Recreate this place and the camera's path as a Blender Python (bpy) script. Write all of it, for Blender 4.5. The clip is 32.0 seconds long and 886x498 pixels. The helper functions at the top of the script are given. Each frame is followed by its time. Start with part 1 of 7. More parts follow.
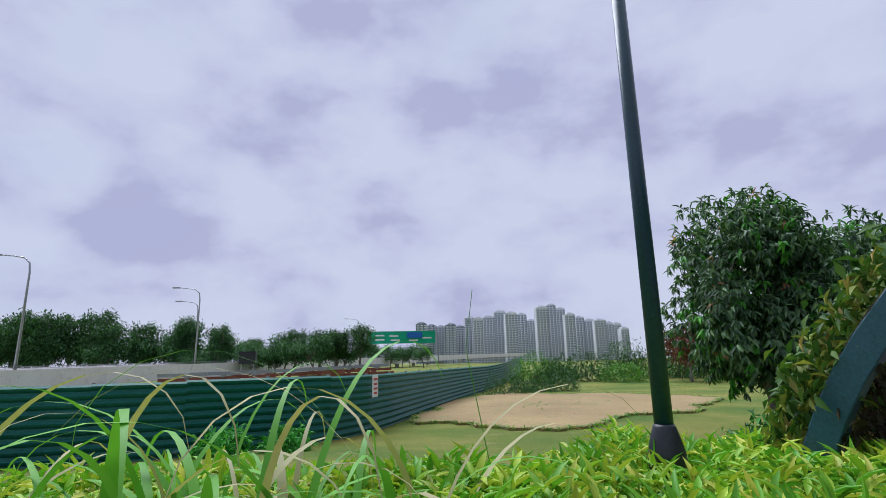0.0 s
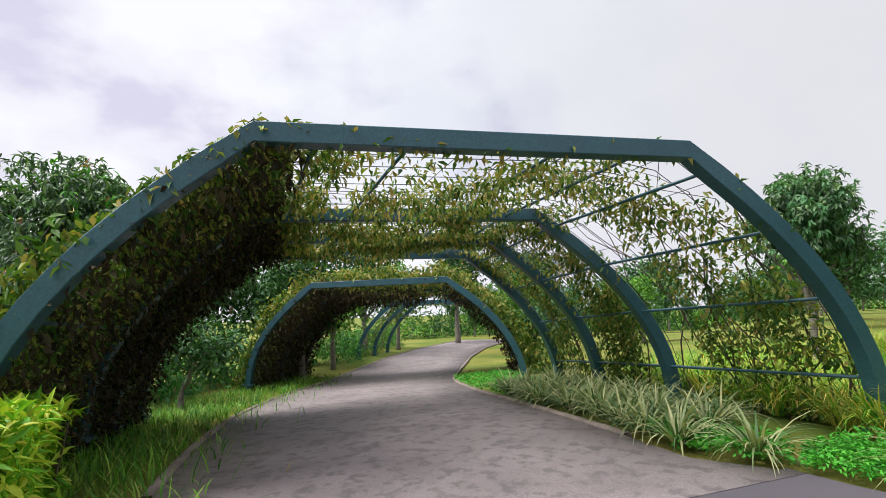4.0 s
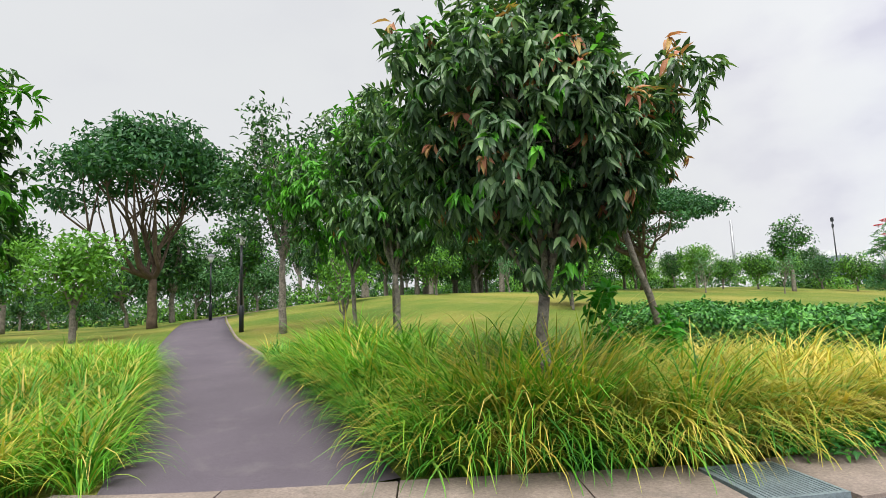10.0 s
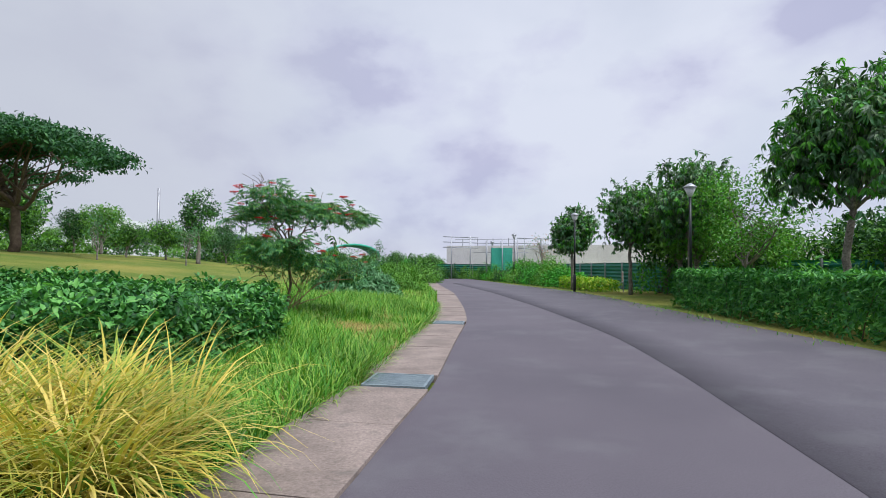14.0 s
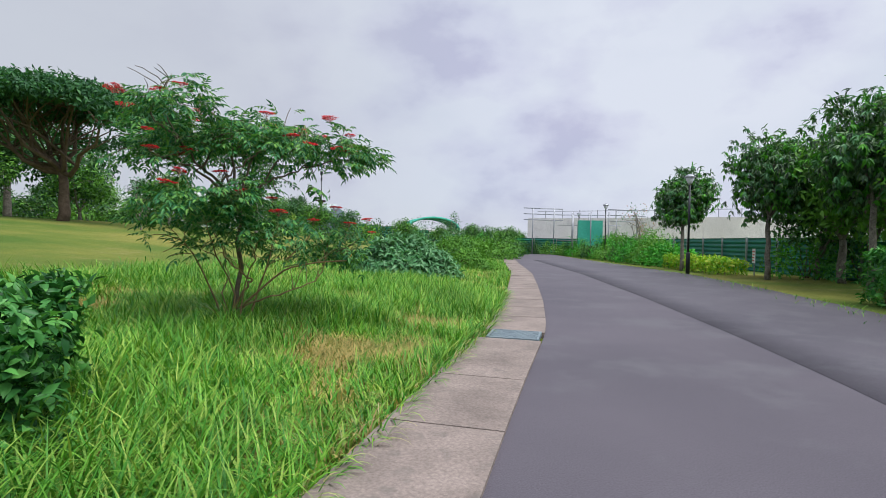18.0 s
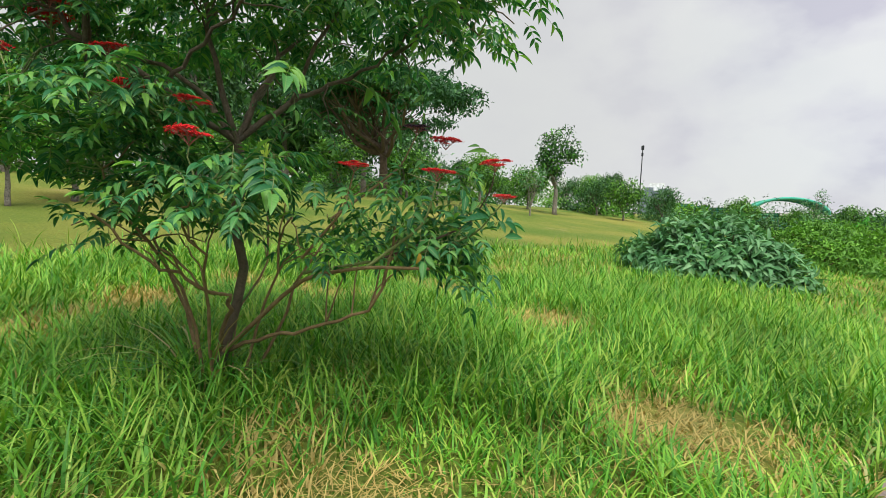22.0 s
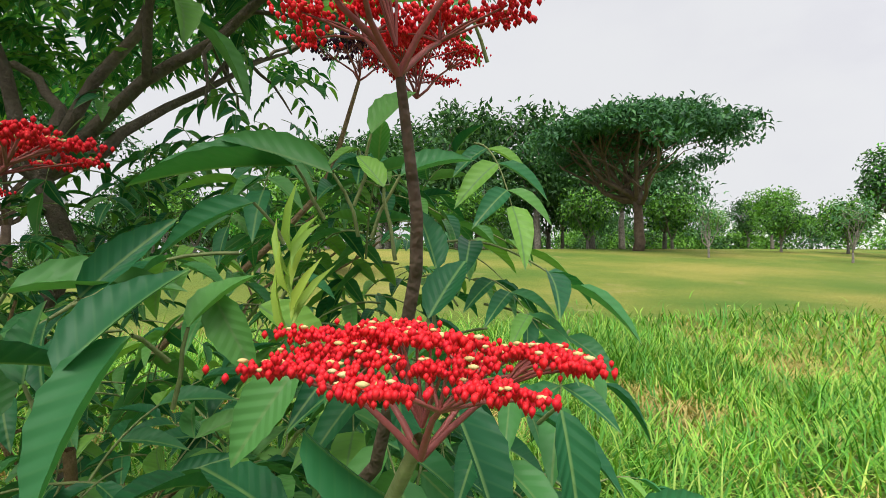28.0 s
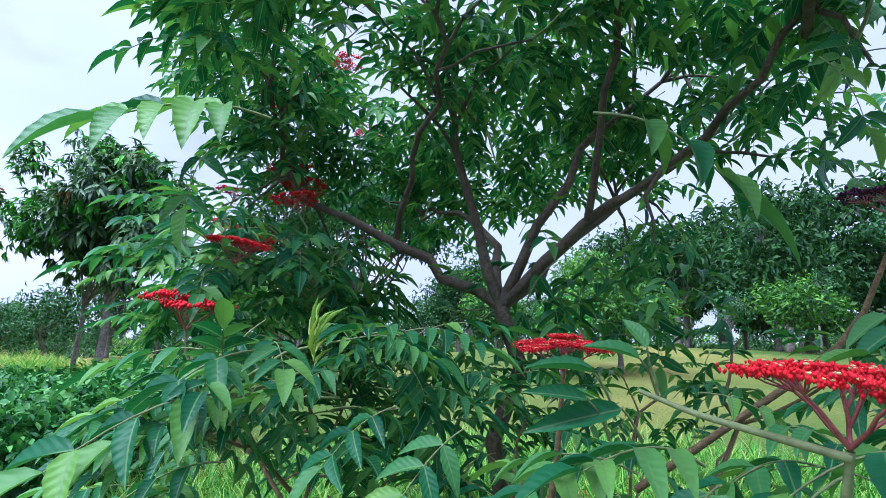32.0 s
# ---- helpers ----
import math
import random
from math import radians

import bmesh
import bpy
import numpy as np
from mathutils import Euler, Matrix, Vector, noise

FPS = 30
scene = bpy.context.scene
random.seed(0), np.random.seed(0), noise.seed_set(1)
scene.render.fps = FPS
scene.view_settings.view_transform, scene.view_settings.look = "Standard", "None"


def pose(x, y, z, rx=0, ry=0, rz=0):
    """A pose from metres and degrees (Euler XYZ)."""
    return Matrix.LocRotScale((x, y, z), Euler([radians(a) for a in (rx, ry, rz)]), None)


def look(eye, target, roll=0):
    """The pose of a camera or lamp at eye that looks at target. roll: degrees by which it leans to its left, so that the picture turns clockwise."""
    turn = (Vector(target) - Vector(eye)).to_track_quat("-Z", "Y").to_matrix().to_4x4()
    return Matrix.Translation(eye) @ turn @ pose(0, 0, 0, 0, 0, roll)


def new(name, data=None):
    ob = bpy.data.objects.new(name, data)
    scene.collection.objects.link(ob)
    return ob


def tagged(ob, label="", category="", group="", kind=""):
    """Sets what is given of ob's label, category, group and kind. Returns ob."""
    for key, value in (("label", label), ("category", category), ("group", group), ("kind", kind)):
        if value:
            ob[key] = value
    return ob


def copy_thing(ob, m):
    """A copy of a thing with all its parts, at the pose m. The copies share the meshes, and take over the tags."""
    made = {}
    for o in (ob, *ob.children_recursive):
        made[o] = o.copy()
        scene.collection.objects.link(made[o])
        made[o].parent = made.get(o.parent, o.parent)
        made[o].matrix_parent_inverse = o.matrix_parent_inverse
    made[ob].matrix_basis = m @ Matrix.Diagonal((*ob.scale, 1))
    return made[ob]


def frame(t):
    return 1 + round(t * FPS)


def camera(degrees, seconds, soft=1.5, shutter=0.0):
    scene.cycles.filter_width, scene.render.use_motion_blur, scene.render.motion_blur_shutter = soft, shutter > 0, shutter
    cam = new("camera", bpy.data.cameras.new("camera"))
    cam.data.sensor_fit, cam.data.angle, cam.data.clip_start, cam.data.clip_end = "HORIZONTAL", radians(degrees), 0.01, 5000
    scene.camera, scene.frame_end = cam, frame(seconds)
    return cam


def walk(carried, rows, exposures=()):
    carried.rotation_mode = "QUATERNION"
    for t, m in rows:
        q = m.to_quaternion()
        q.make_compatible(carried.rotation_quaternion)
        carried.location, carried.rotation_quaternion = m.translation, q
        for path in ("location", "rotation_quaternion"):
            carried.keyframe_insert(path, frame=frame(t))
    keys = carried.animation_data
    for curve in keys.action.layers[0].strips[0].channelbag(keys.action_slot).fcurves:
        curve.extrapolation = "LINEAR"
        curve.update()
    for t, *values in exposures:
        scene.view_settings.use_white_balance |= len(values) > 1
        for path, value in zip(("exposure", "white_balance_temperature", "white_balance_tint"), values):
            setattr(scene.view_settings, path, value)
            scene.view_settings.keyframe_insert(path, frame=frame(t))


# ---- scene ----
cam = camera(81.3, 32.0, 0.4)
METRES, EYE = 20.0, 1.5
ROWS = [
    (0.0, 0.0, 0.0, 0.0, 0.27, 12.39, 1.22),
    (0.5, 0.0018, -0.0028, -0.0003, -1.92, 11.98, 1.63),
    (1.0, 0.0069, -0.0079, -0.0006, -6.66, 11.68, 2.33),
    (1.5, 0.0124, -0.0174, -0.0004, -13.75, 11.52, 2.55),
    (2.0, 0.0168, -0.0301, -0.001, -25.79, 10.8, 2.25),
    (2.5, 0.0199, -0.0419, -0.0016, -37.5, 9.97, 2.0),
    (4.5, 0.0329, -0.0687, -0.004, -70.09, 6.11, 2.28),
    (5.0, 0.0332, -0.0799, -0.0046, -77.04, 4.96, 2.54),
    (5.5, 0.0303, -0.0944, -0.0053, -89.17, 4.88, 1.58),
    (6.0, 0.029, -0.104, -0.0061, -105.22, 4.54, 2.29),
    (6.5, 0.0323, -0.1131, -0.007, -119.93, 4.37, 2.0),
    (7.0, 0.037, -0.1241, -0.0082, -129.9, 4.25, 2.52),
    (7.5, 0.042, -0.138, -0.0075, -131.77, 4.67, 2.03),
    (8.0, 0.0476, -0.1516, -0.008, -133.39, 4.92, 2.07),
    (8.5, 0.0522, -0.1652, -0.0091, -136.62, 5.01, 1.69),
    (9.0, 0.0578, -0.1783, -0.0082, -136.59, 5.88, 1.93),
    (9.5, 0.0648, -0.1911, -0.0086, -136.77, 6.57, 1.93),
    (10.0, 0.0688, -0.2055, -0.0097, -144.68, 6.38, 2.37),
    (10.5, 0.0706, -0.2219, -0.01, -153.82, 5.26, 2.07),
    (11.0, 0.0708, -0.2399, -0.0102, -169.86, 3.73, 1.94),
    (11.5, 0.065, -0.2591, -0.0105, -184.09, 2.39, 0.12),
    (12.0, 0.0586, -0.2818, -0.0113, -188.47, 1.64, -0.28),
    (12.5, 0.0485, -0.3033, -0.0122, -195.62, 1.07, -1.29),
    (13.0, 0.0366, -0.3284, -0.0124, -198.32, 1.19, -1.05),
    (13.5, 0.0225, -0.3527, -0.0127, -201.72, 2.07, -0.75),
    (14.0, 0.0076, -0.38, -0.0128, -202.41, 2.09, -0.55),
    (14.5, -0.0057, -0.4051, -0.0132, -202.39, 3.08, -1.22),
    (16.5, -0.0563, -0.5089, -0.0111, -196.84, -0.78, -1.01),
    (17.0, -0.0687, -0.535, -0.0105, -196.69, -0.77, -1.06),
    (17.5, -0.0795, -0.5614, -0.0114, -193.62, -0.98, -1.11),
    (18.0, -0.092, -0.5879, -0.0119, -193.31, -0.95, -1.09),
    (18.5, -0.1036, -0.6147, -0.0127, -188.03, -1.51, -1.95),
    (19.0, -0.1171, -0.6398, -0.0131, -185.32, -1.76, -0.81),
    (19.5, -0.1275, -0.6654, -0.0129, -180.64, -2.23, -0.81),
    (20.0, -0.1359, -0.6907, -0.0124, -176.14, -2.74, -1.1),
    (20.5, -0.1416, -0.716, -0.0111, -170.97, -3.49, -2.2),
    (21.0, -0.146, -0.7421, -0.0111, -167.08, -3.79, -3.2),
    (21.5, -0.1515, -0.7668, -0.0119, -163.86, -3.79, -1.9),
    (22.0, -0.1533, -0.7897, -0.0115, -158.28, -4.21, -2.56),
    (22.5, -0.1571, -0.8115, -0.0129, -151.93, -4.63, -2.62),
    (23.0, -0.1587, -0.8302, -0.0127, -143.38, -5.06, -2.09),
    (23.5, -0.1568, -0.8467, -0.0113, -136.66, -5.41, -2.33),
    (24.0, -0.1543, -0.8596, -0.0112, -133.67, -5.46, -1.71),
    (24.5, -0.1505, -0.8674, -0.0114, -129.62, -5.65, -2.03),
    (25.0, -0.1388, -0.879, -0.0124, -130.29, -5.88, -2.42),
    (25.5, -0.1329, -0.8878, -0.0094, -133.93, -5.4, -1.03),
    (26.0, -0.1303, -0.895, -0.0078, -135.5, -3.99, -1.08),
    (26.5, -0.1293, -0.8994, -0.0071, -135.56, -2.91, -0.8),
    (28.5, -0.1279, -0.9005, -0.0058, -126.88, 2.82, 0.73),
    (29.0, -0.1258, -0.899, -0.0053, -123.8, 3.37, 0.72),
    (29.5, -0.1239, -0.8964, -0.0045, -118.19, 3.59, 0.39),
    (30.0, -0.123, -0.8949, -0.0042, -115.01, 4.27, -0.04),
    (30.5, -0.1219, -0.892, -0.0037, -107.38, 5.13, -0.43),
    (31.0, -0.121, -0.8886, -0.0032, -99.06, 6.26, -0.57),
    (31.5, -0.1223, -0.8867, -0.0017, -96.13, 8.83, -1.0),
    (32.0, -0.1247, -0.8815, -0.0022, -98.82, 11.27, -2.46),
]
EXPOSURES = [
    (0.0, -0.20, 5450, 15), (1.0, -0.14, 5600, 12), (2.0, 0.1, 6100, 8), (4.5, 0.46, 6300, 10), (7.0, 0.52, 6350, 6), (9.0, 0.44, 6300, 6), (11.0, 0.43, 6500, 8), (12.0, 0.12, 5950, 7), (13.0, 0.05, 5800, 11),
    (19.0, 0.05, 5900, 9), (20.0, 0.12, 6000, 10), (22.0, 0.25, 6500, 5), (23.0, 0.45, 6900, 4), (24.0, 0.45, 6150, -1), (25.0, 0.3, 5400, -4), (26.0, 0.17, 5350, 0), (28.5, 0.5, 6500, 10), (29.0, 0.5, 6000, 11), (30.0, 0.85, 4800, 9), (31.0, 0.82, 4700, 20), (32.0, 0.60, 4800, 19)]
walk(cam, [(t, pose(METRES * x, METRES * y, EYE + METRES * z, 90 + pitch, roll, yaw)) for t, x, y, z, yaw, pitch, roll in ROWS], EXPOSURES)

# ---- sky and sun: bright hazy overcast ----
SUN_ELEVATION, SUN_TURN = radians(62), radians(328)
world = bpy.data.worlds.new("sky")
scene.world = world
world.use_nodes = True
wt = world.node_tree
wt.nodes.clear()


def wnode(kind, **values):
    n = wt.nodes.new(kind)
    for k, v in values.items():
        n.inputs[k].default_value = v
    return n


sky = wt.nodes.new("ShaderNodeTexSky")
sky.sky_type, sky.sun_disc = "NISHITA", False
sky.sun_elevation, sky.sun_rotation = SUN_ELEVATION, SUN_TURN
sky_scaled = wt.nodes.new("ShaderNodeMix")
sky_scaled.data_type, sky_scaled.blend_type = "RGBA", "MULTIPLY"
sky_scaled.inputs["Factor"].default_value = 1.0
wt.links.new(sky.outputs["Color"], sky_scaled.inputs["A"])
sky_scaled.inputs["B"].default_value = (0.10, 0.10, 0.10, 1)
where = wt.nodes.new("ShaderNodeTexCoord")
stretch = wt.nodes.new("ShaderNodeMapping")
stretch.inputs["Scale"].default_value = (1.0, 1.0, 1.7)
wt.links.new(where.outputs["Generated"], stretch.inputs["Vector"])
big = wnode("ShaderNodeTexNoise", Scale=1.5, Detail=5.0, Roughness=0.52, Distortion=0.15)
fine = wnode("ShaderNodeTexNoise", Scale=4.2, Detail=7.0, Roughness=0.50, Distortion=0.0)
wt.links.new(stretch.outputs["Vector"], big.inputs["Vector"])
wt.links.new(stretch.outputs["Vector"], fine.inputs["Vector"])
cloud = wt.nodes.new("ShaderNodeValToRGB")
cloud.color_ramp.elements[0].position, cloud.color_ramp.elements[0].color = 0.36, (0.63, 0.605, 0.72, 1)
cloud.color_ramp.elements[1].position, cloud.color_ramp.elements[1].color = 0.56, (0.85, 0.84, 0.865, 1)
mid = cloud.color_ramp.elements.new(0.45)
mid.color = (0.77, 0.75, 0.82, 1)
wt.links.new(fine.outputs["Fac"], cloud.inputs["Fac"])
cover = wt.nodes.new("ShaderNodeValToRGB")
cover.color_ramp.elements[0].position, cover.color_ramp.elements[0].color = 0.30, (0.80, 0.80, 0.80, 1)
cover.color_ramp.elements[1].position = 0.55
wt.links.new(big.outputs["Fac"], cover.inputs["Fac"])
sky_mix = wt.nodes.new("ShaderNodeMix")
sky_mix.data_type = "RGBA"
wt.links.new(cover.outputs["Color"], sky_mix.inputs["Factor"])
wt.links.new(sky_scaled.outputs["Result"], sky_mix.inputs["A"])
wt.links.new(cloud.outputs["Color"], sky_mix.inputs["B"])
# dimmer, even pale haze towards +x, -y, set to fit the camera's views there
haze_way = wt.nodes.new("ShaderNodeVectorMath")
haze_way.operation = "DOT_PRODUCT"
haze_way.inputs[1].default_value = (0.766, -0.643, 0.0)
wt.links.new(where.outputs["Generated"], haze_way.inputs[0])
haze_share = wt.nodes.new("ShaderNodeMapRange")
haze_share.interpolation_type = "SMOOTHSTEP"
haze_share.inputs["From Min"].default_value, haze_share.inputs["From Max"].default_value = 0.30, 0.85
haze_share.inputs["To Max"].default_value = 0.9
wt.links.new(haze_way.outputs["Value"], haze_share.inputs["Value"])
haze_mix = wt.nodes.new("ShaderNodeMix")
haze_mix.data_type = "RGBA"
haze_mix.inputs["B"].default_value = (0.66, 0.655, 0.67, 1)
wt.links.new(haze_share.outputs["Result"], haze_mix.inputs["Factor"])
wt.links.new(sky_mix.outputs["Result"], haze_mix.inputs["A"])
background = wnode("ShaderNodeBackground", Strength=0.87)
wt.links.new(haze_mix.outputs["Result"], background.inputs["Color"])
wout = wt.nodes.new("ShaderNodeOutputWorld")
wt.links.new(background.outputs["Background"], wout.inputs["Surface"])
sun_data = bpy.data.lights.new("sun", "SUN")
sun_data.energy, sun_data.angle, sun_data.color = 4.5, radians(50.0), (1.0, 0.95, 0.86)
sun = new("sun", sun_data)
sun.matrix_world = look((0, 0, 60), (-60 * math.cos(SUN_ELEVATION) * math.sin(SUN_TURN) / math.sin(SUN_ELEVATION), -60 * math.cos(SUN_ELEVATION) * math.cos(SUN_TURN) / math.sin(SUN_ELEVATION), 0))

# ---- materials ----
def shader(name):
    m = bpy.data.materials.new(name)
    m.use_nodes = True
    t = m.node_tree
    return m, t, t.nodes["Principled BSDF"], t.nodes["Material Output"]


def noise_value(t, scale, detail=4.0, rough=0.55):
    c = t.nodes.new("ShaderNodeTexCoord")
    n = t.nodes.new("ShaderNodeTexNoise")
    n.inputs["Scale"].default_value, n.inputs["Detail"].default_value, n.inputs["Roughness"].default_value = scale, detail, rough
    t.links.new(c.outputs["Object"], n.inputs["Vector"])
    return n.outputs["Fac"]


def ramp(t, source, stops):
    r = t.nodes.new("ShaderNodeValToRGB")
    e = r.color_ramp.elements
    while len(e) < len(stops):
        e.new(0.5)
    for k, (p, c) in enumerate(stops):
        e[k].position, e[k].color = p, (*c, 1)
    t.links.new(source, r.inputs["Fac"])
    return r.outputs["Color"]


def blend(t, a, b, factor, mode="MIX"):
    m = t.nodes.new("ShaderNodeMix")
    m.data_type, m.blend_type = "RGBA", mode
    for sock, v in (("A", a), ("B", b), ("Factor", factor)):
        if isinstance(v, bpy.types.NodeSocket):
            t.links.new(v, m.inputs[sock])
        else:
            m.inputs[sock].default_value = v if sock == "Factor" else (*v, 1)
    return m.outputs["Result"]


def bump(t, b, source, strength, distance=0.01):
    n = t.nodes.new("ShaderNodeBump")
    n.inputs["Strength"].default_value, n.inputs["Distance"].default_value = strength, distance
    t.links.new(source, n.inputs["Height"])
    t.links.new(n.outputs["Normal"], b.inputs["Normal"])


def surface(name, dark, light, big=1.2, small=60.0, rough=0.8, metal=0.0, relief=0.3, stain_or_shade=None, spec=0.4, spots=(0.55, 0.72), spot_scale=3.1):
    """A worn surface: broad tone changes, fine grain, fine relief."""
    m, t, b, _ = shader(name)
    col = ramp(t, noise_value(t, big, 6.0), [(0.3, dark), (0.7, light)])
    grain = noise_value(t, small, 3.0, 0.7)
    col = blend(t, col, ramp(t, grain, [(0.3, (0.72, 0.72, 0.72)), (0.7, (1.25, 1.25, 1.25))]), 1.0, "MULTIPLY")
    # spots of a second tone: stains, and on the paver painted dappled shade
    if stain_or_shade:
        col = blend(t, col, stain_or_shade, ramp(t, noise_value(t, big * spot_scale, 8.0, 0.65), [(spots[0], (0, 0, 0)), (spots[1], (0.7, 0.7, 0.7))]))
    t.links.new(col, b.inputs["Base Color"])
    b.inputs["Roughness"].default_value, b.inputs["Metallic"].default_value = rough, metal
    b.inputs["Specular IOR Level"].default_value = spec
    bump(t, b, grain, relief)
    return m


def foliage(name, tones, rough=0.5, through_light=0.3, patch=0.0, patch_tone=(0.3, 0.25, 0.08), spec=0.25, veins=False, by_object=False):
    """Leaves: each one takes its own tone; some light passes through."""
    m, t, b, out = shader(name)
    g = t.nodes.new("ShaderNodeNewGeometry")
    n = len(tones)
    pick = g.outputs["Random Per Island"]
    if by_object:
        info, both, wrap = t.nodes.new("ShaderNodeObjectInfo"), t.nodes.new("ShaderNodeMath"), t.nodes.new("ShaderNodeMath")
        both.operation, wrap.operation = "ADD", "FRACT"
        t.links.new(pick, both.inputs[0])
        t.links.new(info.outputs["Random"], both.inputs[1])
        t.links.new(both.outputs[0], wrap.inputs[0])
        pick = wrap.outputs[0]
    col = ramp(t, pick, [(k / max(1, n - 1), c) for k, c in enumerate(tones)])
    col = blend(t, col, ramp(t, noise_value(t, 1.3, 3.0), [(0.3, (0.62, 0.68, 0.62)), (0.7, (1.22, 1.18, 1.12))]), 1.0, "MULTIPLY")
    if patch:
        col = blend(t, col, patch_tone, ramp(t, noise_value(t, 0.75, 5.0), [(0.62 - patch, (0, 0, 0)), (0.70 - patch * 0.8, (0.85, 0.85, 0.85))]))
    if veins:
        uv = t.nodes.new("ShaderNodeUVMap")
        sep = t.nodes.new("ShaderNodeSeparateXYZ")
        t.links.new(uv.outputs["UV"], sep.inputs["Vector"])
        away = t.nodes.new("ShaderNodeMath")
        away.operation = "ABSOLUTE"
        t.links.new(sep.outputs["X"], away.inputs[0])
        rib = ramp(t, away.outputs[0], [(0.03, (1, 1, 1)), (0.10, (0, 0, 0))])
        slant = t.nodes.new("ShaderNodeMath")
        slant.operation = "MULTIPLY_ADD"
        slant.inputs[1].default_value = -0.22
        t.links.new(away.outputs[0], slant.inputs[0])
        t.links.new(sep.outputs["Y"], slant.inputs[2])
        wave = t.nodes.new("ShaderNodeMath")
        wave.operation = "MULTIPLY"
        wave.inputs[1].default_value = 50.0
        t.links.new(slant.outputs[0], wave.inputs[0])
        sine = t.nodes.new("ShaderNodeMath")
        sine.operation = "SINE"
        t.links.new(wave.outputs[0], sine.inputs[0])
        side = ramp(t, sine.outputs[0], [(0.78, (0, 0, 0)), (0.99, (0.13, 0.13, 0.13))])
        col = blend(t, col, (0.16, 0.30, 0.10), rib)
        col = blend(t, col, (0.10, 0.24, 0.08), side)
        bump(t, b, sine.outputs[0], 0.16, 0.002)
    t.links.new(col, b.inputs["Base Color"])
    b.inputs["Roughness"].default_value = rough
    b.inputs["Specular IOR Level"].default_value = spec
    if through_light:
        tr = t.nodes.new("ShaderNodeBsdfTranslucent")
        t.links.new(blend(t, col, (1.25, 1.35, 0.6), 1.0, "MULTIPLY"), tr.inputs["Color"])
        mx = t.nodes.new("ShaderNodeMixShader")
        mx.inputs[0].default_value = through_light * 0.6
        t.links.new(b.outputs[0], mx.inputs[1])
        t.links.new(tr.outputs[0], mx.inputs[2])
        t.links.new(mx.outputs[0], out.inputs["Surface"])
    return m


ASPHALT = surface("asphalt", (0.074, 0.065, 0.081), (0.102, 0.089, 0.107), 0.35, 90, 0.7, relief=0.3, stain_or_shade=(0.115, 0.108, 0.122), spots=(0.52, 0.66), spot_scale=2.2)
ASPHALT_DARK = surface("asphalt_dark", (0.071, 0.064, 0.080), (0.098, 0.088, 0.105), 0.35, 90, 0.7, relief=0.3, stain_or_shade=(0.109, 0.103, 0.117), spots=(0.5, 0.62))
PATH_ASPHALT = surface("path_asphalt", (0.080, 0.066, 0.086), (0.108, 0.090, 0.114), 0.6, 80, 0.8, relief=0.3, stain_or_shade=(0.135, 0.118, 0.130))
# the dark spots in this colour imitate dappled shade under the pergola
PAVER = surface("paver", (0.18, 0.152, 0.158), (0.265, 0.225, 0.232), 0.9, 60, 0.7, relief=0.4, stain_or_shade=(0.10, 0.088, 0.092), spots=(0.50, 0.60), spot_scale=5.5)
CONCRETE = surface("concrete", (0.165, 0.133, 0.118), (0.275, 0.222, 0.198), 1.8, 45, 0.9, relief=0.4, stain_or_shade=(0.12, 0.105, 0.095))
CONCRETE_PALE = surface("concrete_pale", (0.62, 0.59, 0.60), (0.74, 0.71, 0.71), 0.3, 12, 0.85, stain_or_shade=(0.38, 0.36, 0.37))
GRATE_METAL = surface("grate_metal", (0.17, 0.22, 0.25), (0.26, 0.32, 0.35), 3, 50, 0.5, 0.4)
TEAL_PAINT = surface("teal_paint", (0.020, 0.074, 0.100), (0.030, 0.100, 0.130), 1.0, 40, 0.38, relief=0.05, spec=0.5)
WIRE = surface("wire", (0.02, 0.035, 0.04), (0.03, 0.05, 0.055), 3, 50, 0.5)
BLACK_PAINT = surface("black_paint", (0.012, 0.014, 0.018), (0.02, 0.024, 0.03), 2, 40, 0.35, relief=0.05)
POLE_BLUE = surface("pole_blue", (0.010, 0.040, 0.060), (0.016, 0.055, 0.075), 2, 40, 0.3, relief=0.05, spec=0.5)
LAMP_GLASS = surface("lamp_glass", (0.55, 0.56, 0.60), (0.66, 0.67, 0.70), 2, 30, 0.25, relief=0.02)
GREY_METAL = surface("grey_metal", (0.26, 0.27, 0.30), (0.34, 0.35, 0.38), 2, 30, 0.4, 0.4)
HOARDING = surface("hoarding", (0.010, 0.105, 0.088), (0.016, 0.150, 0.120), 0.5, 20, 0.5, relief=0.1, stain_or_shade=(0.16, 0.24, 0.22), spots=(0.66, 0.72))
HOARDING_TEAL = surface("hoarding_teal", (0.02, 0.16, 0.13), (0.03, 0.22, 0.18), 0.5, 20, 0.5, relief=0.1)
NET = surface("net", (0.04, 0.30, 0.22), (0.08, 0.40, 0.30), 0.6, 12, 0.8)
SIGN_WHITE = surface("sign_white", (0.70, 0.68, 0.70), (0.78, 0.76, 0.78), 2, 30, 0.5, relief=0.05)
SIGN_RED = surface("sign_red", (0.45, 0.03, 0.04), (0.55, 0.05, 0.06), 3, 30, 0.5, relief=0.05)
SIGN_GREEN = surface("sign_green", (0.005, 0.30, 0.16), (0.01, 0.36, 0.20), 0.4, 20, 0.45, relief=0.05)
SIGN_BLUE = surface("sign_blue", (0.01, 0.10, 0.42), (0.02, 0.14, 0.50), 0.4, 20, 0.45, relief=0.05)
RUST = surface("rust", (0.16, 0.05, 0.03), (0.28, 0.10, 0.07), 0.8, 20, 0.85)
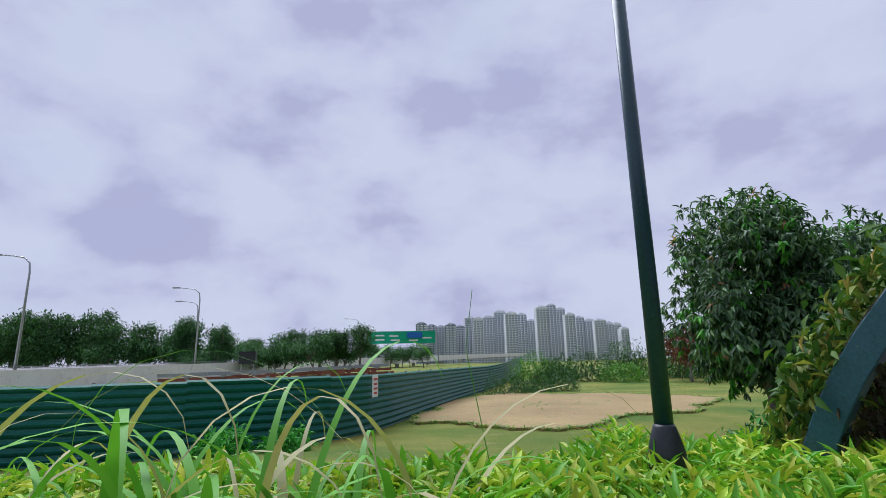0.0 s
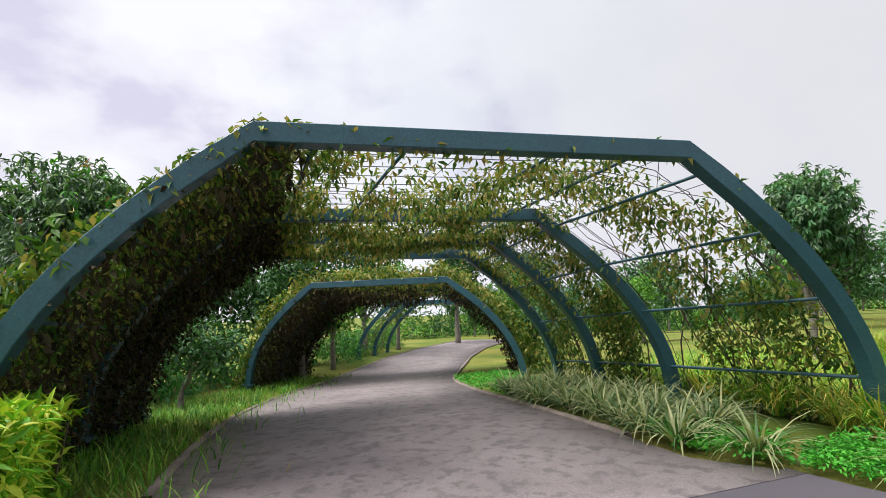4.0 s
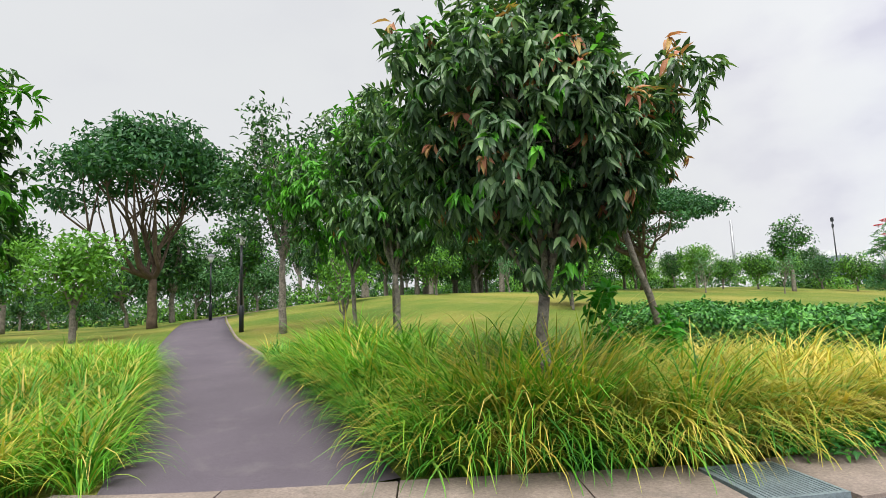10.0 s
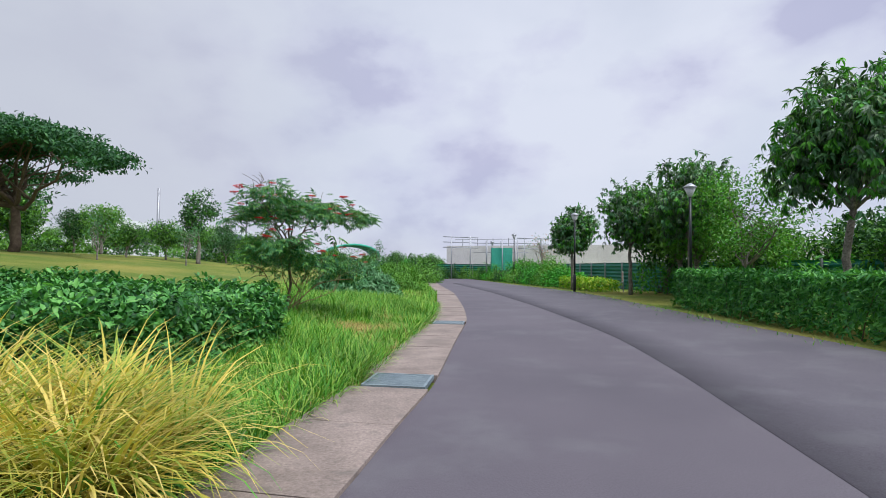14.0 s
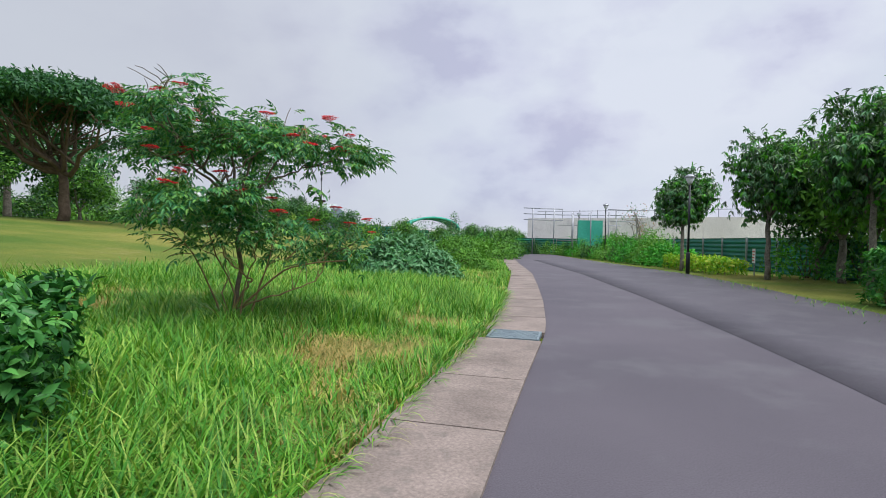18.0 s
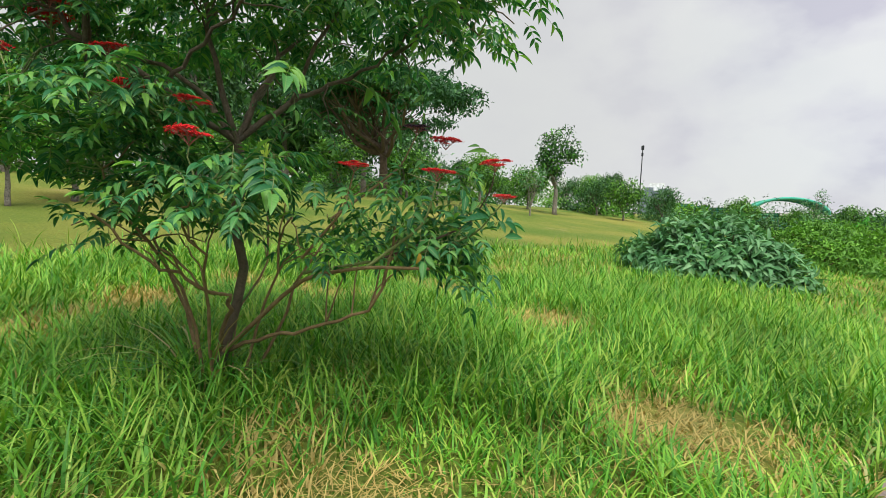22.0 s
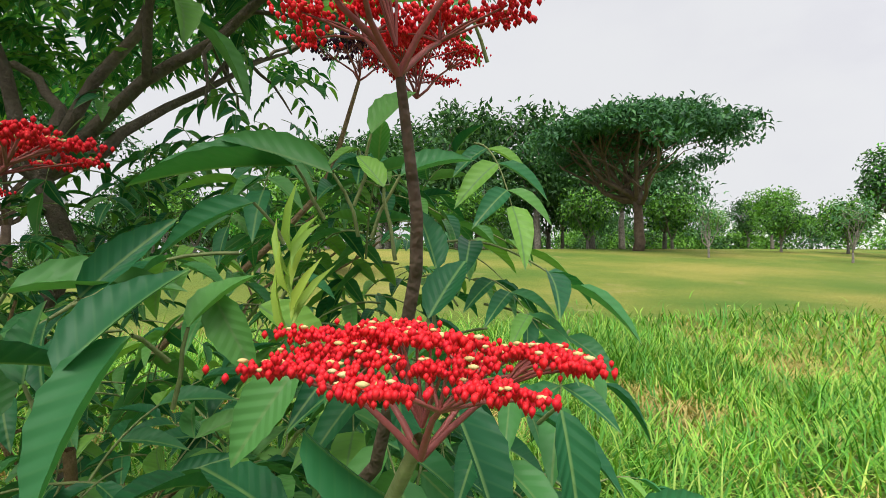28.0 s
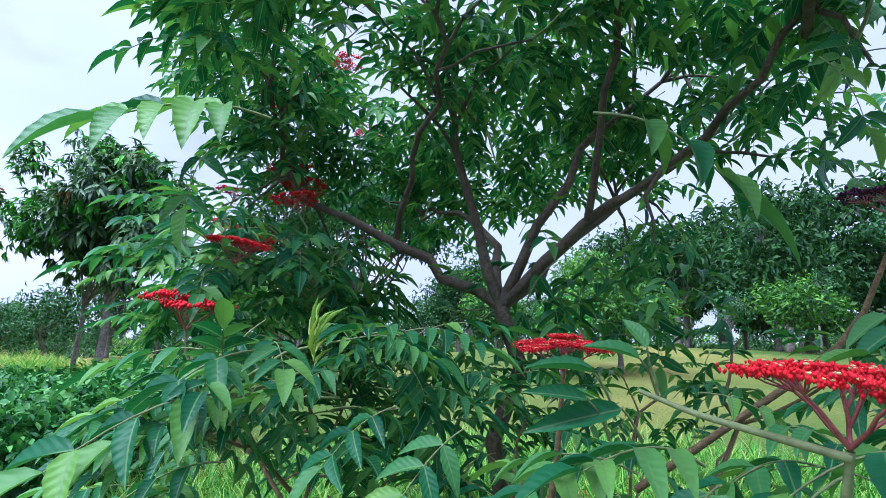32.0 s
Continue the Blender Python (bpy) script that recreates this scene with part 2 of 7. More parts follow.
BARK_GREY = surface("bark_grey", (0.12, 0.105, 0.09), (0.31, 0.28, 0.24), 7, 60, 0.9, relief=0.8, stain_or_shade=(0.07, 0.065, 0.055), spots=(0.48, 0.60))
BARK_BROWN = surface("bark_brown", (0.075, 0.05, 0.035), (0.15, 0.11, 0.075), 4, 50, 0.9, relief=0.8, stain_or_shade=(0.05, 0.04, 0.035))
STEM_TAN = surface("stem_tan", (0.17, 0.11, 0.05), (0.28, 0.19, 0.10), 9, 90, 0.8, relief=0.6, stain_or_shade=(0.12, 0.08, 0.045))
STEM_GREEN = surface("stem_green", (0.16, 0.20, 0.07), (0.26, 0.30, 0.12), 14, 90, 0.6, relief=0.2)
STALK_RED = surface("stalk_red", (0.24, 0.06, 0.055), (0.36, 0.12, 0.10), 14, 90, 0.5, relief=0.1)
ELDER_BARK = surface("elder_bark", (0.085, 0.064, 0.046), (0.18, 0.14, 0.10), 9, 90, 0.85, relief=0.7, stain_or_shade=(0.16, 0.145, 0.125))
BERRY = foliage("berry", [(0.72, 0.006, 0.018), (0.88, 0.018, 0.026), (0.80, 0.010, 0.036)], 0.55, 0.0, spec=0.3)
BERRY_DARK = foliage("berry_dark", [(0.05, 0.01, 0.05), (0.10, 0.02, 0.08)], 0.4, 0.0)
FLOWER = foliage("flower", [(0.75, 0.55, 0.22), (0.8, 0.65, 0.35)], 0.6, 0.0)

LEAF_DROOP = foliage("leaf_droop", [(0.026, 0.064, 0.030), (0.052, 0.120, 0.050), (0.10, 0.195, 0.085), (0.20, 0.33, 0.13)], 0.42, 0.35, spec=0.45)
LEAF_FRESH = foliage("leaf_fresh", [(0.047, 0.176, 0.024), (0.081, 0.297, 0.027), (0.135, 0.432, 0.034)], 0.45, 0.38)
LEAF_RED = foliage("leaf_red", [(0.385, 0.143, 0.099), (0.495, 0.242, 0.154), (0.462, 0.363, 0.110)], 0.5, 0.38)
LEAF_UMBRELLA = foliage("leaf_umbrella", [(0.022, 0.081, 0.035), (0.035, 0.115, 0.046), (0.061, 0.176, 0.054)], 0.5, 0.38)
LEAF_FAR = foliage("leaf_far", [(0.018, 0.062, 0.026), (0.030, 0.092, 0.030), (0.052, 0.140, 0.038), (0.085, 0.200, 0.048)], 0.55, 0.38)
LEAF_BUSH = foliage("leaf_bush", [(0.068, 0.189, 0.027), (0.121, 0.297, 0.041), (0.176, 0.378, 0.054)], 0.5, 0.38)
LEAF_RUSTY = foliage("leaf_rusty", [(0.135, 0.047, 0.034), (0.189, 0.081, 0.047)], 0.6, 0.38)
LEAF_HEDGE = foliage("leaf_hedge", [(0.032, 0.14, 0.036), (0.056, 0.22, 0.052), (0.10, 0.32, 0.062), (0.16, 0.42, 0.085)], 0.4, 0.38)
LEAF_BED = foliage("leaf_bed", [(0.020, 0.085, 0.024), (0.046, 0.17, 0.042), (0.10, 0.30, 0.066), (0.18, 0.42, 0.10)], 0.4, 0.3)
LEAF_LIME = foliage("leaf_lime", [(0.110, 0.330, 0.022), (0.198, 0.462, 0.022), (0.370, 0.540, 0.033), (0.540, 0.560, 0.070)], 0.45, 0.38)
LEAF_EUPH = foliage("leaf_pale", [(0.068, 0.203, 0.081), (0.108, 0.270, 0.121), (0.189, 0.351, 0.189)], 0.5, 0.38)
LEAF_VINE = foliage("leaf_vine", [(0.041, 0.101, 0.024), (0.074, 0.162, 0.030), (0.135, 0.230, 0.041), (0.324, 0.324, 0.068)], 0.5, 0.38)
LEAF_VINE_WARM = foliage("leaf_vine_warm", [(0.270, 0.270, 0.054), (0.405, 0.297, 0.108), (0.189, 0.297, 0.054)], 0.5, 0.38)
# near-black brown tones that stand in for shade deep in the creeper
LEAF_SHADE = foliage("leaf_shade", [(0.025, 0.024, 0.016), (0.050, 0.042, 0.026), (0.09, 0.065, 0.038)], 0.8, 0.05, spec=0.1)
LEAF_COVER = foliage("leaf_cover", [(0.041, 0.230, 0.024), (0.068, 0.338, 0.034), (0.121, 0.446, 0.047)], 0.5, 0.38)
LEAF_ELDER = foliage("leaf_elder", [(0.017, 0.105, 0.046), (0.036, 0.180, 0.070), (0.095, 0.280, 0.085), (0.22, 0.43, 0.080)], 0.42, 0.45, veins=True, spec=0.26, by_object=True)
LEAF_YOUNG = foliage("leaf_young", [(0.24, 0.42, 0.068), (0.40, 0.52, 0.081)], 0.45, 0.38)
LEAF_WILTED = foliage("leaf_wilted", [(0.62, 0.36, 0.06), (0.70, 0.45, 0.10)], 0.5, 0.3)
GRASS_TALL = foliage("grass_tall", [(0.068, 0.230, 0.024), (0.108, 0.338, 0.030), (0.176, 0.446, 0.041), (0.351, 0.513, 0.061)], 0.5, 0.38)
GRASS_YELLOW = foliage("grass_yellow", [(0.22, 0.36, 0.045), (0.43, 0.43, 0.065), (0.62, 0.50, 0.10), (0.72, 0.56, 0.20)], 0.5, 0.38)
GRASS_DARK = foliage("grass_dark", [(0.028, 0.130, 0.022), (0.062, 0.245, 0.036), (0.115, 0.36, 0.048), (0.27, 0.47, 0.10)], 0.5, 0.38)
GRASS_LAWN = foliage("grass_lawn", [(0.040, 0.165, 0.020), (0.092, 0.285, 0.030), (0.185, 0.40, 0.045), (0.37, 0.48, 0.10)], 0.5, 0.38)
GRASS_DRY = foliage("grass_dry", [(0.396, 0.297, 0.110), (0.506, 0.396, 0.165)], 0.7, 0.38)
GRASS_STRIPED = foliage("grass_striped", [(0.054, 0.121, 0.047), (0.095, 0.189, 0.068), (0.378, 0.405, 0.216), (0.540, 0.513, 0.297)], 0.5, 0.38)
GRASS_STRAW = foliage("grass_straw", [(0.176, 0.275, 0.077), (0.330, 0.352, 0.143), (0.506, 0.440, 0.242), (0.396, 0.264, 0.132)], 0.5, 0.38)


def ground_material():
    m, t, b, _ = shader("grass_ground")
    lawn = ramp(t, noise_value(t, 0.22, 6.0), [(0.30, (0.075, 0.145, 0.024)), (0.48, (0.145, 0.185, 0.036)), (0.66, (0.25, 0.235, 0.06))])
    fine = noise_value(t, 26.0, 5.0, 0.7)
    col = blend(t, lawn, ramp(t, fine, [(0.3, (0.6, 0.66, 0.55)), (0.7, (1.3, 1.25, 1.2))]), 1.0, "MULTIPLY")
    col = blend(t, col, (0.30, 0.24, 0.11), ramp(t, noise_value(t, 0.55, 7.0, 0.62), [(0.60, (0, 0, 0)), (0.74, (0.75, 0.75, 0.75))]))
    t.links.new(col, b.inputs["Base Color"])
    b.inputs["Roughness"].default_value = 0.9
    b.inputs["Specular IOR Level"].default_value = 0.15
    bump(t, b, fine, 0.9, 0.05)
    return m


GROUND = ground_material()
BARE = surface("bare_earth", (0.24, 0.17, 0.075), (0.34, 0.25, 0.11), 0.25, 8, 0.95, relief=0.4, stain_or_shade=(0.17, 0.20, 0.06))

# ---- building blocks ----
def link_mesh(name, me, material, parent=None, label=""):
    ob = new(name, me)
    for mt in (material if isinstance(material, (list, tuple)) else [material]):
        me.materials.append(mt)
    if parent:
        ob.parent = parent
    if label:
        ob["label"] = label
    return ob


def part(name, bm, material, parent, label=""):
    me = bpy.data.meshes.new(name)
    bm.to_mesh(me)
    bm.free()
    return link_mesh(name, me, material, parent, label)


def thing(name, x, y, z, label, category, group="", kind="", turn=0):
    ob = new(name)
    ob.empty_display_size = 0.2
    ob.matrix_world = pose(x, y, z, 0, 0, turn)
    return tagged(ob, label, category, group, kind)


class Geo:
    """Gathers vertices and faces as arrays, for one mesh."""

    def __init__(self):
        self.v, self.f, self.uv, self.n = [], [], [], 0
        self.flat = False

    def add(self, verts, faces, uv=None):
        verts = np.asarray(verts, float).reshape(-1, 3)
        for f in faces:
            self.f.append(np.asarray(f, int) + self.n)
        self.v.append(verts)
        self.uv.append(np.zeros((len(verts), 2)) if uv is None else np.asarray(uv, float))
        self.n += len(verts)

    def mesh(self, name, smooth=False):
        me = bpy.data.meshes.new(name)
        v = np.concatenate(self.v) if self.v else np.zeros((0, 3))
        me.vertices.add(len(v))
        me.vertices.foreach_set("co", v.ravel())
        sizes = np.concatenate([np.full(len(f), f.shape[1]) for f in self.f])
        loops = np.concatenate([f.ravel() for f in self.f])
        me.loops.add(len(loops))
        me.loops.foreach_set("vertex_index", loops.astype(np.int32))
        me.polygons.add(len(sizes))
        starts = np.concatenate([[0], np.cumsum(sizes)[:-1]])
        me.polygons.foreach_set("loop_start", starts.astype(np.int32))
        if smooth or self.flat:
            me.polygons.foreach_set("use_smooth", np.full(len(sizes), smooth, bool))
        layer = me.uv_layers.new(name="UVMap")
        layer.data.foreach_set("uv", np.concatenate(self.uv)[loops].ravel())
        me.update(calc_edges=True)
        return me

    def tube(self, points, radii, sides=6, cap=True):
        p = np.asarray(points, float)
        r = np.asarray(radii, float)
        d = np.gradient(p, axis=0)
        d /= np.linalg.norm(d, axis=1)[:, None] + 1e-9
        ref = np.array([0.31, 0.95, 0.05]) if abs(d[0][1]) < 0.8 else np.array([1.0, 0, 0.1])
        a = np.cross(d, ref)
        a /= np.linalg.norm(a, axis=1)[:, None] + 1e-9
        b = np.cross(d, a)
        ang = np.arange(sides) * 2 * np.pi / sides
        ring = p[:, None] + r[:, None, None] * (np.cos(ang)[None, :, None] * a[:, None] + np.sin(ang)[None, :, None] * b[:, None])
        k = np.arange(len(p) - 1)[:, None] * sides
        j = np.arange(sides)[None]
        q = np.stack([k + j, k + (j + 1) % sides, k + sides + (j + 1) % sides, k + sides + j], -1).reshape(-1, 4)
        faces = [q]
        if cap:
            faces += [np.arange(sides)[None, ::-1], np.arange(sides)[None] + (len(p) - 1) * sides]
        self.add(ring.reshape(-1, 3), faces)

    def box(self, centre, size, turn=0.0):
        self.flat = True
        c, s = math.cos(turn), math.sin(turn)
        v = np.array([(x, y, z) for x in (-0.5, 0.5) for y in (-0.5, 0.5) for z in (-0.5, 0.5)]) * np.asarray(size)
        v = np.stack([v[:, 0] * c - v[:, 1] * s, v[:, 0] * s + v[:, 1] * c, v[:, 2]], 1) + np.asarray(centre)
        self.add(v, [np.array([(0, 1, 3, 2), (4, 6, 7, 5), (0, 4, 5, 1), (2, 3, 7, 6), (0, 2, 6, 4), (1, 5, 7, 3)])])

    def leaves(self, at, along, up, length, width, kind):
        """Leaves of one shape; along: from stalk to tip; up: the upper side."""
        t, faces, uv = kind
        at, along, up = (np.asarray(a, float) for a in (at, along, up))
        n = len(at)
        along = along / (np.linalg.norm(along, axis=1)[:, None] + 1e-9)
        side = np.cross(along, up)
        side /= np.linalg.norm(side, axis=1)[:, None] + 1e-9
        up = np.cross(side, along)
        L = np.broadcast_to(np.asarray(length, float), (n,))[:, None, None]
        W = np.broadcast_to(np.asarray(width, float), (n,))[:, None, None]
        v = at[:, None] + side[:, None] * t[None, :, :1] * W + along[:, None] * t[None, :, 1:2] * L + up[:, None] * t[None, :, 2:] * L
        offs = (np.arange(n) * len(t))[:, None, None]
        self.add(v.reshape(-1, 3), [(f[None] + offs).reshape(-1, f.shape[1]) for f in faces], np.tile(uv, (n, 1)))

    def blades(self, at, azimuth, length, width, lean0, lean1, steps=5, late=1.3):
        """Arching grass blades: the angle from the upright goes from lean0 to lean0 + lean1."""
        at = np.asarray(at, float)
        n = len(at)
        full = lambda a: np.broadcast_to(np.asarray(a, float), (n,))
        azimuth, length, width, lean0, lean1 = map(full, (azimuth, length, width, lean0, lean1))
        s = np.linspace(0, 1, steps)
        th = lean0[:, None] + lean1[:, None] * s[None] ** late
        step = length[:, None] / (steps - 1)
        r = np.cumsum(np.sin(th) * step, 1) - np.sin(th[:, :1]) * step
        z = np.cumsum(np.cos(th) * step, 1) - np.cos(th[:, :1]) * step
        ca, sa = np.cos(azimuth)[:, None], np.sin(azimuth)[:, None]
        c = np.stack([at[:, :1] + r * ca, at[:, 1:2] + r * sa, at[:, 2:3] + z], -1)
        w = width[:, None] * np.clip(np.minimum(0.6 + 2 * s, 1.6 * (1 - s) + 0.06), 0, 1)[None]
        off = np.stack([-sa * w, ca * w, np.zeros_like(w)], -1)
        v = np.stack([c - off, c + off], 2).reshape(-1, 3)
        k = (np.arange(n) * steps * 2)[:, None] + (np.arange(steps - 1) * 2)[None]
        q = np.stack([k, k + 1, k + 3, k + 2], -1).reshape(-1, 4)
        self.add(v, [q])


def leaf_shape(rows, droop=0.25, fold=0.12, power=1.0, serrate=0.0):
    """A pointed leaf, folded along its rib: (points, faces, uv)."""
    pts, uv = [], []
    for k in range(rows + 1):
        s = k / rows
        w = 0.5 * math.sin(math.pi * s ** power) ** 0.8 * (1 - 0.15 * s) if 0 < k < rows else 0.0
        if serrate and k % 2:
            w *= 1 + serrate
        z = -droop * s * s
        if 0 < k < rows:
            for side in (-1, 0, 1):
                pts.append((side * w, s, z + fold * abs(side) * w))
                uv.append((side * w * 2, s))
        else:
            pts.append((0, s, z))
            uv.append((0, s))
    tri, quad = [(0, 2, 1), (0, 3, 2)], []
    for k in range(1, rows - 1):
        a, b = 1 + 3 * (k - 1), 1 + 3 * k
        quad += [(a, a + 1, b + 1, b), (a + 1, a + 2, b + 2, b + 1)]
    a, e = 1 + 3 * (rows - 2), len(pts) - 1
    tri += [(a, a + 1, e), (a + 1, a + 2, e)]
    return np.array(pts), [np.array(tri)] + ([np.array(quad)] if quad else []), np.array(uv)


LEAF_4 = leaf_shape(2, 0.25, 0.3)
LEAF_6 = leaf_shape(3, 0.35, 0.25, 0.85)
LEAF_FINE = leaf_shape(10, 0.30, 0.28, 0.80, 0.10)


def rng_of(seed):
    return np.random.default_rng(seed)


def unit(a):
    return a / (np.linalg.norm(a, axis=-1, keepdims=True) + 1e-9)


def ball(r, n):
    return unit(r.normal(size=(n, 3))) * r.random((n, 1)) ** (1 / 3)


def bend_path(a, b, r, sag=0.1, n=7):
    a, b = np.asarray(a, float), np.asarray(b, float)
    s = np.linspace(0, 1, n)[:, None]
    wobble = np.concatenate([[np.zeros(3)], np.cumsum(r.normal(size=(n - 1, 3)), 0)])
    wobble -= s * wobble[-1]
    L = np.linalg.norm(b - a)
    return a + (b - a) * s + wobble * L * 0.035 + np.array([0, 0, 1]) * (np.sin(s * math.pi) * sag * L)


# ---- the lie of the land ----
STRIP_BACK = [(8.2, -4.9), (6.0, -5.7), (5.0, -6.4), (3.84, -7.3), (2.12, -8.58), (1.4, -9.33), (0.42, -10.6), (-0.45, -12.05), (-1.1, -13.0), (-2.3, -15.3), (-3.1, -16.8), (-4.25, -18.9), (-5.6, -22.0), (-7.1, -25.7), (-9.2, -31.0), (-12.2, -40.0), (-18.6, -58.0), (-25.0, -76.0)]


def resample(line, step):
    p = np.asarray(line, float)
    d = np.concatenate([[0], np.cumsum(np.linalg.norm(np.diff(p, axis=0), axis=1))])
    n = max(2, int(d[-1] / step) + 1)
    s = np.linspace(0, d[-1], n)
    out = np.stack([np.interp(s, d, p[:, k]) for k in range(2)], 1)
    for _ in range(3):
        out[1:-1] = 0.25 * out[:-2] + 0.5 * out[1:-1] + 0.25 * out[2:]
    return out


def offset(line, by):
    d = np.gradient(line, axis=0)
    d /= np.linalg.norm(d, axis=1)[:, None]
    return line + by * np.stack([-d[:, 1], d[:, 0]], 1)


BACK = resample(STRIP_BACK, 0.4)
FRONT = offset(BACK, -0.82)


def smooth(a):
    a = np.clip(a, 0, 1)
    return a * a * (3 - 2 * a)


def side_of(line, x, y):
    """Signed distance from a line: positive on its left."""
    x, y = np.asarray(x, float), np.asarray(y, float)
    best, sign = np.full(x.shape, 1e9), np.ones(x.shape)
    for a, b in zip(line[:-1], line[1:]):
        ab = b - a
        u = np.clip(((x - a[0]) * ab[0] + (y - a[1]) * ab[1]) / (ab @ ab), 0, 1)
        dx, dy = x - a[0] - u * ab[0], y - a[1] - u * ab[1]
        d = np.hypot(dx, dy)
        near = d < best
        best = np.where(near, d, best)
        sign = np.where(near, np.sign(ab[0] * dy - ab[1] * dx), sign)
    return best * sign


COARSE = BACK[::6]


def ground(x, y):
    x, y = np.asarray(x, float), np.asarray(y, float)
    q = side_of(COARSE, x, y)
    park = np.where(q > 0, q, 0)
    lift = 0.5 + 1.4 * np.clip((-y - 0.55 * x) / 15, 0, 1)
    hill = (lift * smooth(park / 28) + 0.2 * smooth(park / 2.5)) * smooth((-y - 1) / 5)
    north = -0.9 * smooth((y + 0.3 * x - 1.5) / 17) * (1 - smooth((np.abs(x) - 60) / 100)) * (1 - 0.8 * smooth((y - 46) / 26))
    north = north - 0.40 * smooth((-x - 3) / 9) * smooth((y - 6) / 8) * (1 - smooth((y - 30) / 20))
    return hill + north


def at(x, y):
    return float(ground(np.array([x]), np.array([y]))[0])

# ---- ground, roads, paths ----
def build_ground():
    def lines(lo, hi, step, far):
        near = list(np.arange(lo, hi + 1e-6, step))
        out, d = [], step
        p = hi
        while p < far:
            d *= 1.35
            p += d
            out.append(p)
        low, d, p = [], step, lo
        while p > -far:
            d *= 1.35
            p -= d
            low.append(p)
        return np.array(low[::-1] + near + out)
    xs, ys = lines(-16, 20, 0.4, 3500), lines(-32, 46, 0.4, 3500)
    X, Y = np.meshgrid(xs, ys, indexing="ij")
    q = np.array(side_of(BACK[::3], X, Y))
    Z = ground(X, Y)
    n = rng_of(5).normal(size=Z.shape) * 0.012
    Z = Z + np.where(q > 0.3, n, 0) - 0.05 * (1 - smooth(q / 0.25))
    Z = Z - 0.035 * (np.abs(np.array(side_of(TRAIL_MID[::2], X, Y))) < 0.95)
    nx, ny = len(xs), len(ys)
    k = (np.arange(nx - 1)[:, None] * ny + np.arange(ny - 1)[None]).reshape(-1)
    g = Geo()
    g.add(np.stack([X, Y, Z], -1).reshape(-1, 3), [np.stack([k, k + ny, k + ny + 1, k + 1], 1)])
    tagged(link_mesh("ground", g.mesh("ground", True), GROUND), "green and yellowing mown lawn on a gentle rise", "lawn", kind="structure")


def sheet(name, outline, material, label, category, z=0.0, thick=0.08, follow=False):
    bm = bmesh.new()
    f = bm.faces.new([bm.verts.new((x, y, z)) for x, y in outline])
    if f.normal.z < 0:
        f.normal_flip()
    bm.normal_update()
    r = bmesh.ops.extrude_face_region(bm, geom=[f])
    bmesh.ops.translate(bm, vec=(0, 0, -thick), verts=[e for e in r["geom"] if isinstance(e, bmesh.types.BMVert)])
    bmesh.ops.recalc_face_normals(bm, faces=bm.faces[:])
    bmesh.ops.triangulate(bm, faces=[f for f in bm.faces if len(f.verts) > 4])
    if follow:
        for v in bm.verts:
            v.co.z += at(v.co.x, v.co.y)
    return tagged(part(name, bm, material, None), label, category, kind="structure")


def ribbon(name, left, right, material, label, category, rise, thick=0.06, parent=None):
    """A strip between two lines of equal length, laid on the ground."""
    g = Geo()
    n, m = len(left), 4
    rows = []
    for k in range(m + 1):
        p = left + (right - left) * k / m
        rows.append(np.column_stack([p, ground(p[:, 0], p[:, 1]) + rise]))
    top = np.stack(rows, 1)
    edge = np.concatenate([top[:, :1] - (0, 0, thick), top, top[:, -1:] - (0, 0, thick)], 1)
    w = m + 3
    i = (np.arange(n - 1)[:, None] * w + np.arange(w - 1)[None]).reshape(-1)
    g.add(edge.reshape(-1, 3), [np.stack([i, i + 1, i + w + 1, i + w], 1)])
    ob = link_mesh(name, g.mesh(name, True), material, parent)
    return tagged(ob, label, category, kind="structure") if label else ob


ROAD_RIGHT = resample([(-33, -76), (-25.5, -62), (-20.6, -44), (-17.6, -31.5), (-15.7, -26.5), (-12.6, -19.8), (-11.2, -17), (-9.4, -12.6), (-7.4, -8), (-5.6, -4.2), (-4.0, -0.8), (-2.2, 0.9), (0.0, 1.45), (1.9, 1.6)], 0.5)
PATH_MID = resample([(4.92, 0.4), (7.4, 2.75), (9.7, 4.7), (12.2, 6.4), (14.5, 7.6), (20, 9.8), (26.4, 12.2), (34, 14.3), (45, 16.0)], 0.5)
PATH_LEFT, PATH_RIGHT = offset(PATH_MID, 2.85), offset(PATH_MID, -1.95)
TRAIL_MID = resample([(4.6, -6.35), (6.3, -7.35), (8.6, -8.55), (12.0, -10.35), (16.8, -12.8), (24.0, -17.0), (32.0, -21.9), (38.0, -27.5), (44.0, -38.0)], 0.5)
build_ground()
PLANTER_EDGE = [(6.05, -1.75), (5.85, -2.2), (5.45, -2.9), (5.2, -3.9), (5.2, -4.85)]
road_outline = [tuple(p) for p in FRONT[7:]] + [tuple(p) for p in ROAD_RIGHT] + [(2.1, 1.95), (6.2, -1.78)] + PLANTER_EDGE[1:]
sheet("road", road_outline, ASPHALT, "smooth grey-violet asphalt park road with a slight sheen", "road", 0.0)
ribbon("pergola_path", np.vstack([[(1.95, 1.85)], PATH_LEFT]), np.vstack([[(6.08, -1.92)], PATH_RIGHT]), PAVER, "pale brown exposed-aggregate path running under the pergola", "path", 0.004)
ribbon("park_trail", offset(TRAIL_MID, 1.05), offset(TRAIL_MID, -1.05), PATH_ASPHALT, "narrow violet-grey asphalt footpath winding uphill", "footpath", 0.018, 0.1)
TRAIL_KERB = offset(TRAIL_MID, -1.12)
ribbon("trail_edging", offset(TRAIL_KERB, 0.03)[14:], offset(TRAIL_KERB, -0.03)[14:], CONCRETE, "thin worn concrete edging of the footpath", "kerb", 0.045)
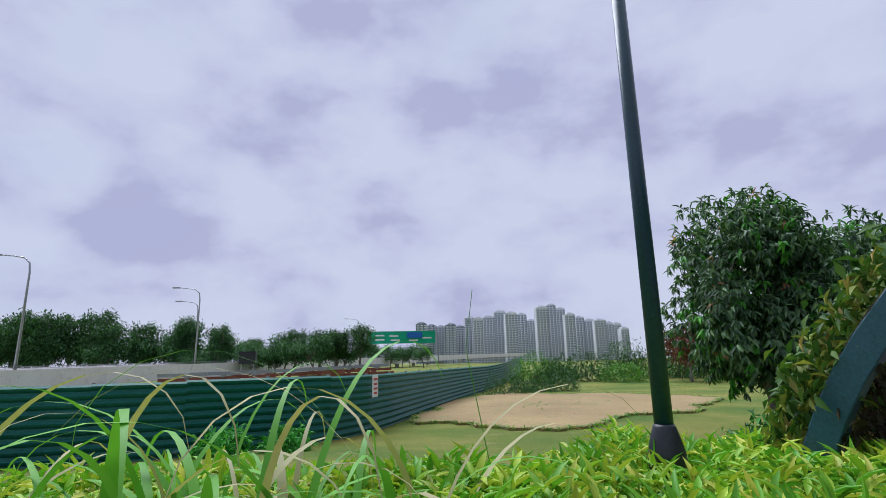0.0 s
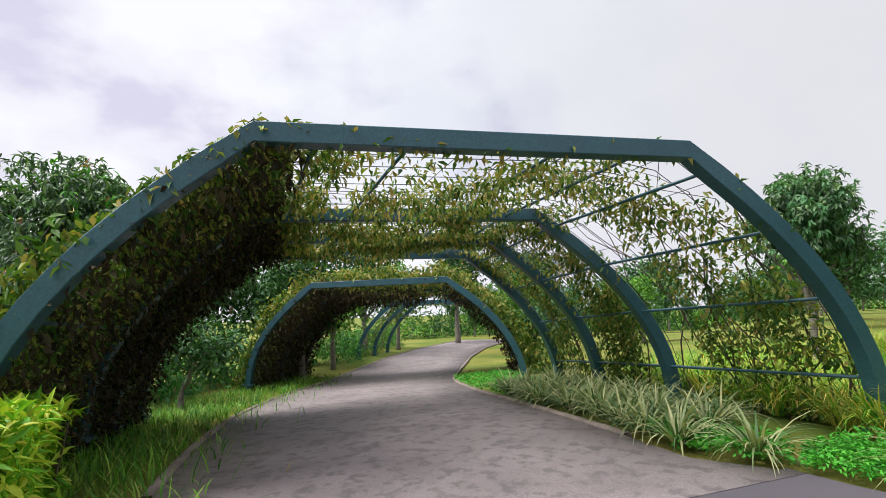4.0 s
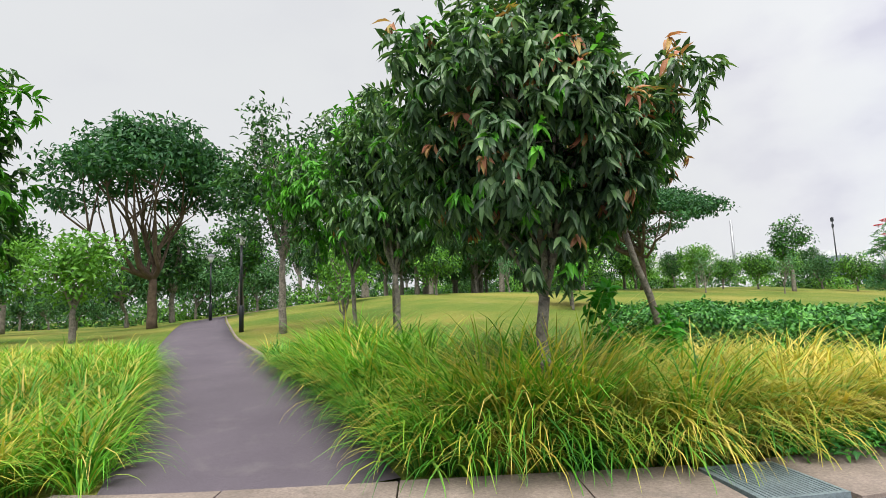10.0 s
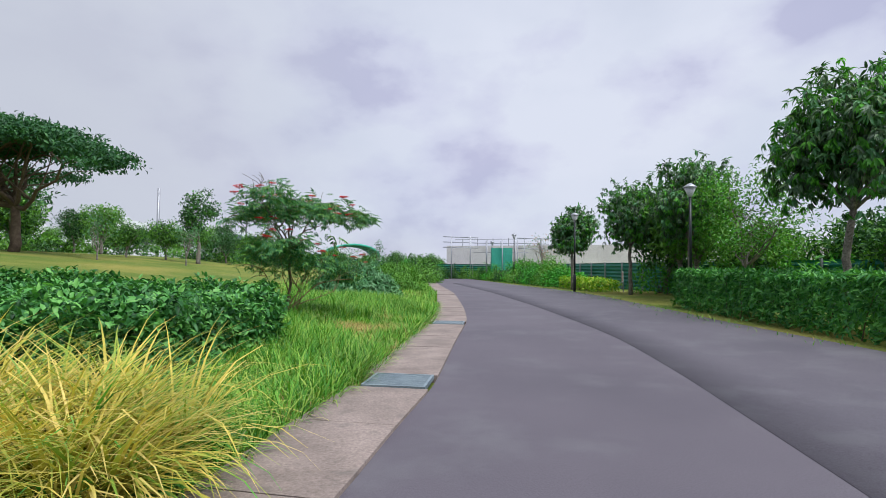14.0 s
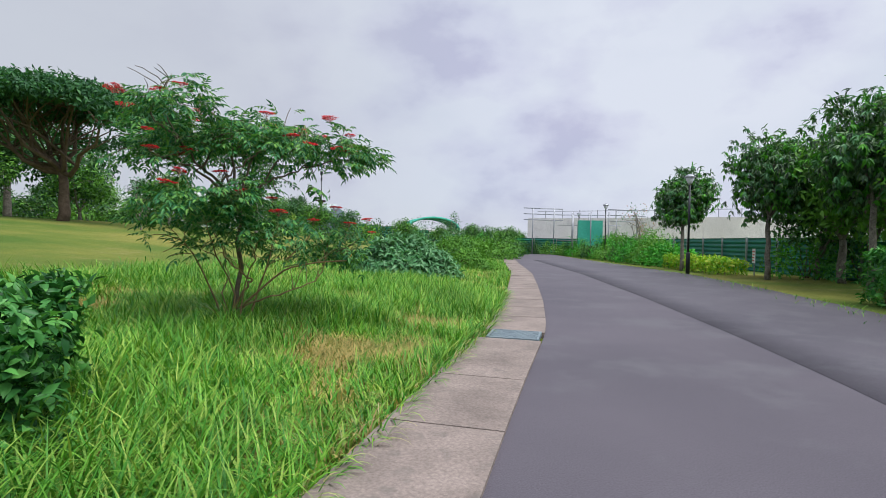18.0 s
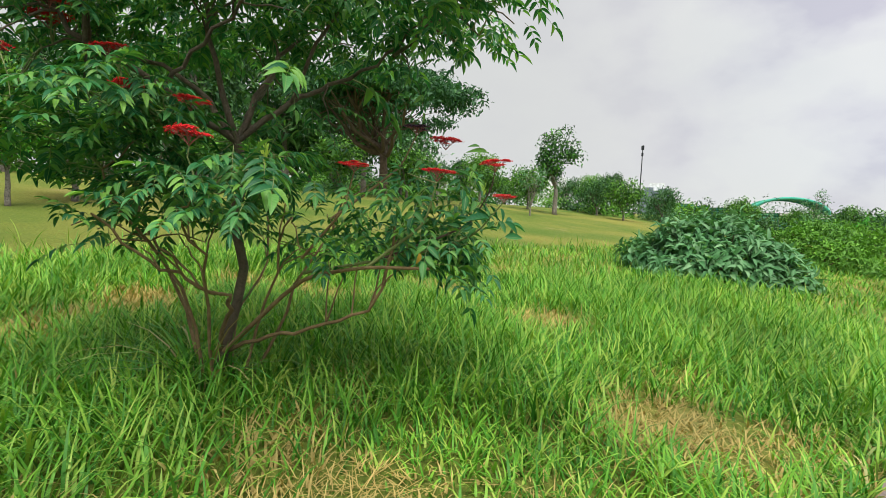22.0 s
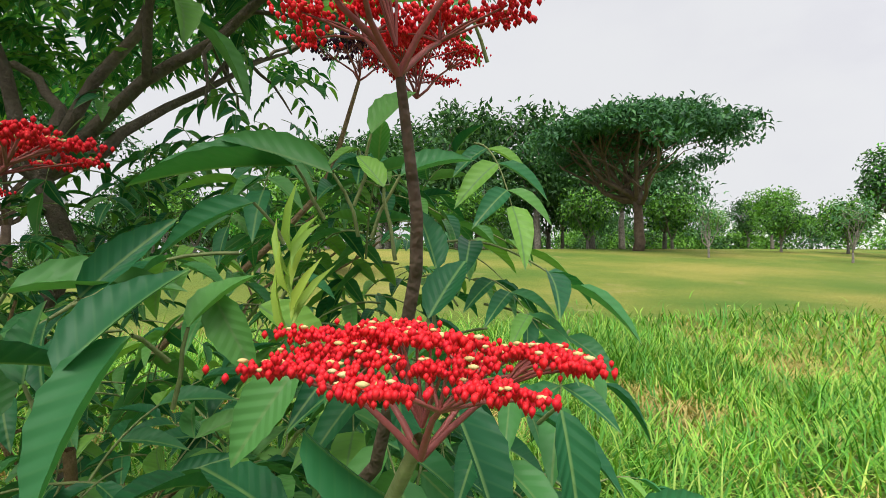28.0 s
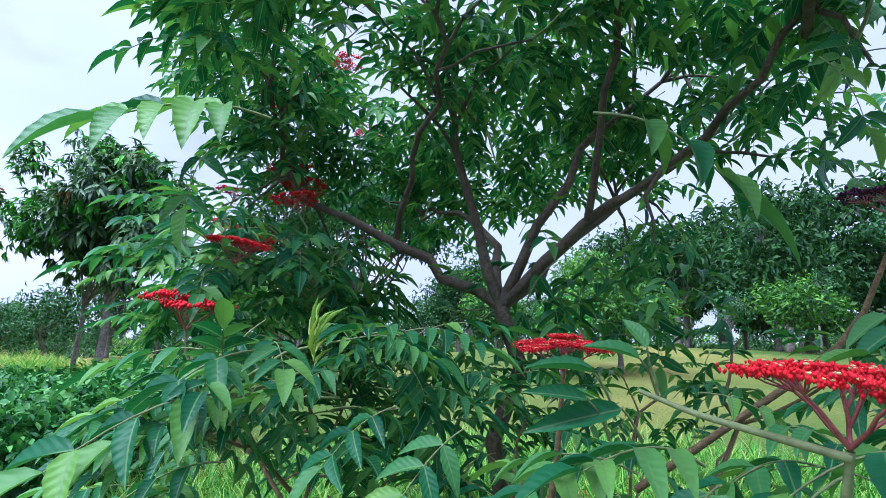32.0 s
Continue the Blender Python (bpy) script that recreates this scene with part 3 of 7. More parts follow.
ribbon("path_edging", offset(PATH_LEFT, 0.10)[2:], PATH_LEFT[2:], CONCRETE, "low pale concrete edging beside the pergola path", "kerb", 0.03)
ribbon("path_edging", PATH_RIGHT[2:], offset(PATH_RIGHT, -0.10)[2:], CONCRETE, "low pale concrete edging beside the planted bed", "kerb", 0.03)
seam_line = resample([(-0.6, -6.2), (-2.7, -8.7), (-4.9, -12.4), (-6.3, -15.0), (-7.4, -17.6), (-9.3, -22.6), (-12.2, -31), (-16.5, -46)], 0.5)
ribbon("road_patch", offset(seam_line, -0.04), np.asarray([ROAD_RIGHT[np.argmin(np.hypot(*(ROAD_RIGHT - p).T))] * 0.985 + p * 0.015 for p in seam_line]), ASPHALT_DARK, "darker newer lane of asphalt along the road", "road", 0.005, 0.004)


def build_strip():
    """The concrete drain strip: single slabs with open joints, and steel gratings in it."""
    strip = thing("drain_strip", 0, 0, 0, "weathered concrete drain strip of cast slabs along the road", "drain cover", kind="structure")
    fine_back, fine_front = resample(BACK, 0.1), None
    fine_front = offset(fine_back, -0.82)
    grates = [(1.62, -8.28), (-1.50, -13.0), (-4.28, -18.15)]
    marks = [int(np.argmin(np.hypot(*((fine_back + fine_front) / 2 - g).T))) for g in grates]
    cuts = set()
    for mk in marks:
        cuts |= {mk - 3, mk + 3}
    k, r = 22, rng_of(3)
    stops = sorted(c for c in cuts)
    while k < len(fine_back) - 20:
        if all(abs(k - c) > 6 for c in cuts):
            stops.append(k)
        k += 13 if k < 420 else 40
    stops = sorted(stops)
    for a, b in zip(stops[:-1], stops[1:]):
        grate = any(a <= mk <= b for mk in marks)
        mid = (fine_back[a] + fine_back[b] + fine_front[a] + fine_front[b]) / 4
        d = unit(fine_back[b] - fine_back[a])
        turn = math.atan2(d[1], d[0])
        if grate:
            cover = new("grating")
            cover.parent = strip
            cover["label"] = "blue-grey steel drain grating"
            cover.matrix_local = pose(mid[0], mid[1], 0.03, 0, 0, math.degrees(turn))
            g = Geo()
            for y in (-0.36, 0.28):
                g.box((0, y, -0.01), (0.60, 0.03, 0.05))
            for x in (-0.29, 0.29):
                g.box((x, -0.04, -0.01), (0.025, 0.62, 0.048))
            link_mesh("frame", g.mesh("frame"), GRATE_METAL, cover)
            g = Geo()
            for i in range(17):
                g.box((-0.26 + i * 0.0325, -0.04, -0.004), (0.021, 0.60, 0.03))
            g.box((0, -0.04, -0.03), (0.56, 0.6, 0.01))
            link_mesh("bars", g.mesh("bars"), GRATE_METAL, cover)
            continue
        lo, hi = a, b
        bk, fr = fine_back[lo:hi + 1].copy(), fine_front[lo:hi + 1].copy()
        dn = unit(bk[-1] - bk[0]) * 0.007
        bk[0] += dn; fr[0] += dn; bk[-1] -= dn; fr[-1] -= dn
        bm = bmesh.new()
        h = 0.03 + r.uniform(-0.004, 0.004)
        f = bm.faces.new([bm.verts.new((*p, h)) for p in list(bk) + list(fr[::-1])])
        bm.normal_update()
        if f.normal.z < 0:
            f.normal_flip()
        e = bmesh.ops.extrude_face_region(bm, geom=[f])
        bmesh.ops.translate(bm, vec=(0, 0, -0.1), verts=[v for v in e["geom"] if isinstance(v, bmesh.types.BMVert)])
        bmesh.ops.recalc_face_normals(bm, faces=bm.faces[:])
        part("slab", bm, CONCRETE, strip)


build_strip()

# ---- pergola ----
ARCH_H, TOP_HALF, FOOT_HALF = 3.33, 2.2, 4.5


def arch_line(n=14):
    d = np.linspace(0, 1, n)
    v, z = TOP_HALF + (FOOT_HALF - TOP_HALF) * (1 - (1 - d) ** 2.2), ARCH_H * (1 - d)
    right = np.stack([v, z], 1)
    return np.vstack([(right * (-1, 1))[::-1], right])


ARCH = arch_line()


def arch_bm(depth=0.19, tall=0.19):
    p = ARCH
    t = unit(np.gradient(p, axis=0))
    nrm = np.stack([-t[:, 1], t[:, 0]], 1)
    out, inn = p + nrm * 0, p - nrm * tall
    bm = bmesh.new()
    rows = []
    for a, b in zip(out, inn):
        rows.append([bm.verts.new((q[0], y, q[1])) for q, y in ((a, -depth / 2), (a, depth / 2), (b, depth / 2), (b, -depth / 2))])
    for r0, r1 in zip(rows[:-1], rows[1:]):
        for k in range(4):
            bm.faces.new((r0[k], r0[(k + 1) % 4], r1[(k + 1) % 4], r1[k]))
    bm.faces.new(rows[0]), bm.faces.new(rows[-1][::-1])
    bmesh.ops.recalc_face_normals(bm, faces=bm.faces[:])
    edges = [e for e in bm.edges if abs((e.verts[0].co - e.verts[1].co).normalized().y) < 0.5 and len(e.link_faces) == 2]
    bmesh.ops.bevel(bm, geom=edges, offset=0.008, segments=1, affect="EDGES")
    return bm


def arch_point(s):
    """Point of the arch's outer line at the share s of its length, and its outward normal."""
    d = np.concatenate([[0], np.cumsum(np.linalg.norm(np.diff(ARCH, axis=0), axis=1))])
    s = np.asarray(s) * d[-1]
    p = np.stack([np.interp(s, d, ARCH[:, 0]), np.interp(s, d, ARCH[:, 1])], -1)
    e = 0.05
    q = np.stack([np.interp(s + e, d, ARCH[:, 0]) - np.interp(s - e, d, ARCH[:, 0]), np.interp(s + e, d, ARCH[:, 1]) - np.interp(s - e, d, ARCH[:, 1])], -1)
    q = unit(q)
    return p, np.stack([-q[..., 1], q[..., 0]], -1)


class Run:
    """A row of arches: from (place along, share of the arch) to the world."""

    def __init__(self, feet):
        self.feet = feet

    def world(self, u, s, out=0.0):
        u = np.asarray(u, float)
        k = np.arange(len(self.feet))
        c = np.array([f[:2] for f in self.feet])
        h = np.radians([f[2] for f in self.feet])
        x, y, a = np.interp(u, k, c[:, 0]), np.interp(u, k, c[:, 1]), np.interp(u, k, h)
        z0 = np.interp(u, k, [at(*f[:2]) for f in self.feet])
        p, n = arch_point(s)
        v, z = p[..., 0] + n[..., 0] * out, p[..., 1] + n[..., 1] * out
        return np.stack([x + np.sin(a) * v, y - np.cos(a) * v, z0 + z - 0.14], -1), np.stack([np.sin(a) * n[..., 0], -np.cos(a) * n[..., 0], n[..., 1]], -1)


def pergola(name, feet, label, wires=True):
    run = Run(feet)
    x, y = feet[0][:2]
    ob = thing(name, x, y, at(x, y), label, "pergola", "pergola runs over the path")
    inv = np.array((x, y, at(x, y)))
    first = None
    for (fx, fy, head) in feet:
        if first is None:
            first = part("arch", arch_bm(), TEAL_PAINT, ob)
            arch = first
        else:
            arch = new("arch", first.data)
            arch.parent = ob
        arch.matrix_local = pose(fx - x, fy - y, at(fx, fy) - at(x, y) - 0.14, 0, 0, head - 90)
        for side in (-1, 1):
            if arch is first and side < 0:
                g = Geo()
                g.box((0, 0, 0.15), (0.36, 0.30, 0.03))
                for bx in (-0.13, 0.13):
                    for by in (-0.11, 0.11):
                        g.box((bx, by, 0.175), (0.03, 0.03, 0.03))
                plate = g.mesh("base_plate")
                plate.materials.append(TEAL_PAINT)
            pl = new("base_plate", plate)
            pl.parent = arch
            pl.location = (side * (FOOT_HALF - 0.1), 0, 0)
    us = np.linspace(0, len(feet) - 1, 5 * (len(feet) - 1) + 1)
    for s in (0.06, 0.14, 0.22, 0.30, 0.37, 0.44, 0.56, 0.63, 0.70, 0.78, 0.86, 0.94):
        g = Geo()
        p, _ = run.world(us, np.full(len(us), s), -0.12)
        g.tube(p - inv, np.full(len(us), 0.022), 5)
        link_mesh("purlin", g.mesh("purlin"), TEAL_PAINT, ob)
    if wires:
        for bay in range(len(feet) - 1):
            g = Geo()
            ss = np.linspace(0.02, 0.98, 30)
            for u in np.linspace(bay + 0.07, bay + 0.93, 9):
                p, _ = run.world(np.full(30, u), ss, -0.06)
                g.tube(p - inv, np.full(30, 0.006), 3, False)
            uu = np.linspace(bay + 0.03, bay + 0.97, 4)
            for s in np.arange(0.04, 0.99, 0.045):
                p, _ = run.world(uu, np.full(4, s), -0.06)
                g.tube(p - inv, np.full(4, 0.005), 3, False)
            link_mesh("wire_mesh", g.mesh("wire_mesh"), WIRE, ob, "dark wire netting")
    return run


def vine(run, name, count, density, label, seed, size=0.085, warm=0.2, bulk=1.0, deep=0.0, patchy=1.1, billow=0.0):
    """Climbing leaves over a pergola; density(u, s) from 0 to 1 thins them."""
    r = rng_of(seed)
    u, s = r.random(count * 4) * (len(run.feet) - 1 + 0.1) - 0.05, r.random(count * 4)
    cell = np.array([noise.noise((a * 1.7, b * 9.0, seed)) * 0.6 + noise.noise((a * 5, b * 26, seed + 3.3)) * 0.5 for a, b in zip(u, s)])
    keep = r.random(len(u)) < np.clip(density(u, s) + cell * patchy, 0, 1) * (density(u, s) > 0.02)
    u, s = u[keep][:count], s[keep][:count]
    p, n = run.world(u, s, 0)
    low_side = np.clip(1 - np.abs(s - 0.5) / 0.22, 0, 1)
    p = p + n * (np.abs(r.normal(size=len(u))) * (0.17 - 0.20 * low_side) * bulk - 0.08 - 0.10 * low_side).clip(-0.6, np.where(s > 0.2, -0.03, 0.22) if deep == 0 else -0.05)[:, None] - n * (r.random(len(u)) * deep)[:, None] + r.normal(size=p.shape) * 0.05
    p = p + n * (r.random(len(u)) * billow * (0.6 + np.clip(cell[keep][:count], -0.6, 1)))[:, None]
    p[:, 2] = np.maximum(p[:, 2], ground(p[:, 0], p[:, 1]) + 0.1)
    along = unit(r.normal(size=p.shape) * 0.8 + (0, 0, -0.9) + n * 0.3)
    up = n + r.normal(size=p.shape) * 0.5 + (0, 0, 0.6)
    x, y = run.feet[0][:2]
    ob = thing(name, x, y, at(x, y), label, "climbing plant")
    o = np.array((x, y, at(x, y)))
    hot = r.random(len(u)) < warm * np.clip(1.6 - np.abs(s - 0.5) * 3, 0.2, 1)
    for mask, mat, nm in ((~hot, LEAF_SHADE if deep else LEAF_VINE, "leaves"), (hot, LEAF_VINE_WARM, "yellow_leaves")):
        if mask.any():
            g = Geo()
            g.leaves(p[mask] - o, along[mask], up[mask], r.uniform(0.7, 1.5, mask.sum()) * size, r.uniform(0.4, 0.62, mask.sum()) * size, LEAF_4)
            link_mesh(nm, g.mesh(nm), mat, ob)
    g = Geo()
    for _ in range(26):
        side = r.random() < 0.62
        u0, s0 = r.random() * (len(run.feet) - 1), 0.01 if side else 0.99
        m = 12
        ss = np.linspace(s0, s0 + (0.25 + r.random() * 0.25) * (1 if side else -1), m)
        q, _ = run.world(np.clip(u0 + np.cumsum(r.normal(size=m)) * 0.08, 0, len(run.feet) - 1), ss, 0.02)
        g.tube(q - o, np.linspace(0.014, 0.004, m), 4, False)
    link_mesh("stem_tangle", g.mesh("stem_tangle"), BARK_BROWN, ob)["kind"] = "stuff"
    return ob


feet_a = [(5.25, 0.5, 38.5), (7.42, 2.86, 35.0), (8.72, 4.08, 39.5), (9.95, 5.15, 41.0)]
feet_b = [(14.1, 7.7, 14.0), (16.6, 8.6, 17.0), (19.0, 9.5, 19.0)]
feet_c = [(26.3, 12.3, 11.0), (28.9, 12.9, 12.0), (31.5, 13.6, 12.0)]
run_a = pergola("pergola", feet_a, "dark teal painted steel arch pergola with wire netting")
run_b = pergola("pergola", feet_b, "dark teal steel pergola thickly overgrown with creepers", False)
run_c = pergola("pergola", feet_c, "slim teal steel pergola with few creepers, far along the path", False)
vine(run_a, "climbing_vine", 54000, lambda u, s: np.where(s < 0.40, 1.3, np.where(s < 0.62, 0.50, 0.42)) - 0.30 * (u < 0.12), "green and yellowing creeper climbing over the steel pergola", 11, 0.098, 0.40, patchy=2.0)
vine(run_a, "climbing_vine", 26000, lambda u, s: np.where(s < 0.36, 1.6, -1.0) - 0.3 * (u < 0.10), "dark dense creeper wall on the shaded pergola flank", 14, 0.115, 0.16, 2.0)
# inner layers of dark leaves, added to imitate deep shade inside
vine(run_a, "dead_vine", 7000, lambda u, s: np.where(s < 0.36, 1.6, -1.0), "dark brown leaves and stems that deepen the shade inside the creeper", 15, 0.11, 0.0, 1.0, 0.28)
vine(run_b, "dead_vine", 7000, lambda u, s: np.where(s < 0.4, 1.6, 0.3), "dark brown leaves that deepen the shade inside the second creeper", 16, 0.15, 0.0, 1.0, 0.4)
vine(run_b, "climbing_vine", 24000, lambda u, s: np.full(u.shape, 1.2), "dense green creeper covering the second pergola", 12, 0.15, 0.4, billow=0.75)
vine(run_c, "climbing_vine", 1800, lambda u, s: np.where((s < 0.25) | (s > 0.75), 0.6, 0.2), "sparse green creeper on the far pergola", 13, 0.12)

# ---- lamps ----
def tall_lamp(x, y, label):
    z = at(x, y)
    ob = thing("street_lamp", x, y, z, label, "street lamp")
    g = Geo()
    g.tube([(0, 0, 0), (0, 0, 0.72)], [0.062, 0.062], 20)
    link_mesh("plinth", g.mesh("plinth", True), BLACK_PAINT, ob)
    g = Geo()
    g.tube([(0, 0, 0.70), (0, 0, 0.95), (0, 0, 0.97), (0, 0, 1.05), (0, 0, 1.12), (0, 0, 1.14)], [0.115, 0.115, 0.112, 0.092, 0.07, 0.06], 20)
    link_mesh("bell", g.mesh("bell", True), BLACK_PAINT, ob, "black bell-shaped base cover")
    g = Geo()
    g.tube([(0, 0, 1.10), (0, 0, 3.0), (0, 0, 5.6)], [0.058, 0.052, 0.045], 20)
    link_mesh("pole", g.mesh("pole", True), POLE_BLUE, ob, "blue-black painted steel pole")
    g = Geo()
    g.tube([(0, 0, 5.58), (0, 0, 5.66), (0, 0, 5.95), (0, 0, 6.0)], [0.06, 0.11, 0.2, 0.05], 16)
    link_mesh("lantern", g.mesh("lantern", True), LAMP_GLASS, ob)
    return ob


def garden_lamp(x, y, z, height, label):
    ob = thing("garden_lamp", x, y, z, label, "garden lamp", "lamps along the road")
    g = Geo()
    g.tube([(0, 0, -0.05), (0, 0, 0.9), (0, 0, 0.95)], [0.085, 0.085, 0.05], 12)
    link_mesh("base", g.mesh("base", True), BLACK_PAINT, ob)
    g = Geo()
    g.tube([(0, 0, 0.9), (0, 0, height - 0.45)], [0.048, 0.042], 12)
    link_mesh("pole", g.mesh("pole", True), BLACK_PAINT, ob)
    g = Geo()
    g.tube([(0, 0, height - 0.48), (0, 0, height - 0.40), (0, 0, height - 0.16)], [0.05, 0.10, 0.20], 14)
    link_mesh("lantern", g.mesh("lantern", True), LAMP_GLASS, ob, "pale frosted lantern bowl")
    g = Geo()
    g.tube([(0, 0, height - 0.16), (0, 0, height - 0.13), (0, 0, height - 0.03), (0, 0, height)], [0.235, 0.23, 0.10, 0.03], 14)
    link_mesh("hood", g.mesh("hood", True), GREY_METAL, ob, "grey lamp hood")
    return ob


tall_lamp(1.36, 3.40, "tall blue-black lamp post with bell base among the hedge")
garden_lamp(-14.75, -21.0, 0.0, 4.3, "black garden lamp post with grey hood behind the hedge")
garden_lamp(-17.6, -31.4, 0.0, 4.4, "black garden lamp post with grey hood on the verge")
garden_lamp(-23.4, -48.0, 0.0, 4.4, "distant black garden lamp post beside the road")
garden_lamp(-27.5, -60.0, 0.0, 4.4, "distant black garden lamp post beside the road")

# ---- trees ----
def tree(name, x, y, label, height, fork, crown_z, radius, half, clumps, per_clump, leaf, mats, bark, seed, trunk_r=0.07, clump_r=0.5, kind="whorl", lean=(0, 0), extra=None, limbs=7, z=None, flat=False, shape=LEAF_6, group=""):
    r = rng_of(seed)
    z0 = at(x, y) if z is None else z
    ob = thing(name, x, y, z0 - 0.02, label, "tree", group)
    top = np.array((lean[0], lean[1], fork))
    g = Geo()
    path = bend_path((0, 0, -0.05), top, r, 0.0, 6)
    path = path * 0.4 + np.linspace((0, 0, -0.05), top, 6) * 0.6
    g.tube(path, np.linspace(trunk_r * 1.25, trunk_r * 0.85, 6), 9)
    link_mesh("trunk", g.mesh("trunk", True), bark, ob)
    c0 = np.array((lean[0] * 1.2, lean[1] * 1.2, crown_z))
    d = ball(r, clumps)
    d = unit(d) * np.maximum(np.linalg.norm(d, axis=1), 0.35)[:, None]
    if flat:
        d[:, 2] = 0.9 - 1.3 * np.hypot(d[:, 0], d[:, 1]) ** 2 + r.normal(size=clumps) * 0.15
    centres = c0 + d * (radius, radius, half)
    order = np.argsort(-np.linalg.norm(centres - c0, axis=1))
    for k in range(min(limbs, clumps)):
        e = centres[order[int(k * clumps / limbs)]]
        g = Geo()
        p = bend_path(top, e, r, 0.10 if not flat else -0.10, 7)
        g.tube(p, np.linspace(trunk_r * 0.62, trunk_r * 0.12, 7), 6, False)
        for _ in range(4):
            a = p[r.integers(2, 6)]
            b = centres[r.integers(clumps)]
            b = a + (b - a) * min(1, radius * 0.8 / (np.linalg.norm(b - a) + 1e-6))
            g.tube(bend_path(a, b, r, 0.05, 5), np.linspace(trunk_r * 0.26, trunk_r * 0.06, 5), 4, False)
        link_mesh("limb", g.mesh("limb", True), bark, ob)
    idx = np.repeat(np.arange(clumps), per_clump)
    size = r.uniform(0.7, 1.25, clumps)
    off = unit(r.normal(size=(len(idx), 3))) * (r.random((len(idx), 1)) ** 0.45)
    if flat:
        off = off * (1.4, 1.4, 0.35)
    wc = centres[idx] + off * (clump_r * size[idx])[:, None]
    ids = np.arange(len(wc))
    if kind == "whorl":
        m = 7
        out = unit(wc - centres[idx] + (wc - c0) * 0.35 + (0, 0, 0.15))
        P = np.repeat(wc, m, 0)
        o = np.repeat(out, m, 0)
        rad = unit(r.normal(size=P.shape) - 0)
        along = unit(rad * 0.85 + o * 0.65 + np.array((0, 0, -0.85)))
        up = o + (0, 0, 0.9) + r.normal(size=P.shape) * 0.25
        P = P + r.normal(size=P.shape) * leaf * 0.08
        idm = np.repeat(ids, m)
        L, W = leaf * r.uniform(0.65, 1.15, len(P)), leaf * r.uniform(0.26, 0.36, len(P))
    else:
        P = wc
        o = unit(wc - centres[idx])
        along = unit(r.normal(size=P.shape) + o * 0.6 + np.array((0, 0, -0.25)))
        up = o * 0.8 + (0, 0, 0.9) + r.normal(size=P.shape) * 0.5
        idm = ids
        L, W = leaf * r.uniform(0.7, 1.3, len(P)), leaf * r.uniform(0.35, 0.6, len(P))
    share = np.random.default_rng(seed + 1).random(len(wc))[idm]
    low = 0.0
    names = ("crown", "fresh_leaves", "red_leaves")
    for nm, (mt, part_share) in zip(names, mats):
        mk = (share >= low) & (share < low + part_share)
        low += part_share
        if mk.any():
            g = Geo()
            g.leaves(P[mk], along[mk], up[mk], L[mk], W[mk], shape)
            link_mesh(nm, g.mesh(nm), mt, ob)
    return ob


DROOP = [(LEAF_DROOP, 0.86), (LEAF_FRESH, 0.13), (LEAF_RED, 0.012)]
tree("ornamental_tree", 3.31, -8.41, "leafy young tree with drooping dark leaves and pale trunk", 4.2, 1.35, 2.9, 1.2, 1.15, 56, 66, 0.150, [(LEAF_DROOP, 0.85), (LEAF_FRESH, 0.11), (LEAF_RED, 0.04)], BARK_GREY, 21, 0.058, 0.42, group="park trees along the bed")
tree("ornamental_tree", 6.75, -10.4, "young tree with drooping dark leaves among tall grass", 4.6, 1.6, 3.2, 1.05, 1.25, 38, 44, 0.175, DROOP, BARK_GREY, 22, 0.045, 0.42, group="park trees along the bed")
tree("ornamental_tree", 9.2, -11.9, "young tree with bright green upper leaves", 5.4, 1.7, 3.7, 1.5, 1.45, 42, 42, 0.19, [(LEAF_DROOP, 0.5), (LEAF_FRESH, 0.5)], BARK_GREY, 23, 0.045, 0.5, group="park trees along the bed")
tree("ornamental_tree", 7.8, -5.14, "slim young tree with fresh green leaves in tall grass", 4.2, 1.4, 2.75, 0.55, 1.2, 30, 40, 0.16, [(LEAF_DROOP, 0.5), (LEAF_FRESH, 0.5)], BARK_GREY, 24, 0.036, 0.36, group="park trees along the bed")
tree("leaning_tree", 2.85, -11.0, "slender leaning tree with a pale bare trunk", 3.4, 1.9, 2.8, 0.72, 0.55, 16, 22, 0.15, [(LEAF_DROOP, 0.8), (LEAF_RED, 0.2)], BARK_GREY, 25, 0.042, 0.34, lean=(0.27, 0.56), group="park trees along the bed")
tree("rain_tree", 10.6, -40.9, "broad umbrella-crowned rain tree on the lawn", 9, 2.4, 5.3, 5.15, 1.3, 130, 150, 0.27, [(LEAF_UMBRELLA, 1.0)], BARK_BROWN, 26, 0.22, 0.95, kind="small", flat=True, limbs=12, shape=LEAF_4)

# ---- grass beds ----
def inside(poly, x, y):
    c = np.zeros(x.shape, bool)
    p = list(poly)
    for (x0, y0), (x1, y1) in zip(p, p[1:] + p[:1]):
        hit = ((y0 > y) != (y1 > y)) & (x < (x1 - x0) * (y - y0) / (y1 - y0 + 1e-12) + x0)
        c ^= hit
    return c


def scatter(poly, n, seed):
    r = rng_of(seed)
    p = np.asarray(poly, float)
    lo, hi = p.min(0), p.max(0)
    q = lo + r.random((n * 4, 2)) * (hi - lo)
    return q[inside(poly, q[:, 0], q[:, 1])][:n]


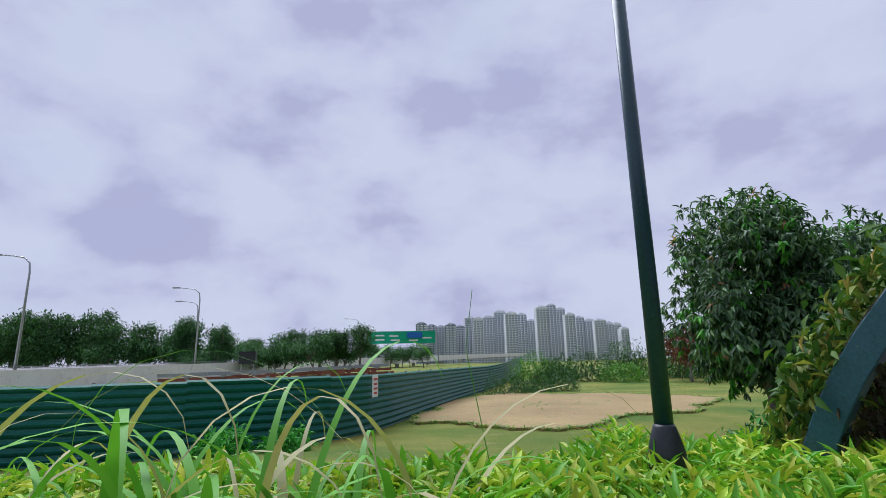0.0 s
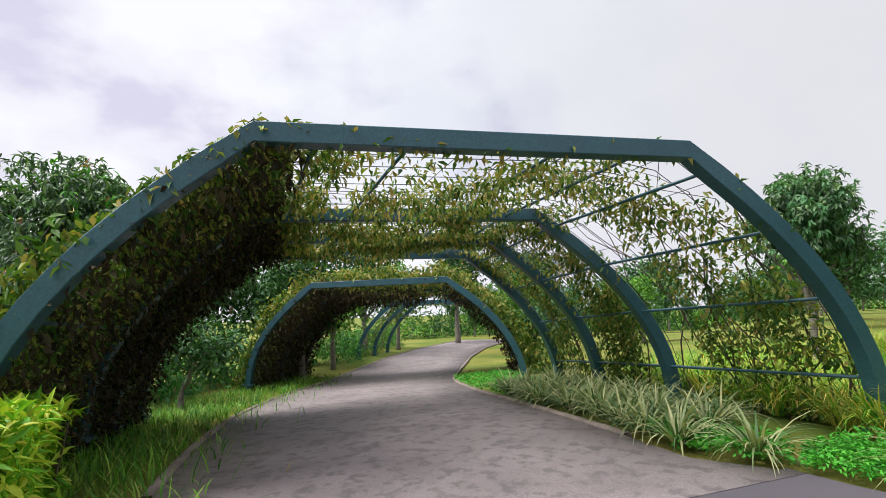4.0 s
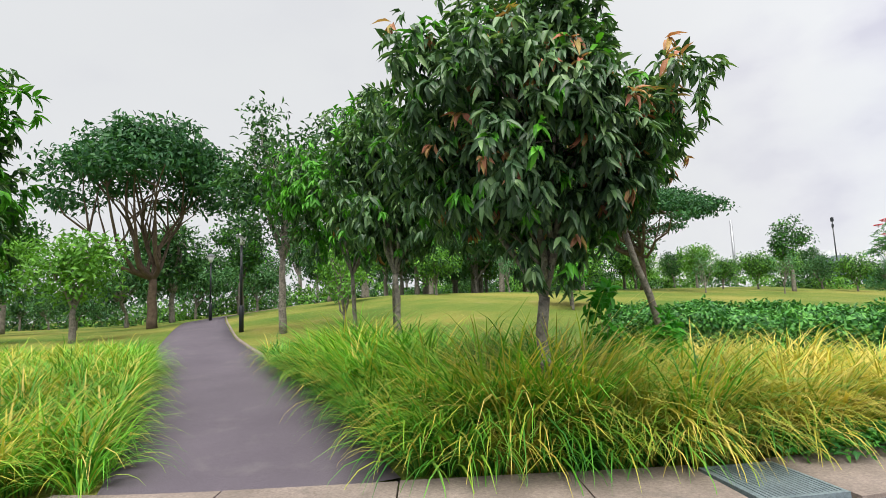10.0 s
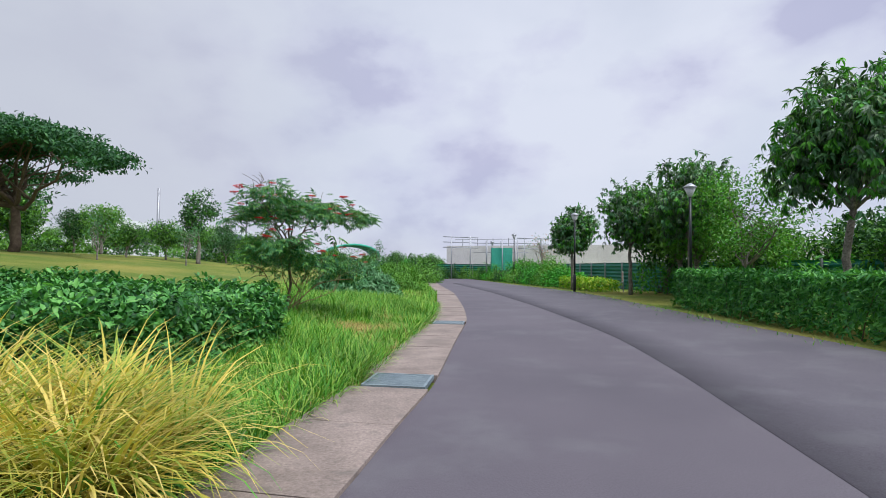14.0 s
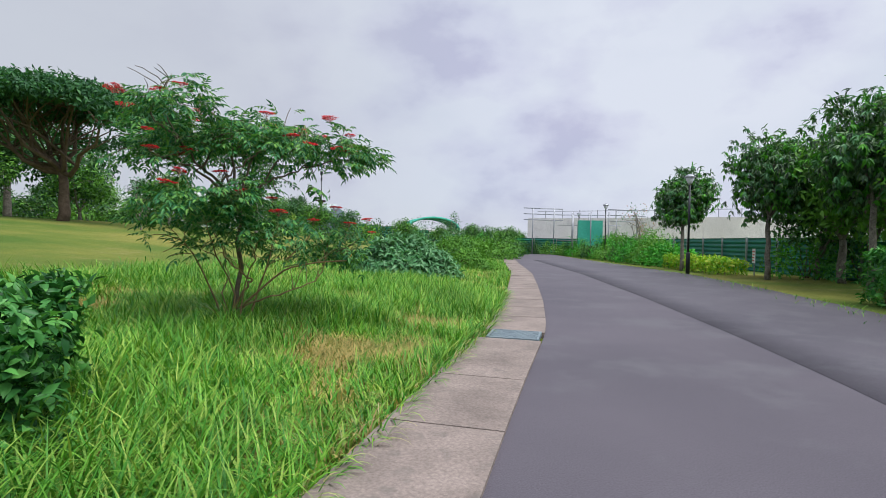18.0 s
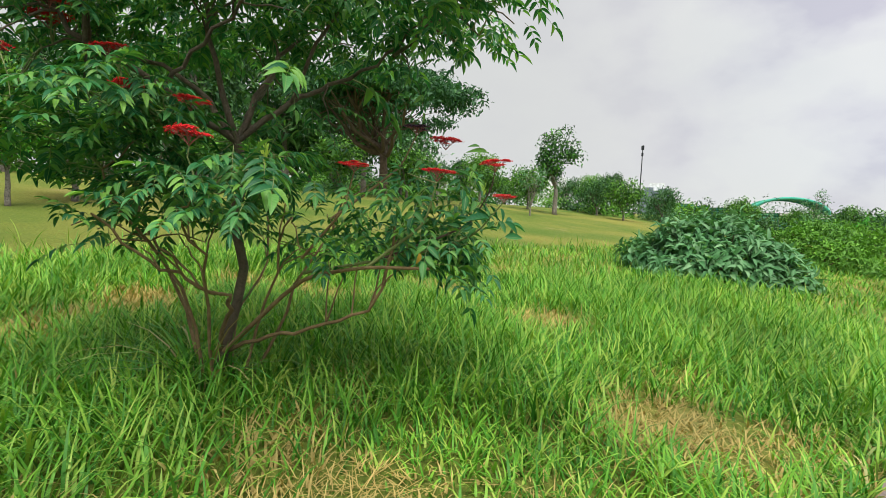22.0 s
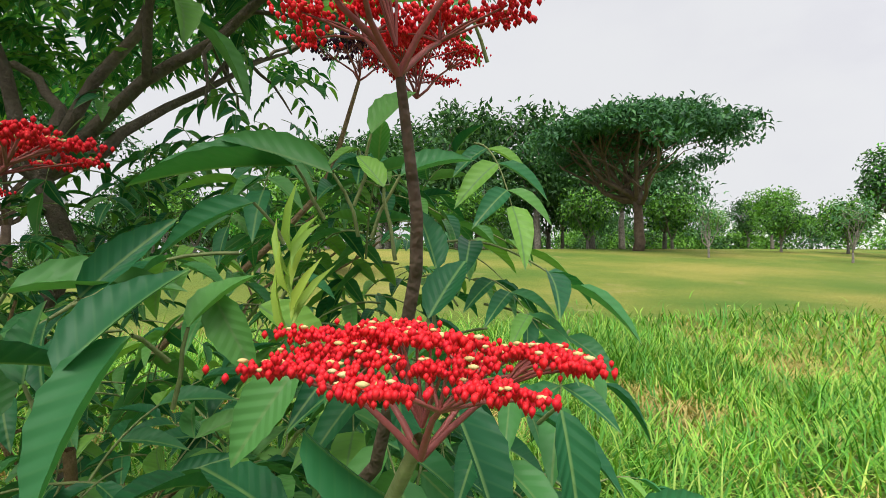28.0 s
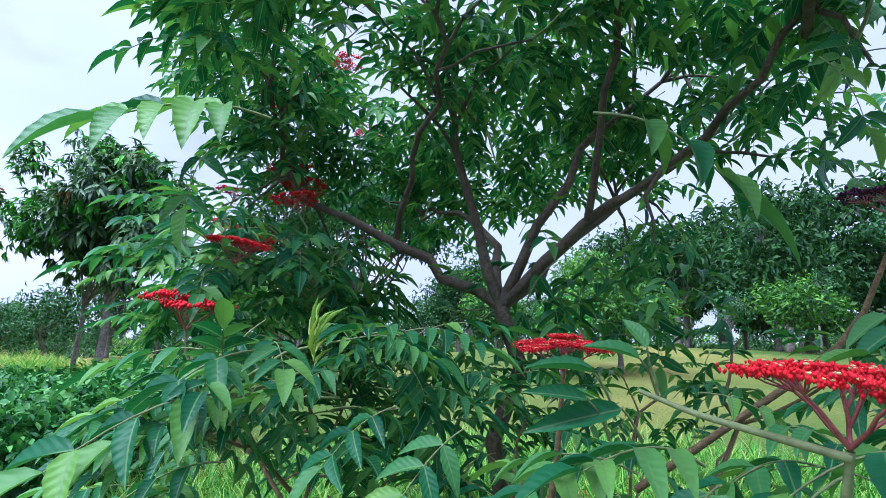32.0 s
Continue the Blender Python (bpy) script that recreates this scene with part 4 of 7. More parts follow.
def tufts(name, poly, count, blades, length, width, mats, label, seed, droop=(1.0, 2.1), keep_off=None, radius=0.10, steps=6, category="grass"):
    r = rng_of(seed)
    c = scatter(poly, count, seed)
    if keep_off is not None:
        c = c[keep_off(c[:, 0], c[:, 1])]
    size = np.repeat(r.uniform(0.75, 1.2, len(c)), blades)
    b = np.repeat(c, blades, 0)
    az = r.random(len(b)) * 2 * np.pi
    rr = radius * np.sqrt(r.random(len(b)))
    b = b + np.stack([np.cos(az) * rr, np.sin(az) * rr], 1)
    base = np.column_stack([b, ground(b[:, 0], b[:, 1]) - 0.02])
    az = az + r.normal(size=len(b)) * 0.5
    L = length * size * r.uniform(0.6, 1.15, len(b))
    share, low = np.repeat(r.random(len(c)), blades) * 0.6 + r.random(len(b)) * 0.4, 0.0
    first = None
    for mt, s in mats:
        mk = (share >= low) & (share < low + s + 1e-9)
        low += s
        if mk.any():
            g = Geo()
            g.blades(base[mk], az[mk], L[mk], width * r.uniform(0.6, 1.2, mk.sum()), r.uniform(0.02, 0.35, mk.sum()), r.uniform(*droop, mk.sum()), steps)
            if first is None:
                first = tagged(link_mesh(name, g.mesh(name), mt), label, category, kind="stuff")
            else:
                link_mesh("blades", g.mesh("blades"), mt, first)
    return first


off_trail = lambda x, y: np.abs(side_of(TRAIL_MID[::2], x, y)) > 1.22
BED_LEFT = [(5.9, -5.1), (6.6, -6.1), (8.6, -7.3), (12, -9.1), (14.5, -9.9), (16, -7.5), (15, -2), (12.5, 0.2), (10.5, -0.6), (8.6, -2.2), (7.4, -3.1), (6.4, -4.1)]
tufts("tall_grass", BED_LEFT, 700, 52, 0.86, 0.0095, [(GRASS_TALL, 0.58), (GRASS_YELLOW, 0.42)], "tall yellow-green ornamental grass in a wide bed", 31, keep_off=off_trail)
BED_RIGHT_GREEN = [(3.95, -7.36), (6.2, -8.5), (8.6, -9.8), (8.3, -10.9), (5.0, -9.9), (3.0, -9.7), (2.1, -9.3), (2.3, -8.55)]
tufts("tall_grass", BED_RIGHT_GREEN, 215, 76, 1.18, 0.0110, [(GRASS_DARK, 0.25), (GRASS_TALL, 0.45), (GRASS_YELLOW, 0.30)], "tall arching dark green grass beside the footpath", 32, keep_off=off_trail)
BED_YELLOW = [(2.6, -8.35), (3.2, -9.4), (3.0, -10.6), (1.6, -11.6), (0.95, -11.8), (0.35, -11.1), (0.72, -10.35), (1.5, -9.35)]
tufts("golden_grass", BED_YELLOW, 165, 74, 1.0, 0.0100, [(GRASS_DARK, 0.18), (GRASS_YELLOW, 0.82)], "arching golden-yellow and green grass by the road", 33)
tufts("tall_grass", [(3.55, -7.75), (4.0, -8.3), (3.4, -8.85), (2.6, -8.6), (2.95, -8.1)], 28, 70, 1.32, 0.0110, [(GRASS_TALL, 0.45), (GRASS_YELLOW, 0.55)], "tall yellow-green grass standing round the foot of a tree", 43, droop=(0.85, 1.8))

def edge_tufts(name, line, every, blades, length, width, mats, label, seed):
    """Tufts in a row along an edge, hanging over it."""
    r = rng_of(seed)
    p = resample(line, every) + r.normal(size=(len(resample(line, every)), 2)) * 0.04
    b = np.repeat(p, blades, 0)
    k = len(b)
    az = r.random(k) * 6.283
    b = b + np.stack([np.cos(az), np.sin(az)], 1) * 0.07
    base = np.column_stack([b, ground(b[:, 0], b[:, 1]) - 0.02])
    pick, low, first = r.random(k), 0.0, None
    for mt, share in mats:
        m = (pick >= low) & (pick < low + share + 1e-9)
        low += share
        g = Geo()
        n = m.sum()
        g.blades(base[m], az[m], length * r.uniform(0.55, 1.15, n), width * r.uniform(0.6, 1.2, n), r.uniform(0.05, 0.6, n), r.uniform(1.1, 2.2, n), 7)
        if first is None:
            first = tagged(link_mesh(name, g.mesh(name), mt), label, "grass", kind="stuff")
        else:
            link_mesh("blades", g.mesh("blades"), mt, first)["kind"] = "stuff"


edge_tufts("hanging_grass", [(4.05, -7.42), (3.3, -7.95), (2.3, -8.68)], 0.13, 40, 0.9, 0.011, [(GRASS_DARK, 0.35), (GRASS_TALL, 0.40), (GRASS_YELLOW, 0.25)], "long green blades hanging over the drain strip", 34)
edge_tufts("hanging_grass", [(2.3, -8.68), (1.62, -9.35), (0.75, -10.5), (0.45, -11.1)], 0.14, 40, 0.85, 0.011, [(GRASS_DARK, 0.3), (GRASS_YELLOW, 0.7)], "golden blades hanging over the drain strip", 35)
edge_tufts("hanging_grass", [tuple(q) for q in offset(TRAIL_MID, -1.2)[1:16]], 0.16, 40, 0.85, 0.008, [(GRASS_DARK, 0.75), (GRASS_YELLOW, 0.25)], "long green blades hanging over the footpath", 36)
edge_tufts("hanging_grass", [tuple(q) for q in offset(TRAIL_MID, 1.2)[2:17]], 0.16, 40, 0.8, 0.008, [(GRASS_TALL, 0.85), (GRASS_YELLOW, 0.15)], "light green blades hanging over the footpath", 37)

edge_tufts("edge_grass", [tuple(q) for q in offset(BACK, 0.05)[24:62]], 0.07, 9, 0.30, 0.006, [(GRASS_LAWN, 0.8), (GRASS_STRAW, 0.2)], "grass blades lapping over the edge of the drain strip", 45)


DRY_SPOTS = [(-1.25, -16.6, 0.3), (-1.85, -16.6, 0.42), (-2.05, -17.0, 0.45), (-2.15, -17.45, 0.35), (-3.2, -18.9, 0.45), (-2.95, -17.7, 0.45), (-2.6, -17.15, 0.35), (-1.15, -23.5, 0.6), (-0.1, -20.2, 0.4), (-2.2, -20.6, 0.35)]


def lawn_blades(name, poly, n, length, width, mats, label, seed, droop=(0.5, 1.7), keep_off=None):
    r = rng_of(seed)
    c = scatter(poly, n, seed)
    c = c + r.normal(size=c.shape) * (r.random((len(c), 1)) < 0.5) * 0.6
    if keep_off is not None:
        c = c[keep_off(c[:, 0], c[:, 1])]
    patch = 0.62 * np.array([noise.noise((a * 0.55, b * 0.55, seed)) for a, b in c])
    for sx, sy, sr in DRY_SPOTS:
        patch = patch + 0.55 * np.exp(-((c[:, 0] - sx) ** 2 + (c[:, 1] - sy) ** 2) / sr ** 2)
    fine = np.array([noise.noise((a * 1.6, b * 1.6, seed + 7)) for a, b in c])
    L = length * r.uniform(0.45, 1.15, len(c)) * (1 - 0.45 * np.clip(patch * 2.2, -0.4, 1))
    # blades kept short where the camera stands, to leave it room
    below_camera = np.hypot(c[:, 0] + 2.6, c[:, 1] + 17.7) < 0.75
    L = np.where(below_camera, L * 0.5, L)
    dry = (patch * 0.9 + fine * 0.5 + r.normal(size=len(c)) * 0.16) > 0.28
    base = np.column_stack([c, ground(c[:, 0], c[:, 1]) - 0.02])
    first = None
    for mk, mt, f in ((~dry, mats[0], 1.0), (dry, mats[1], 0.55)):
        if mk.any():
            g = Geo()
            k = mk.sum()
            g.blades(base[mk], r.random(k) * 6.283, L[mk] * f, width * r.uniform(0.6, 1.2, k), r.uniform(0, 0.4, k), r.uniform(*droop, k), 4)
            if first is None:
                first = tagged(link_mesh(name, g.mesh(name), mt), label, "grass", kind="stuff")
            else:
                link_mesh("dry_blades", g.mesh("dry_blades"), mt, first)
    return first


on_grass = lambda x, y: side_of(BACK[::2], x, y) > 0.02
LAWN_NEAR = [(0.3, -10.8), (-1.2, -12.9), (-4.2, -18.7), (-5.8, -22.3), (-3.5, -24.5), (1.5, -23.0), (3.4, -19.5), (2.2, -15), (0.6, -12.8)]
lawn_blades("rough_grass", LAWN_NEAR, 92000, 0.37, 0.0068, (GRASS_LAWN, GRASS_DRY), "rough bright green grass with straw-coloured bare patches", 41, keep_off=on_grass)
sr = rng_of(44)
straw = Geo()
for sx, sy, rad in DRY_SPOTS:
    n = int(1100 * rad)
    c = np.array((sx, sy)) + sr.normal(size=(n, 2)) * rad * 0.5
    straw.blades(np.column_stack([c, ground(c[:, 0], c[:, 1]) + sr.random(n) * 0.05]), sr.random(n) * 6.283, sr.uniform(0.06, 0.15, n), sr.uniform(0.0018, 0.0036, n), sr.uniform(0.8, 1.45, n), sr.uniform(-0.2, 0.6, n), 4)
tagged(link_mesh("straw_litter", straw.mesh("straw_litter"), GRASS_DRY), "dry straw-coloured dead grass lying on the lawn", "dead grass", kind="stuff")
LAWN_MID = [(-5.2, -21), (-7.2, -25.8), (-9.2, -31), (-13, -42), (-9, -43), (-3, -32), (2, -24), (-3.5, -23)]
lawn_blades("rough_grass", LAWN_MID, 26000, 0.28, 0.010, (GRASS_LAWN, GRASS_DRY), "rough bright green grass along the drain strip", 42, keep_off=on_grass)
VERGE = [(-9.6, -12.2), (-11.4, -16.8), (-15.8, -26.2), (-17.8, -31.2), (-20.6, -43), (-23, -43), (-21, -31), (-18.5, -26), (-13, -16), (-11.2, -11.5)]
lawn_blades("verge_grass", VERGE, 26000, 0.20, 0.009, (GRASS_LAWN, GRASS_DRY), "short green grass on the road verge", 43, keep_off=lambda x, y: side_of(ROAD_RIGHT[::2], x, y) < -0.05)


def tuft_plant(name, x, y, label, mats, seed, n=70, length=0.45, width=0.009, category="plant", group=""):
    r = rng_of(seed)
    ob = thing(name, x, y, at(x, y), label, category, group)
    for (mt, share), nm in zip(mats, ("leaves", "pale_leaves")):
        k = int(n * share)
        az = r.random(k) * 6.283
        g = Geo()
        g.blades(np.stack([np.cos(az) * 0.05, np.sin(az) * 0.05, np.full(k, -0.02)], 1), az + r.normal(size=k) * 0.3, length * r.uniform(0.6, 1.1, k), width, r.uniform(0.1, 0.7, k), r.uniform(0.9, 1.9, k), 6)
        link_mesh(nm, g.mesh(nm), mt, ob)
    return ob


spider = tuft_plant("spider_plant", 6.5, -1.6, "tufted spider plant with narrow cream-striped leaves", [(GRASS_STRIPED, 1.0)], 51, 95, 0.72, 0.013, group="spider plants edging the pergola bed")
rs = rng_of(52)
for row in range(3):
    for k in range(11):
        j = int(1.6 + k * 0.95 + row * 0.4)
        p = offset(PATH_MID, -2.3 - 0.5 * row)[j] + rs.normal(size=2) * 0.1
        copy_thing(spider, pose(p[0], p[1], at(*p), 0, 0, rs.random() * 360))
straw = tuft_plant("striped_grass", 5.85, -3.2, "loose tuft of straw-coloured striped grass at the kerb", [(GRASS_STRAW, 1.0)], 53, 95, 0.72, 0.012, group="straw-coloured tufts at the corner bed")
for x, y in ((5.75, -3.9), (6.15, -3.55), (6.4, -3.0), (5.75, -4.5), (6.5, -4.2), (6.05, -4.0), (6.25, -4.65), (5.95, -2.85), (6.75, -3.6)):
    copy_thing(straw, pose(x, y, at(x, y), 0, 0, rs.random() * 360))


def leaf_bed(name, poly, n, height, leaf, mats, label, seed, category="groundcover", shape=LEAF_4):
    r = rng_of(seed)
    c = scatter(poly, n, seed)
    bumps = np.array([noise.noise((a * 2.3, b * 2.3, seed)) for a, b in c])
    P = np.column_stack([c, ground(c[:, 0], c[:, 1]) + height * (0.35 + 0.65 * r.random(len(c))) * (0.8 + 0.5 * bumps)])
    along = unit(r.normal(size=P.shape) * (1, 1, 0.45) + (0, 0, 0.1))
    g = Geo()
    g.leaves(P, along, r.normal(size=P.shape) * 0.45 + (0, 0, 1), leaf * r.uniform(0.6, 1.2, len(P)), leaf * r.uniform(0.35, 0.6, len(P)), shape)
    return tagged(link_mesh(name, g.mesh(name), mats), label, category, kind="stuff")


leaf_bed("groundcover", [(6.15, -1.9), (5.84, -2.3), (5.42, -2.95), (5.16, -3.9), (5.16, -4.95), (5.8, -5.2), (6.2, -4.2), (6.6, -3.3), (7.2, -2.7), (6.8, -2.0)], 9500, 0.20, 0.062, LEAF_COVER, "low bright green leafy groundcover at the bed's edge", 55)
leaf_bed("groundcover", [(6.15, -1.85), (6.25, -1.2), (7.2, -0.4), (7.9, -0.9), (7.0, -1.9)], 1500, 0.18, 0.07, LEAF_COVER, "low bright green leafy groundcover at the bed's edge", 59)
leaf_bed("groundcover", [(0.45, -9.9), (1.15, -9.15), (1.7, -8.8), (1.5, -9.5), (0.9, -10.4), (0.35, -10.8)], 900, 0.25, 0.09, LEAF_HEDGE, "green creeping leaves spilling over the drain strip", 56)
leaf_bed("groundcover", [(1.55, -8.95), (0.9, -9.75), (0.45, -10.5), (0.1, -11.2), (0.35, -11.4), (0.8, -10.6), (1.3, -9.8), (1.8, -9.1)], 1500, 0.3, 0.08, LEAF_COVER, "small-leaved green creeper over the edge of the strip", 58)
leaf_bed("groundcover", [tuple(p) for p in offset(PATH_MID, -1.98)[10:24]] + [tuple(p) for p in offset(PATH_MID, -3.6)[10:24][::-1]], 2600, 0.16, 0.08, LEAF_COVER, "low green groundcover beside the pergola path", 57)
lawn_blades("path_grass", [tuple(p) for p in offset(PATH_MID, 2.97)[:34]] + [tuple(p) for p in offset(PATH_MID, 5.5)[:34][::-1]], 9000, 0.36, 0.008, (GRASS_LAWN, GRASS_DRY), "loose bright green grass under the pergola's edge", 44)


# ---- hedges and shrubs ----
def hedge(name, poly, height, n, leaf, mat, label, seed, shape=LEAF_6, wild=0.12, core=True, droop=-0.25, category="hedge", width=0.36):
    """A clipped mass of leaves over twigs: leaves lie on its top and its sides."""
    r = rng_of(seed)
    p = np.asarray(poly, float)
    c = p.mean(0)
    z0 = float(np.mean(ground(p[:, 0], p[:, 1])))
    ob = thing(name, c[0], c[1], z0, label, category)
    edges = np.concatenate([p, p[:1]])
    seg = np.linalg.norm(np.diff(edges, axis=0), axis=1)
    area = abs(np.sum(p[:, 0] * np.roll(p[:, 1], -1) - np.roll(p[:, 0], -1) * p[:, 1])) / 2
    side_n = int(n * seg.sum() * height / (seg.sum() * height + area))
    d = np.concatenate([[0], np.cumsum(seg)])
    s = r.random(side_n) * d[-1]
    sx, sy = np.interp(s, d, edges[:, 0]), np.interp(s, d, edges[:, 1])
    k = np.searchsorted(d, s) - 1
    t = (np.diff(edges, axis=0) / seg[:, None])[np.clip(k, 0, len(seg) - 1)]
    sign = 1 if np.sum(p[:, 0] * np.roll(p[:, 1], -1) - np.roll(p[:, 0], -1) * p[:, 1]) > 0 else -1
    nrm = np.column_stack([t[:, 1] * sign, -t[:, 0] * sign, np.zeros(side_n)])
    h = height * (1 - r.random(side_n) ** 1.6 * 0.97)
    inset = 0.22 * np.clip((h / height - 0.6) / 0.4, 0, 1) ** 2
    S = np.column_stack([sx, sy, np.zeros(side_n)]) - nrm * inset[:, None]
    S[:, 2] = h
    T = scatter(poly, n - side_n, seed + 1)
    top = np.column_stack([T, np.full(len(T), height)])
    P = np.concatenate([S, top])
    N = np.concatenate([nrm * 0.9 + (0, 0, 0.35), np.tile((0, 0, 1.0), (len(T), 1))])
    lump = np.array([noise.noise((a * 1.1, b * 1.1, c3 * 1.1 + seed)) + 0.6 * noise.noise((a * 3.1, b * 3.1, c3 * 3.1)) for a, b, c3 in P])
    P = P + N * (lump * wild * 1.6 - wild * 0.6 - np.abs(r.normal(size=len(P))) * wild * 0.8)[:, None]
    zg = ground(P[:, 0], P[:, 1])
    P[:, 2] = np.maximum(P[:, 2], 0.03) + zg - z0
    along = unit(N * 0.55 + r.normal(size=P.shape) * 0.75 + (0, 0, droop))
    g = Geo()
    o = (c[0], c[1], 0)
    g.leaves(P - o, along, N + (0, 0, 0.7) + r.normal(size=P.shape) * 0.3, leaf * r.uniform(0.65, 1.2, len(P)), leaf * width * r.uniform(0.75, 1.25, len(P)), shape)
    link_mesh("leaves", g.mesh("leaves"), mat, ob)
    g = Geo()
    for q in scatter(poly, 40, seed + 2):
        zq = at(*q) - z0
        a = np.array((q[0] - c[0], q[1] - c[1], zq - 0.03))
        g.tube(bend_path(a, a + (r.normal() * 0.15, r.normal() * 0.15, height * 0.85), r, 0, 5), np.linspace(0.014, 0.005, 5), 4, False)
    link_mesh("twig_mass", g.mesh("twig_mass"), BARK_BROWN, ob)["kind"] = "stuff"
    if core:
        g = Geo()
        inner = scatter(poly, int(n * 0.25), seed + 3)
        I = np.column_stack([inner, r.random(len(inner)) * height * 0.85])
        I[:, 2] += ground(I[:, 0], I[:, 1]) - z0
        g.leaves(I - o, unit(r.normal(size=I.shape)), r.normal(size=I.shape) + (0, 0, 1), leaf, leaf * 0.6, LEAF_4)
        link_mesh("inner_leaves", g.mesh("inner_leaves"), mat, ob)
    return ob


def shrub(name, x, y, rx, ry, height, n, leaf, mat, label, seed, turn=0.0, width=0.36, shape=LEAF_4, wild=0.18, group=""):
    """A rounded, lumpy mass of leaves on many stems."""
    r = rng_of(seed)
    z0 = at(x, y)
    ob = thing(name, x, y, z0, label, "shrub", group)
    d = unit(r.normal(size=(n, 3)))
    d[:, 2] = np.abs(d[:, 2])
    lump = np.array([noise.noise((a * 2.2 + seed, b * 2.2, c * 2.2)) + 0.5 * noise.noise((a * 6, b * 6 + seed, c * 6)) for a, b, c in d])
    depth = 1 + wild * lump * 1.6 - np.abs(r.normal(size=n)) * 0.16
    P = d * depth[:, None] * (rx, ry, height)
    ct, st = math.cos(turn), math.sin(turn)
    P = np.stack([P[:, 0] * ct - P[:, 1] * st, P[:, 0] * st + P[:, 1] * ct, P[:, 2]], 1)
    P[:, 2] = np.maximum(P[:, 2], 0.03) + ground(P[:, 0] + x, P[:, 1] + y) - z0
    N = unit(d / (rx, ry, height))
    g = Geo()
    g.leaves(P, unit(N * 0.6 + r.normal(size=P.shape) * 0.75 + (0, 0, -0.2)), N + (0, 0, 0.7) + r.normal(size=P.shape) * 0.3, leaf * r.uniform(0.65, 1.25, n), leaf * width * r.uniform(0.75, 1.3, n), shape)
    link_mesh("leaves", g.mesh("leaves"), mat, ob)
    for k in range(5):
        g = Geo()
        a = k * 1.257 + r.random()
        g.tube(bend_path((0.1 * math.cos(a), 0.1 * math.sin(a), -0.05), (rx * 0.6 * math.cos(a), ry * 0.6 * math.sin(a), height * 0.75), r, 0.05, 5), np.linspace(0.02, 0.008, 5) * max(1, height * 0.6), 5, False)
        link_mesh("stem", g.mesh("stem", True), BARK_BROWN, ob)
    return ob


hedge("hedge", [(-4.5, 1.7), (-2.2, 1.35), (0.0, 1.75), (1.7, 1.85), (2.35, 2.4), (3.2, 3.5), (3.1, 5.2), (1.5, 4.9), (0.2, 3.6), (-2.0, 3.2), (-4.5, 3.6)], 0.95, 15000, 0.15, LEAF_LIME, "bright lime-green leafy hedge by the lamp post", 61, wild=0.08, width=0.26, droop=-0.05)
hedge("hedge", [(0.1, -13.75), (0.75, -12.7), (1.8, -12.2), (3.0, -12.0), (4.4, -13.2), (4.9, -15.3), (3.4, -16.4), (1.2, -15.9), (-0.47, -15.4), (-0.57, -14.6)], 0.82, 30000, 0.088, LEAF_BED, "dense dark green broad-leaved shrub bed on the lawn", 62, wild=0.17, width=0.5)
hedge("hedge", [(-9.9, -12.0), (-11.0, -14.6), (-12.4, -17.6), (-14.2, -21.3), (-15.8, -20.9), (-13.8, -16.6), (-12.0, -12.4), (-10.6, -9.4), (-9.0, -7.0), (-7.8, -7.4), (-8.9, -9.9)], 1.22, 17000, 0.17, LEAF_HEDGE, "trimmed glossy green hedge along the road", 63, wild=0.10, width=0.36)
shrub("shrub", -4.2, -26.5, 1.6, 1.2, 1.1, 5200, 0.19, LEAF_EUPH, "pale grey-green bushy shrub on the lawn", 69, 0.1, shape=LEAF_6)
shrub("shrub", -7.3, -32.2, 1.45, 1.35, 1.15, 5200, 0.15, LEAF_BUSH, "rounded green shrub beside the drain strip", 65)
for k in range(11):
    shrub("shrub", -22.2 - k * 0.95 + (k % 2) * 0.5, -38.5 - k * 2.3, 1.5, 1.5, 1.25 + 0.35 * ((k * 7) % 3), 1500, 0.26, LEAF_BUSH if k % 3 else LEAF_COVER, "loose light green roadside shrub", 660 + k, wild=0.35, group="shrubs along the far road")
for k in range(9):
    shrub("shrub", -13.5 - k * 1.0, -46 - k * 2.4, 1.6, 1.6, 1.3 + 0.3 * ((k * 5) % 3), 1300, 0.28, LEAF_FAR if k % 2 else LEAF_BUSH, "loose green shrub beside the far road", 680 + k, wild=0.35, group="shrubs along the far road")
hedge("hedge", [(-18.8, -31.4), (-20.8, -37.5), (-22.4, -37.1), (-20.4, -30.8)], 0.7, 2600, 0.2, LEAF_LIME, "low yellow-green hedge strip behind the lamp", 67, wild=0.15, shape=LEAF_4)
for x, y, h, sd in ((3.3, -10.0, 1.35, 68), (2.72, -10.25, 0.95, 70)):
    tree("sapling", x, y, "small bright green sapling in the grass bed", h, h * 0.25, h * 0.62, 0.16, h * 0.36, 14, 16, 0.14, [(LEAF_COVER, 1.0)], STEM_TAN, sd, 0.014, 0.13, kind="small", limbs=4, group="saplings in the bed")
tree("small_tree", 8.3, -21.9, "round light green bush on a short trunk on the lawn", 1.9, 0.7, 1.35, 0.55, 0.42, 22, 70, 0.11, [(LEAF_BUSH, 0.5), (LEAF_COVER, 0.5)], BARK_GREY, 71, 0.045, 0.32, kind="small", shape=LEAF_4)
tree("bare_shrub", 16.3, -32.2, "pale many-stemmed shrub on the lawn", 2.6, 0.35, 1.75, 0.7, 0.75, 14, 40, 0.13, [(LEAF_EUPH, 1.0)], BARK_GREY, 72, 0.045, 0.36, kind="small", shape=LEAF_4, limbs=9)


# ---- red-berried elder ----
LEAF_ELDER_SHAPE = leaf_shape(5, 0.32, 0.26, 0.82)


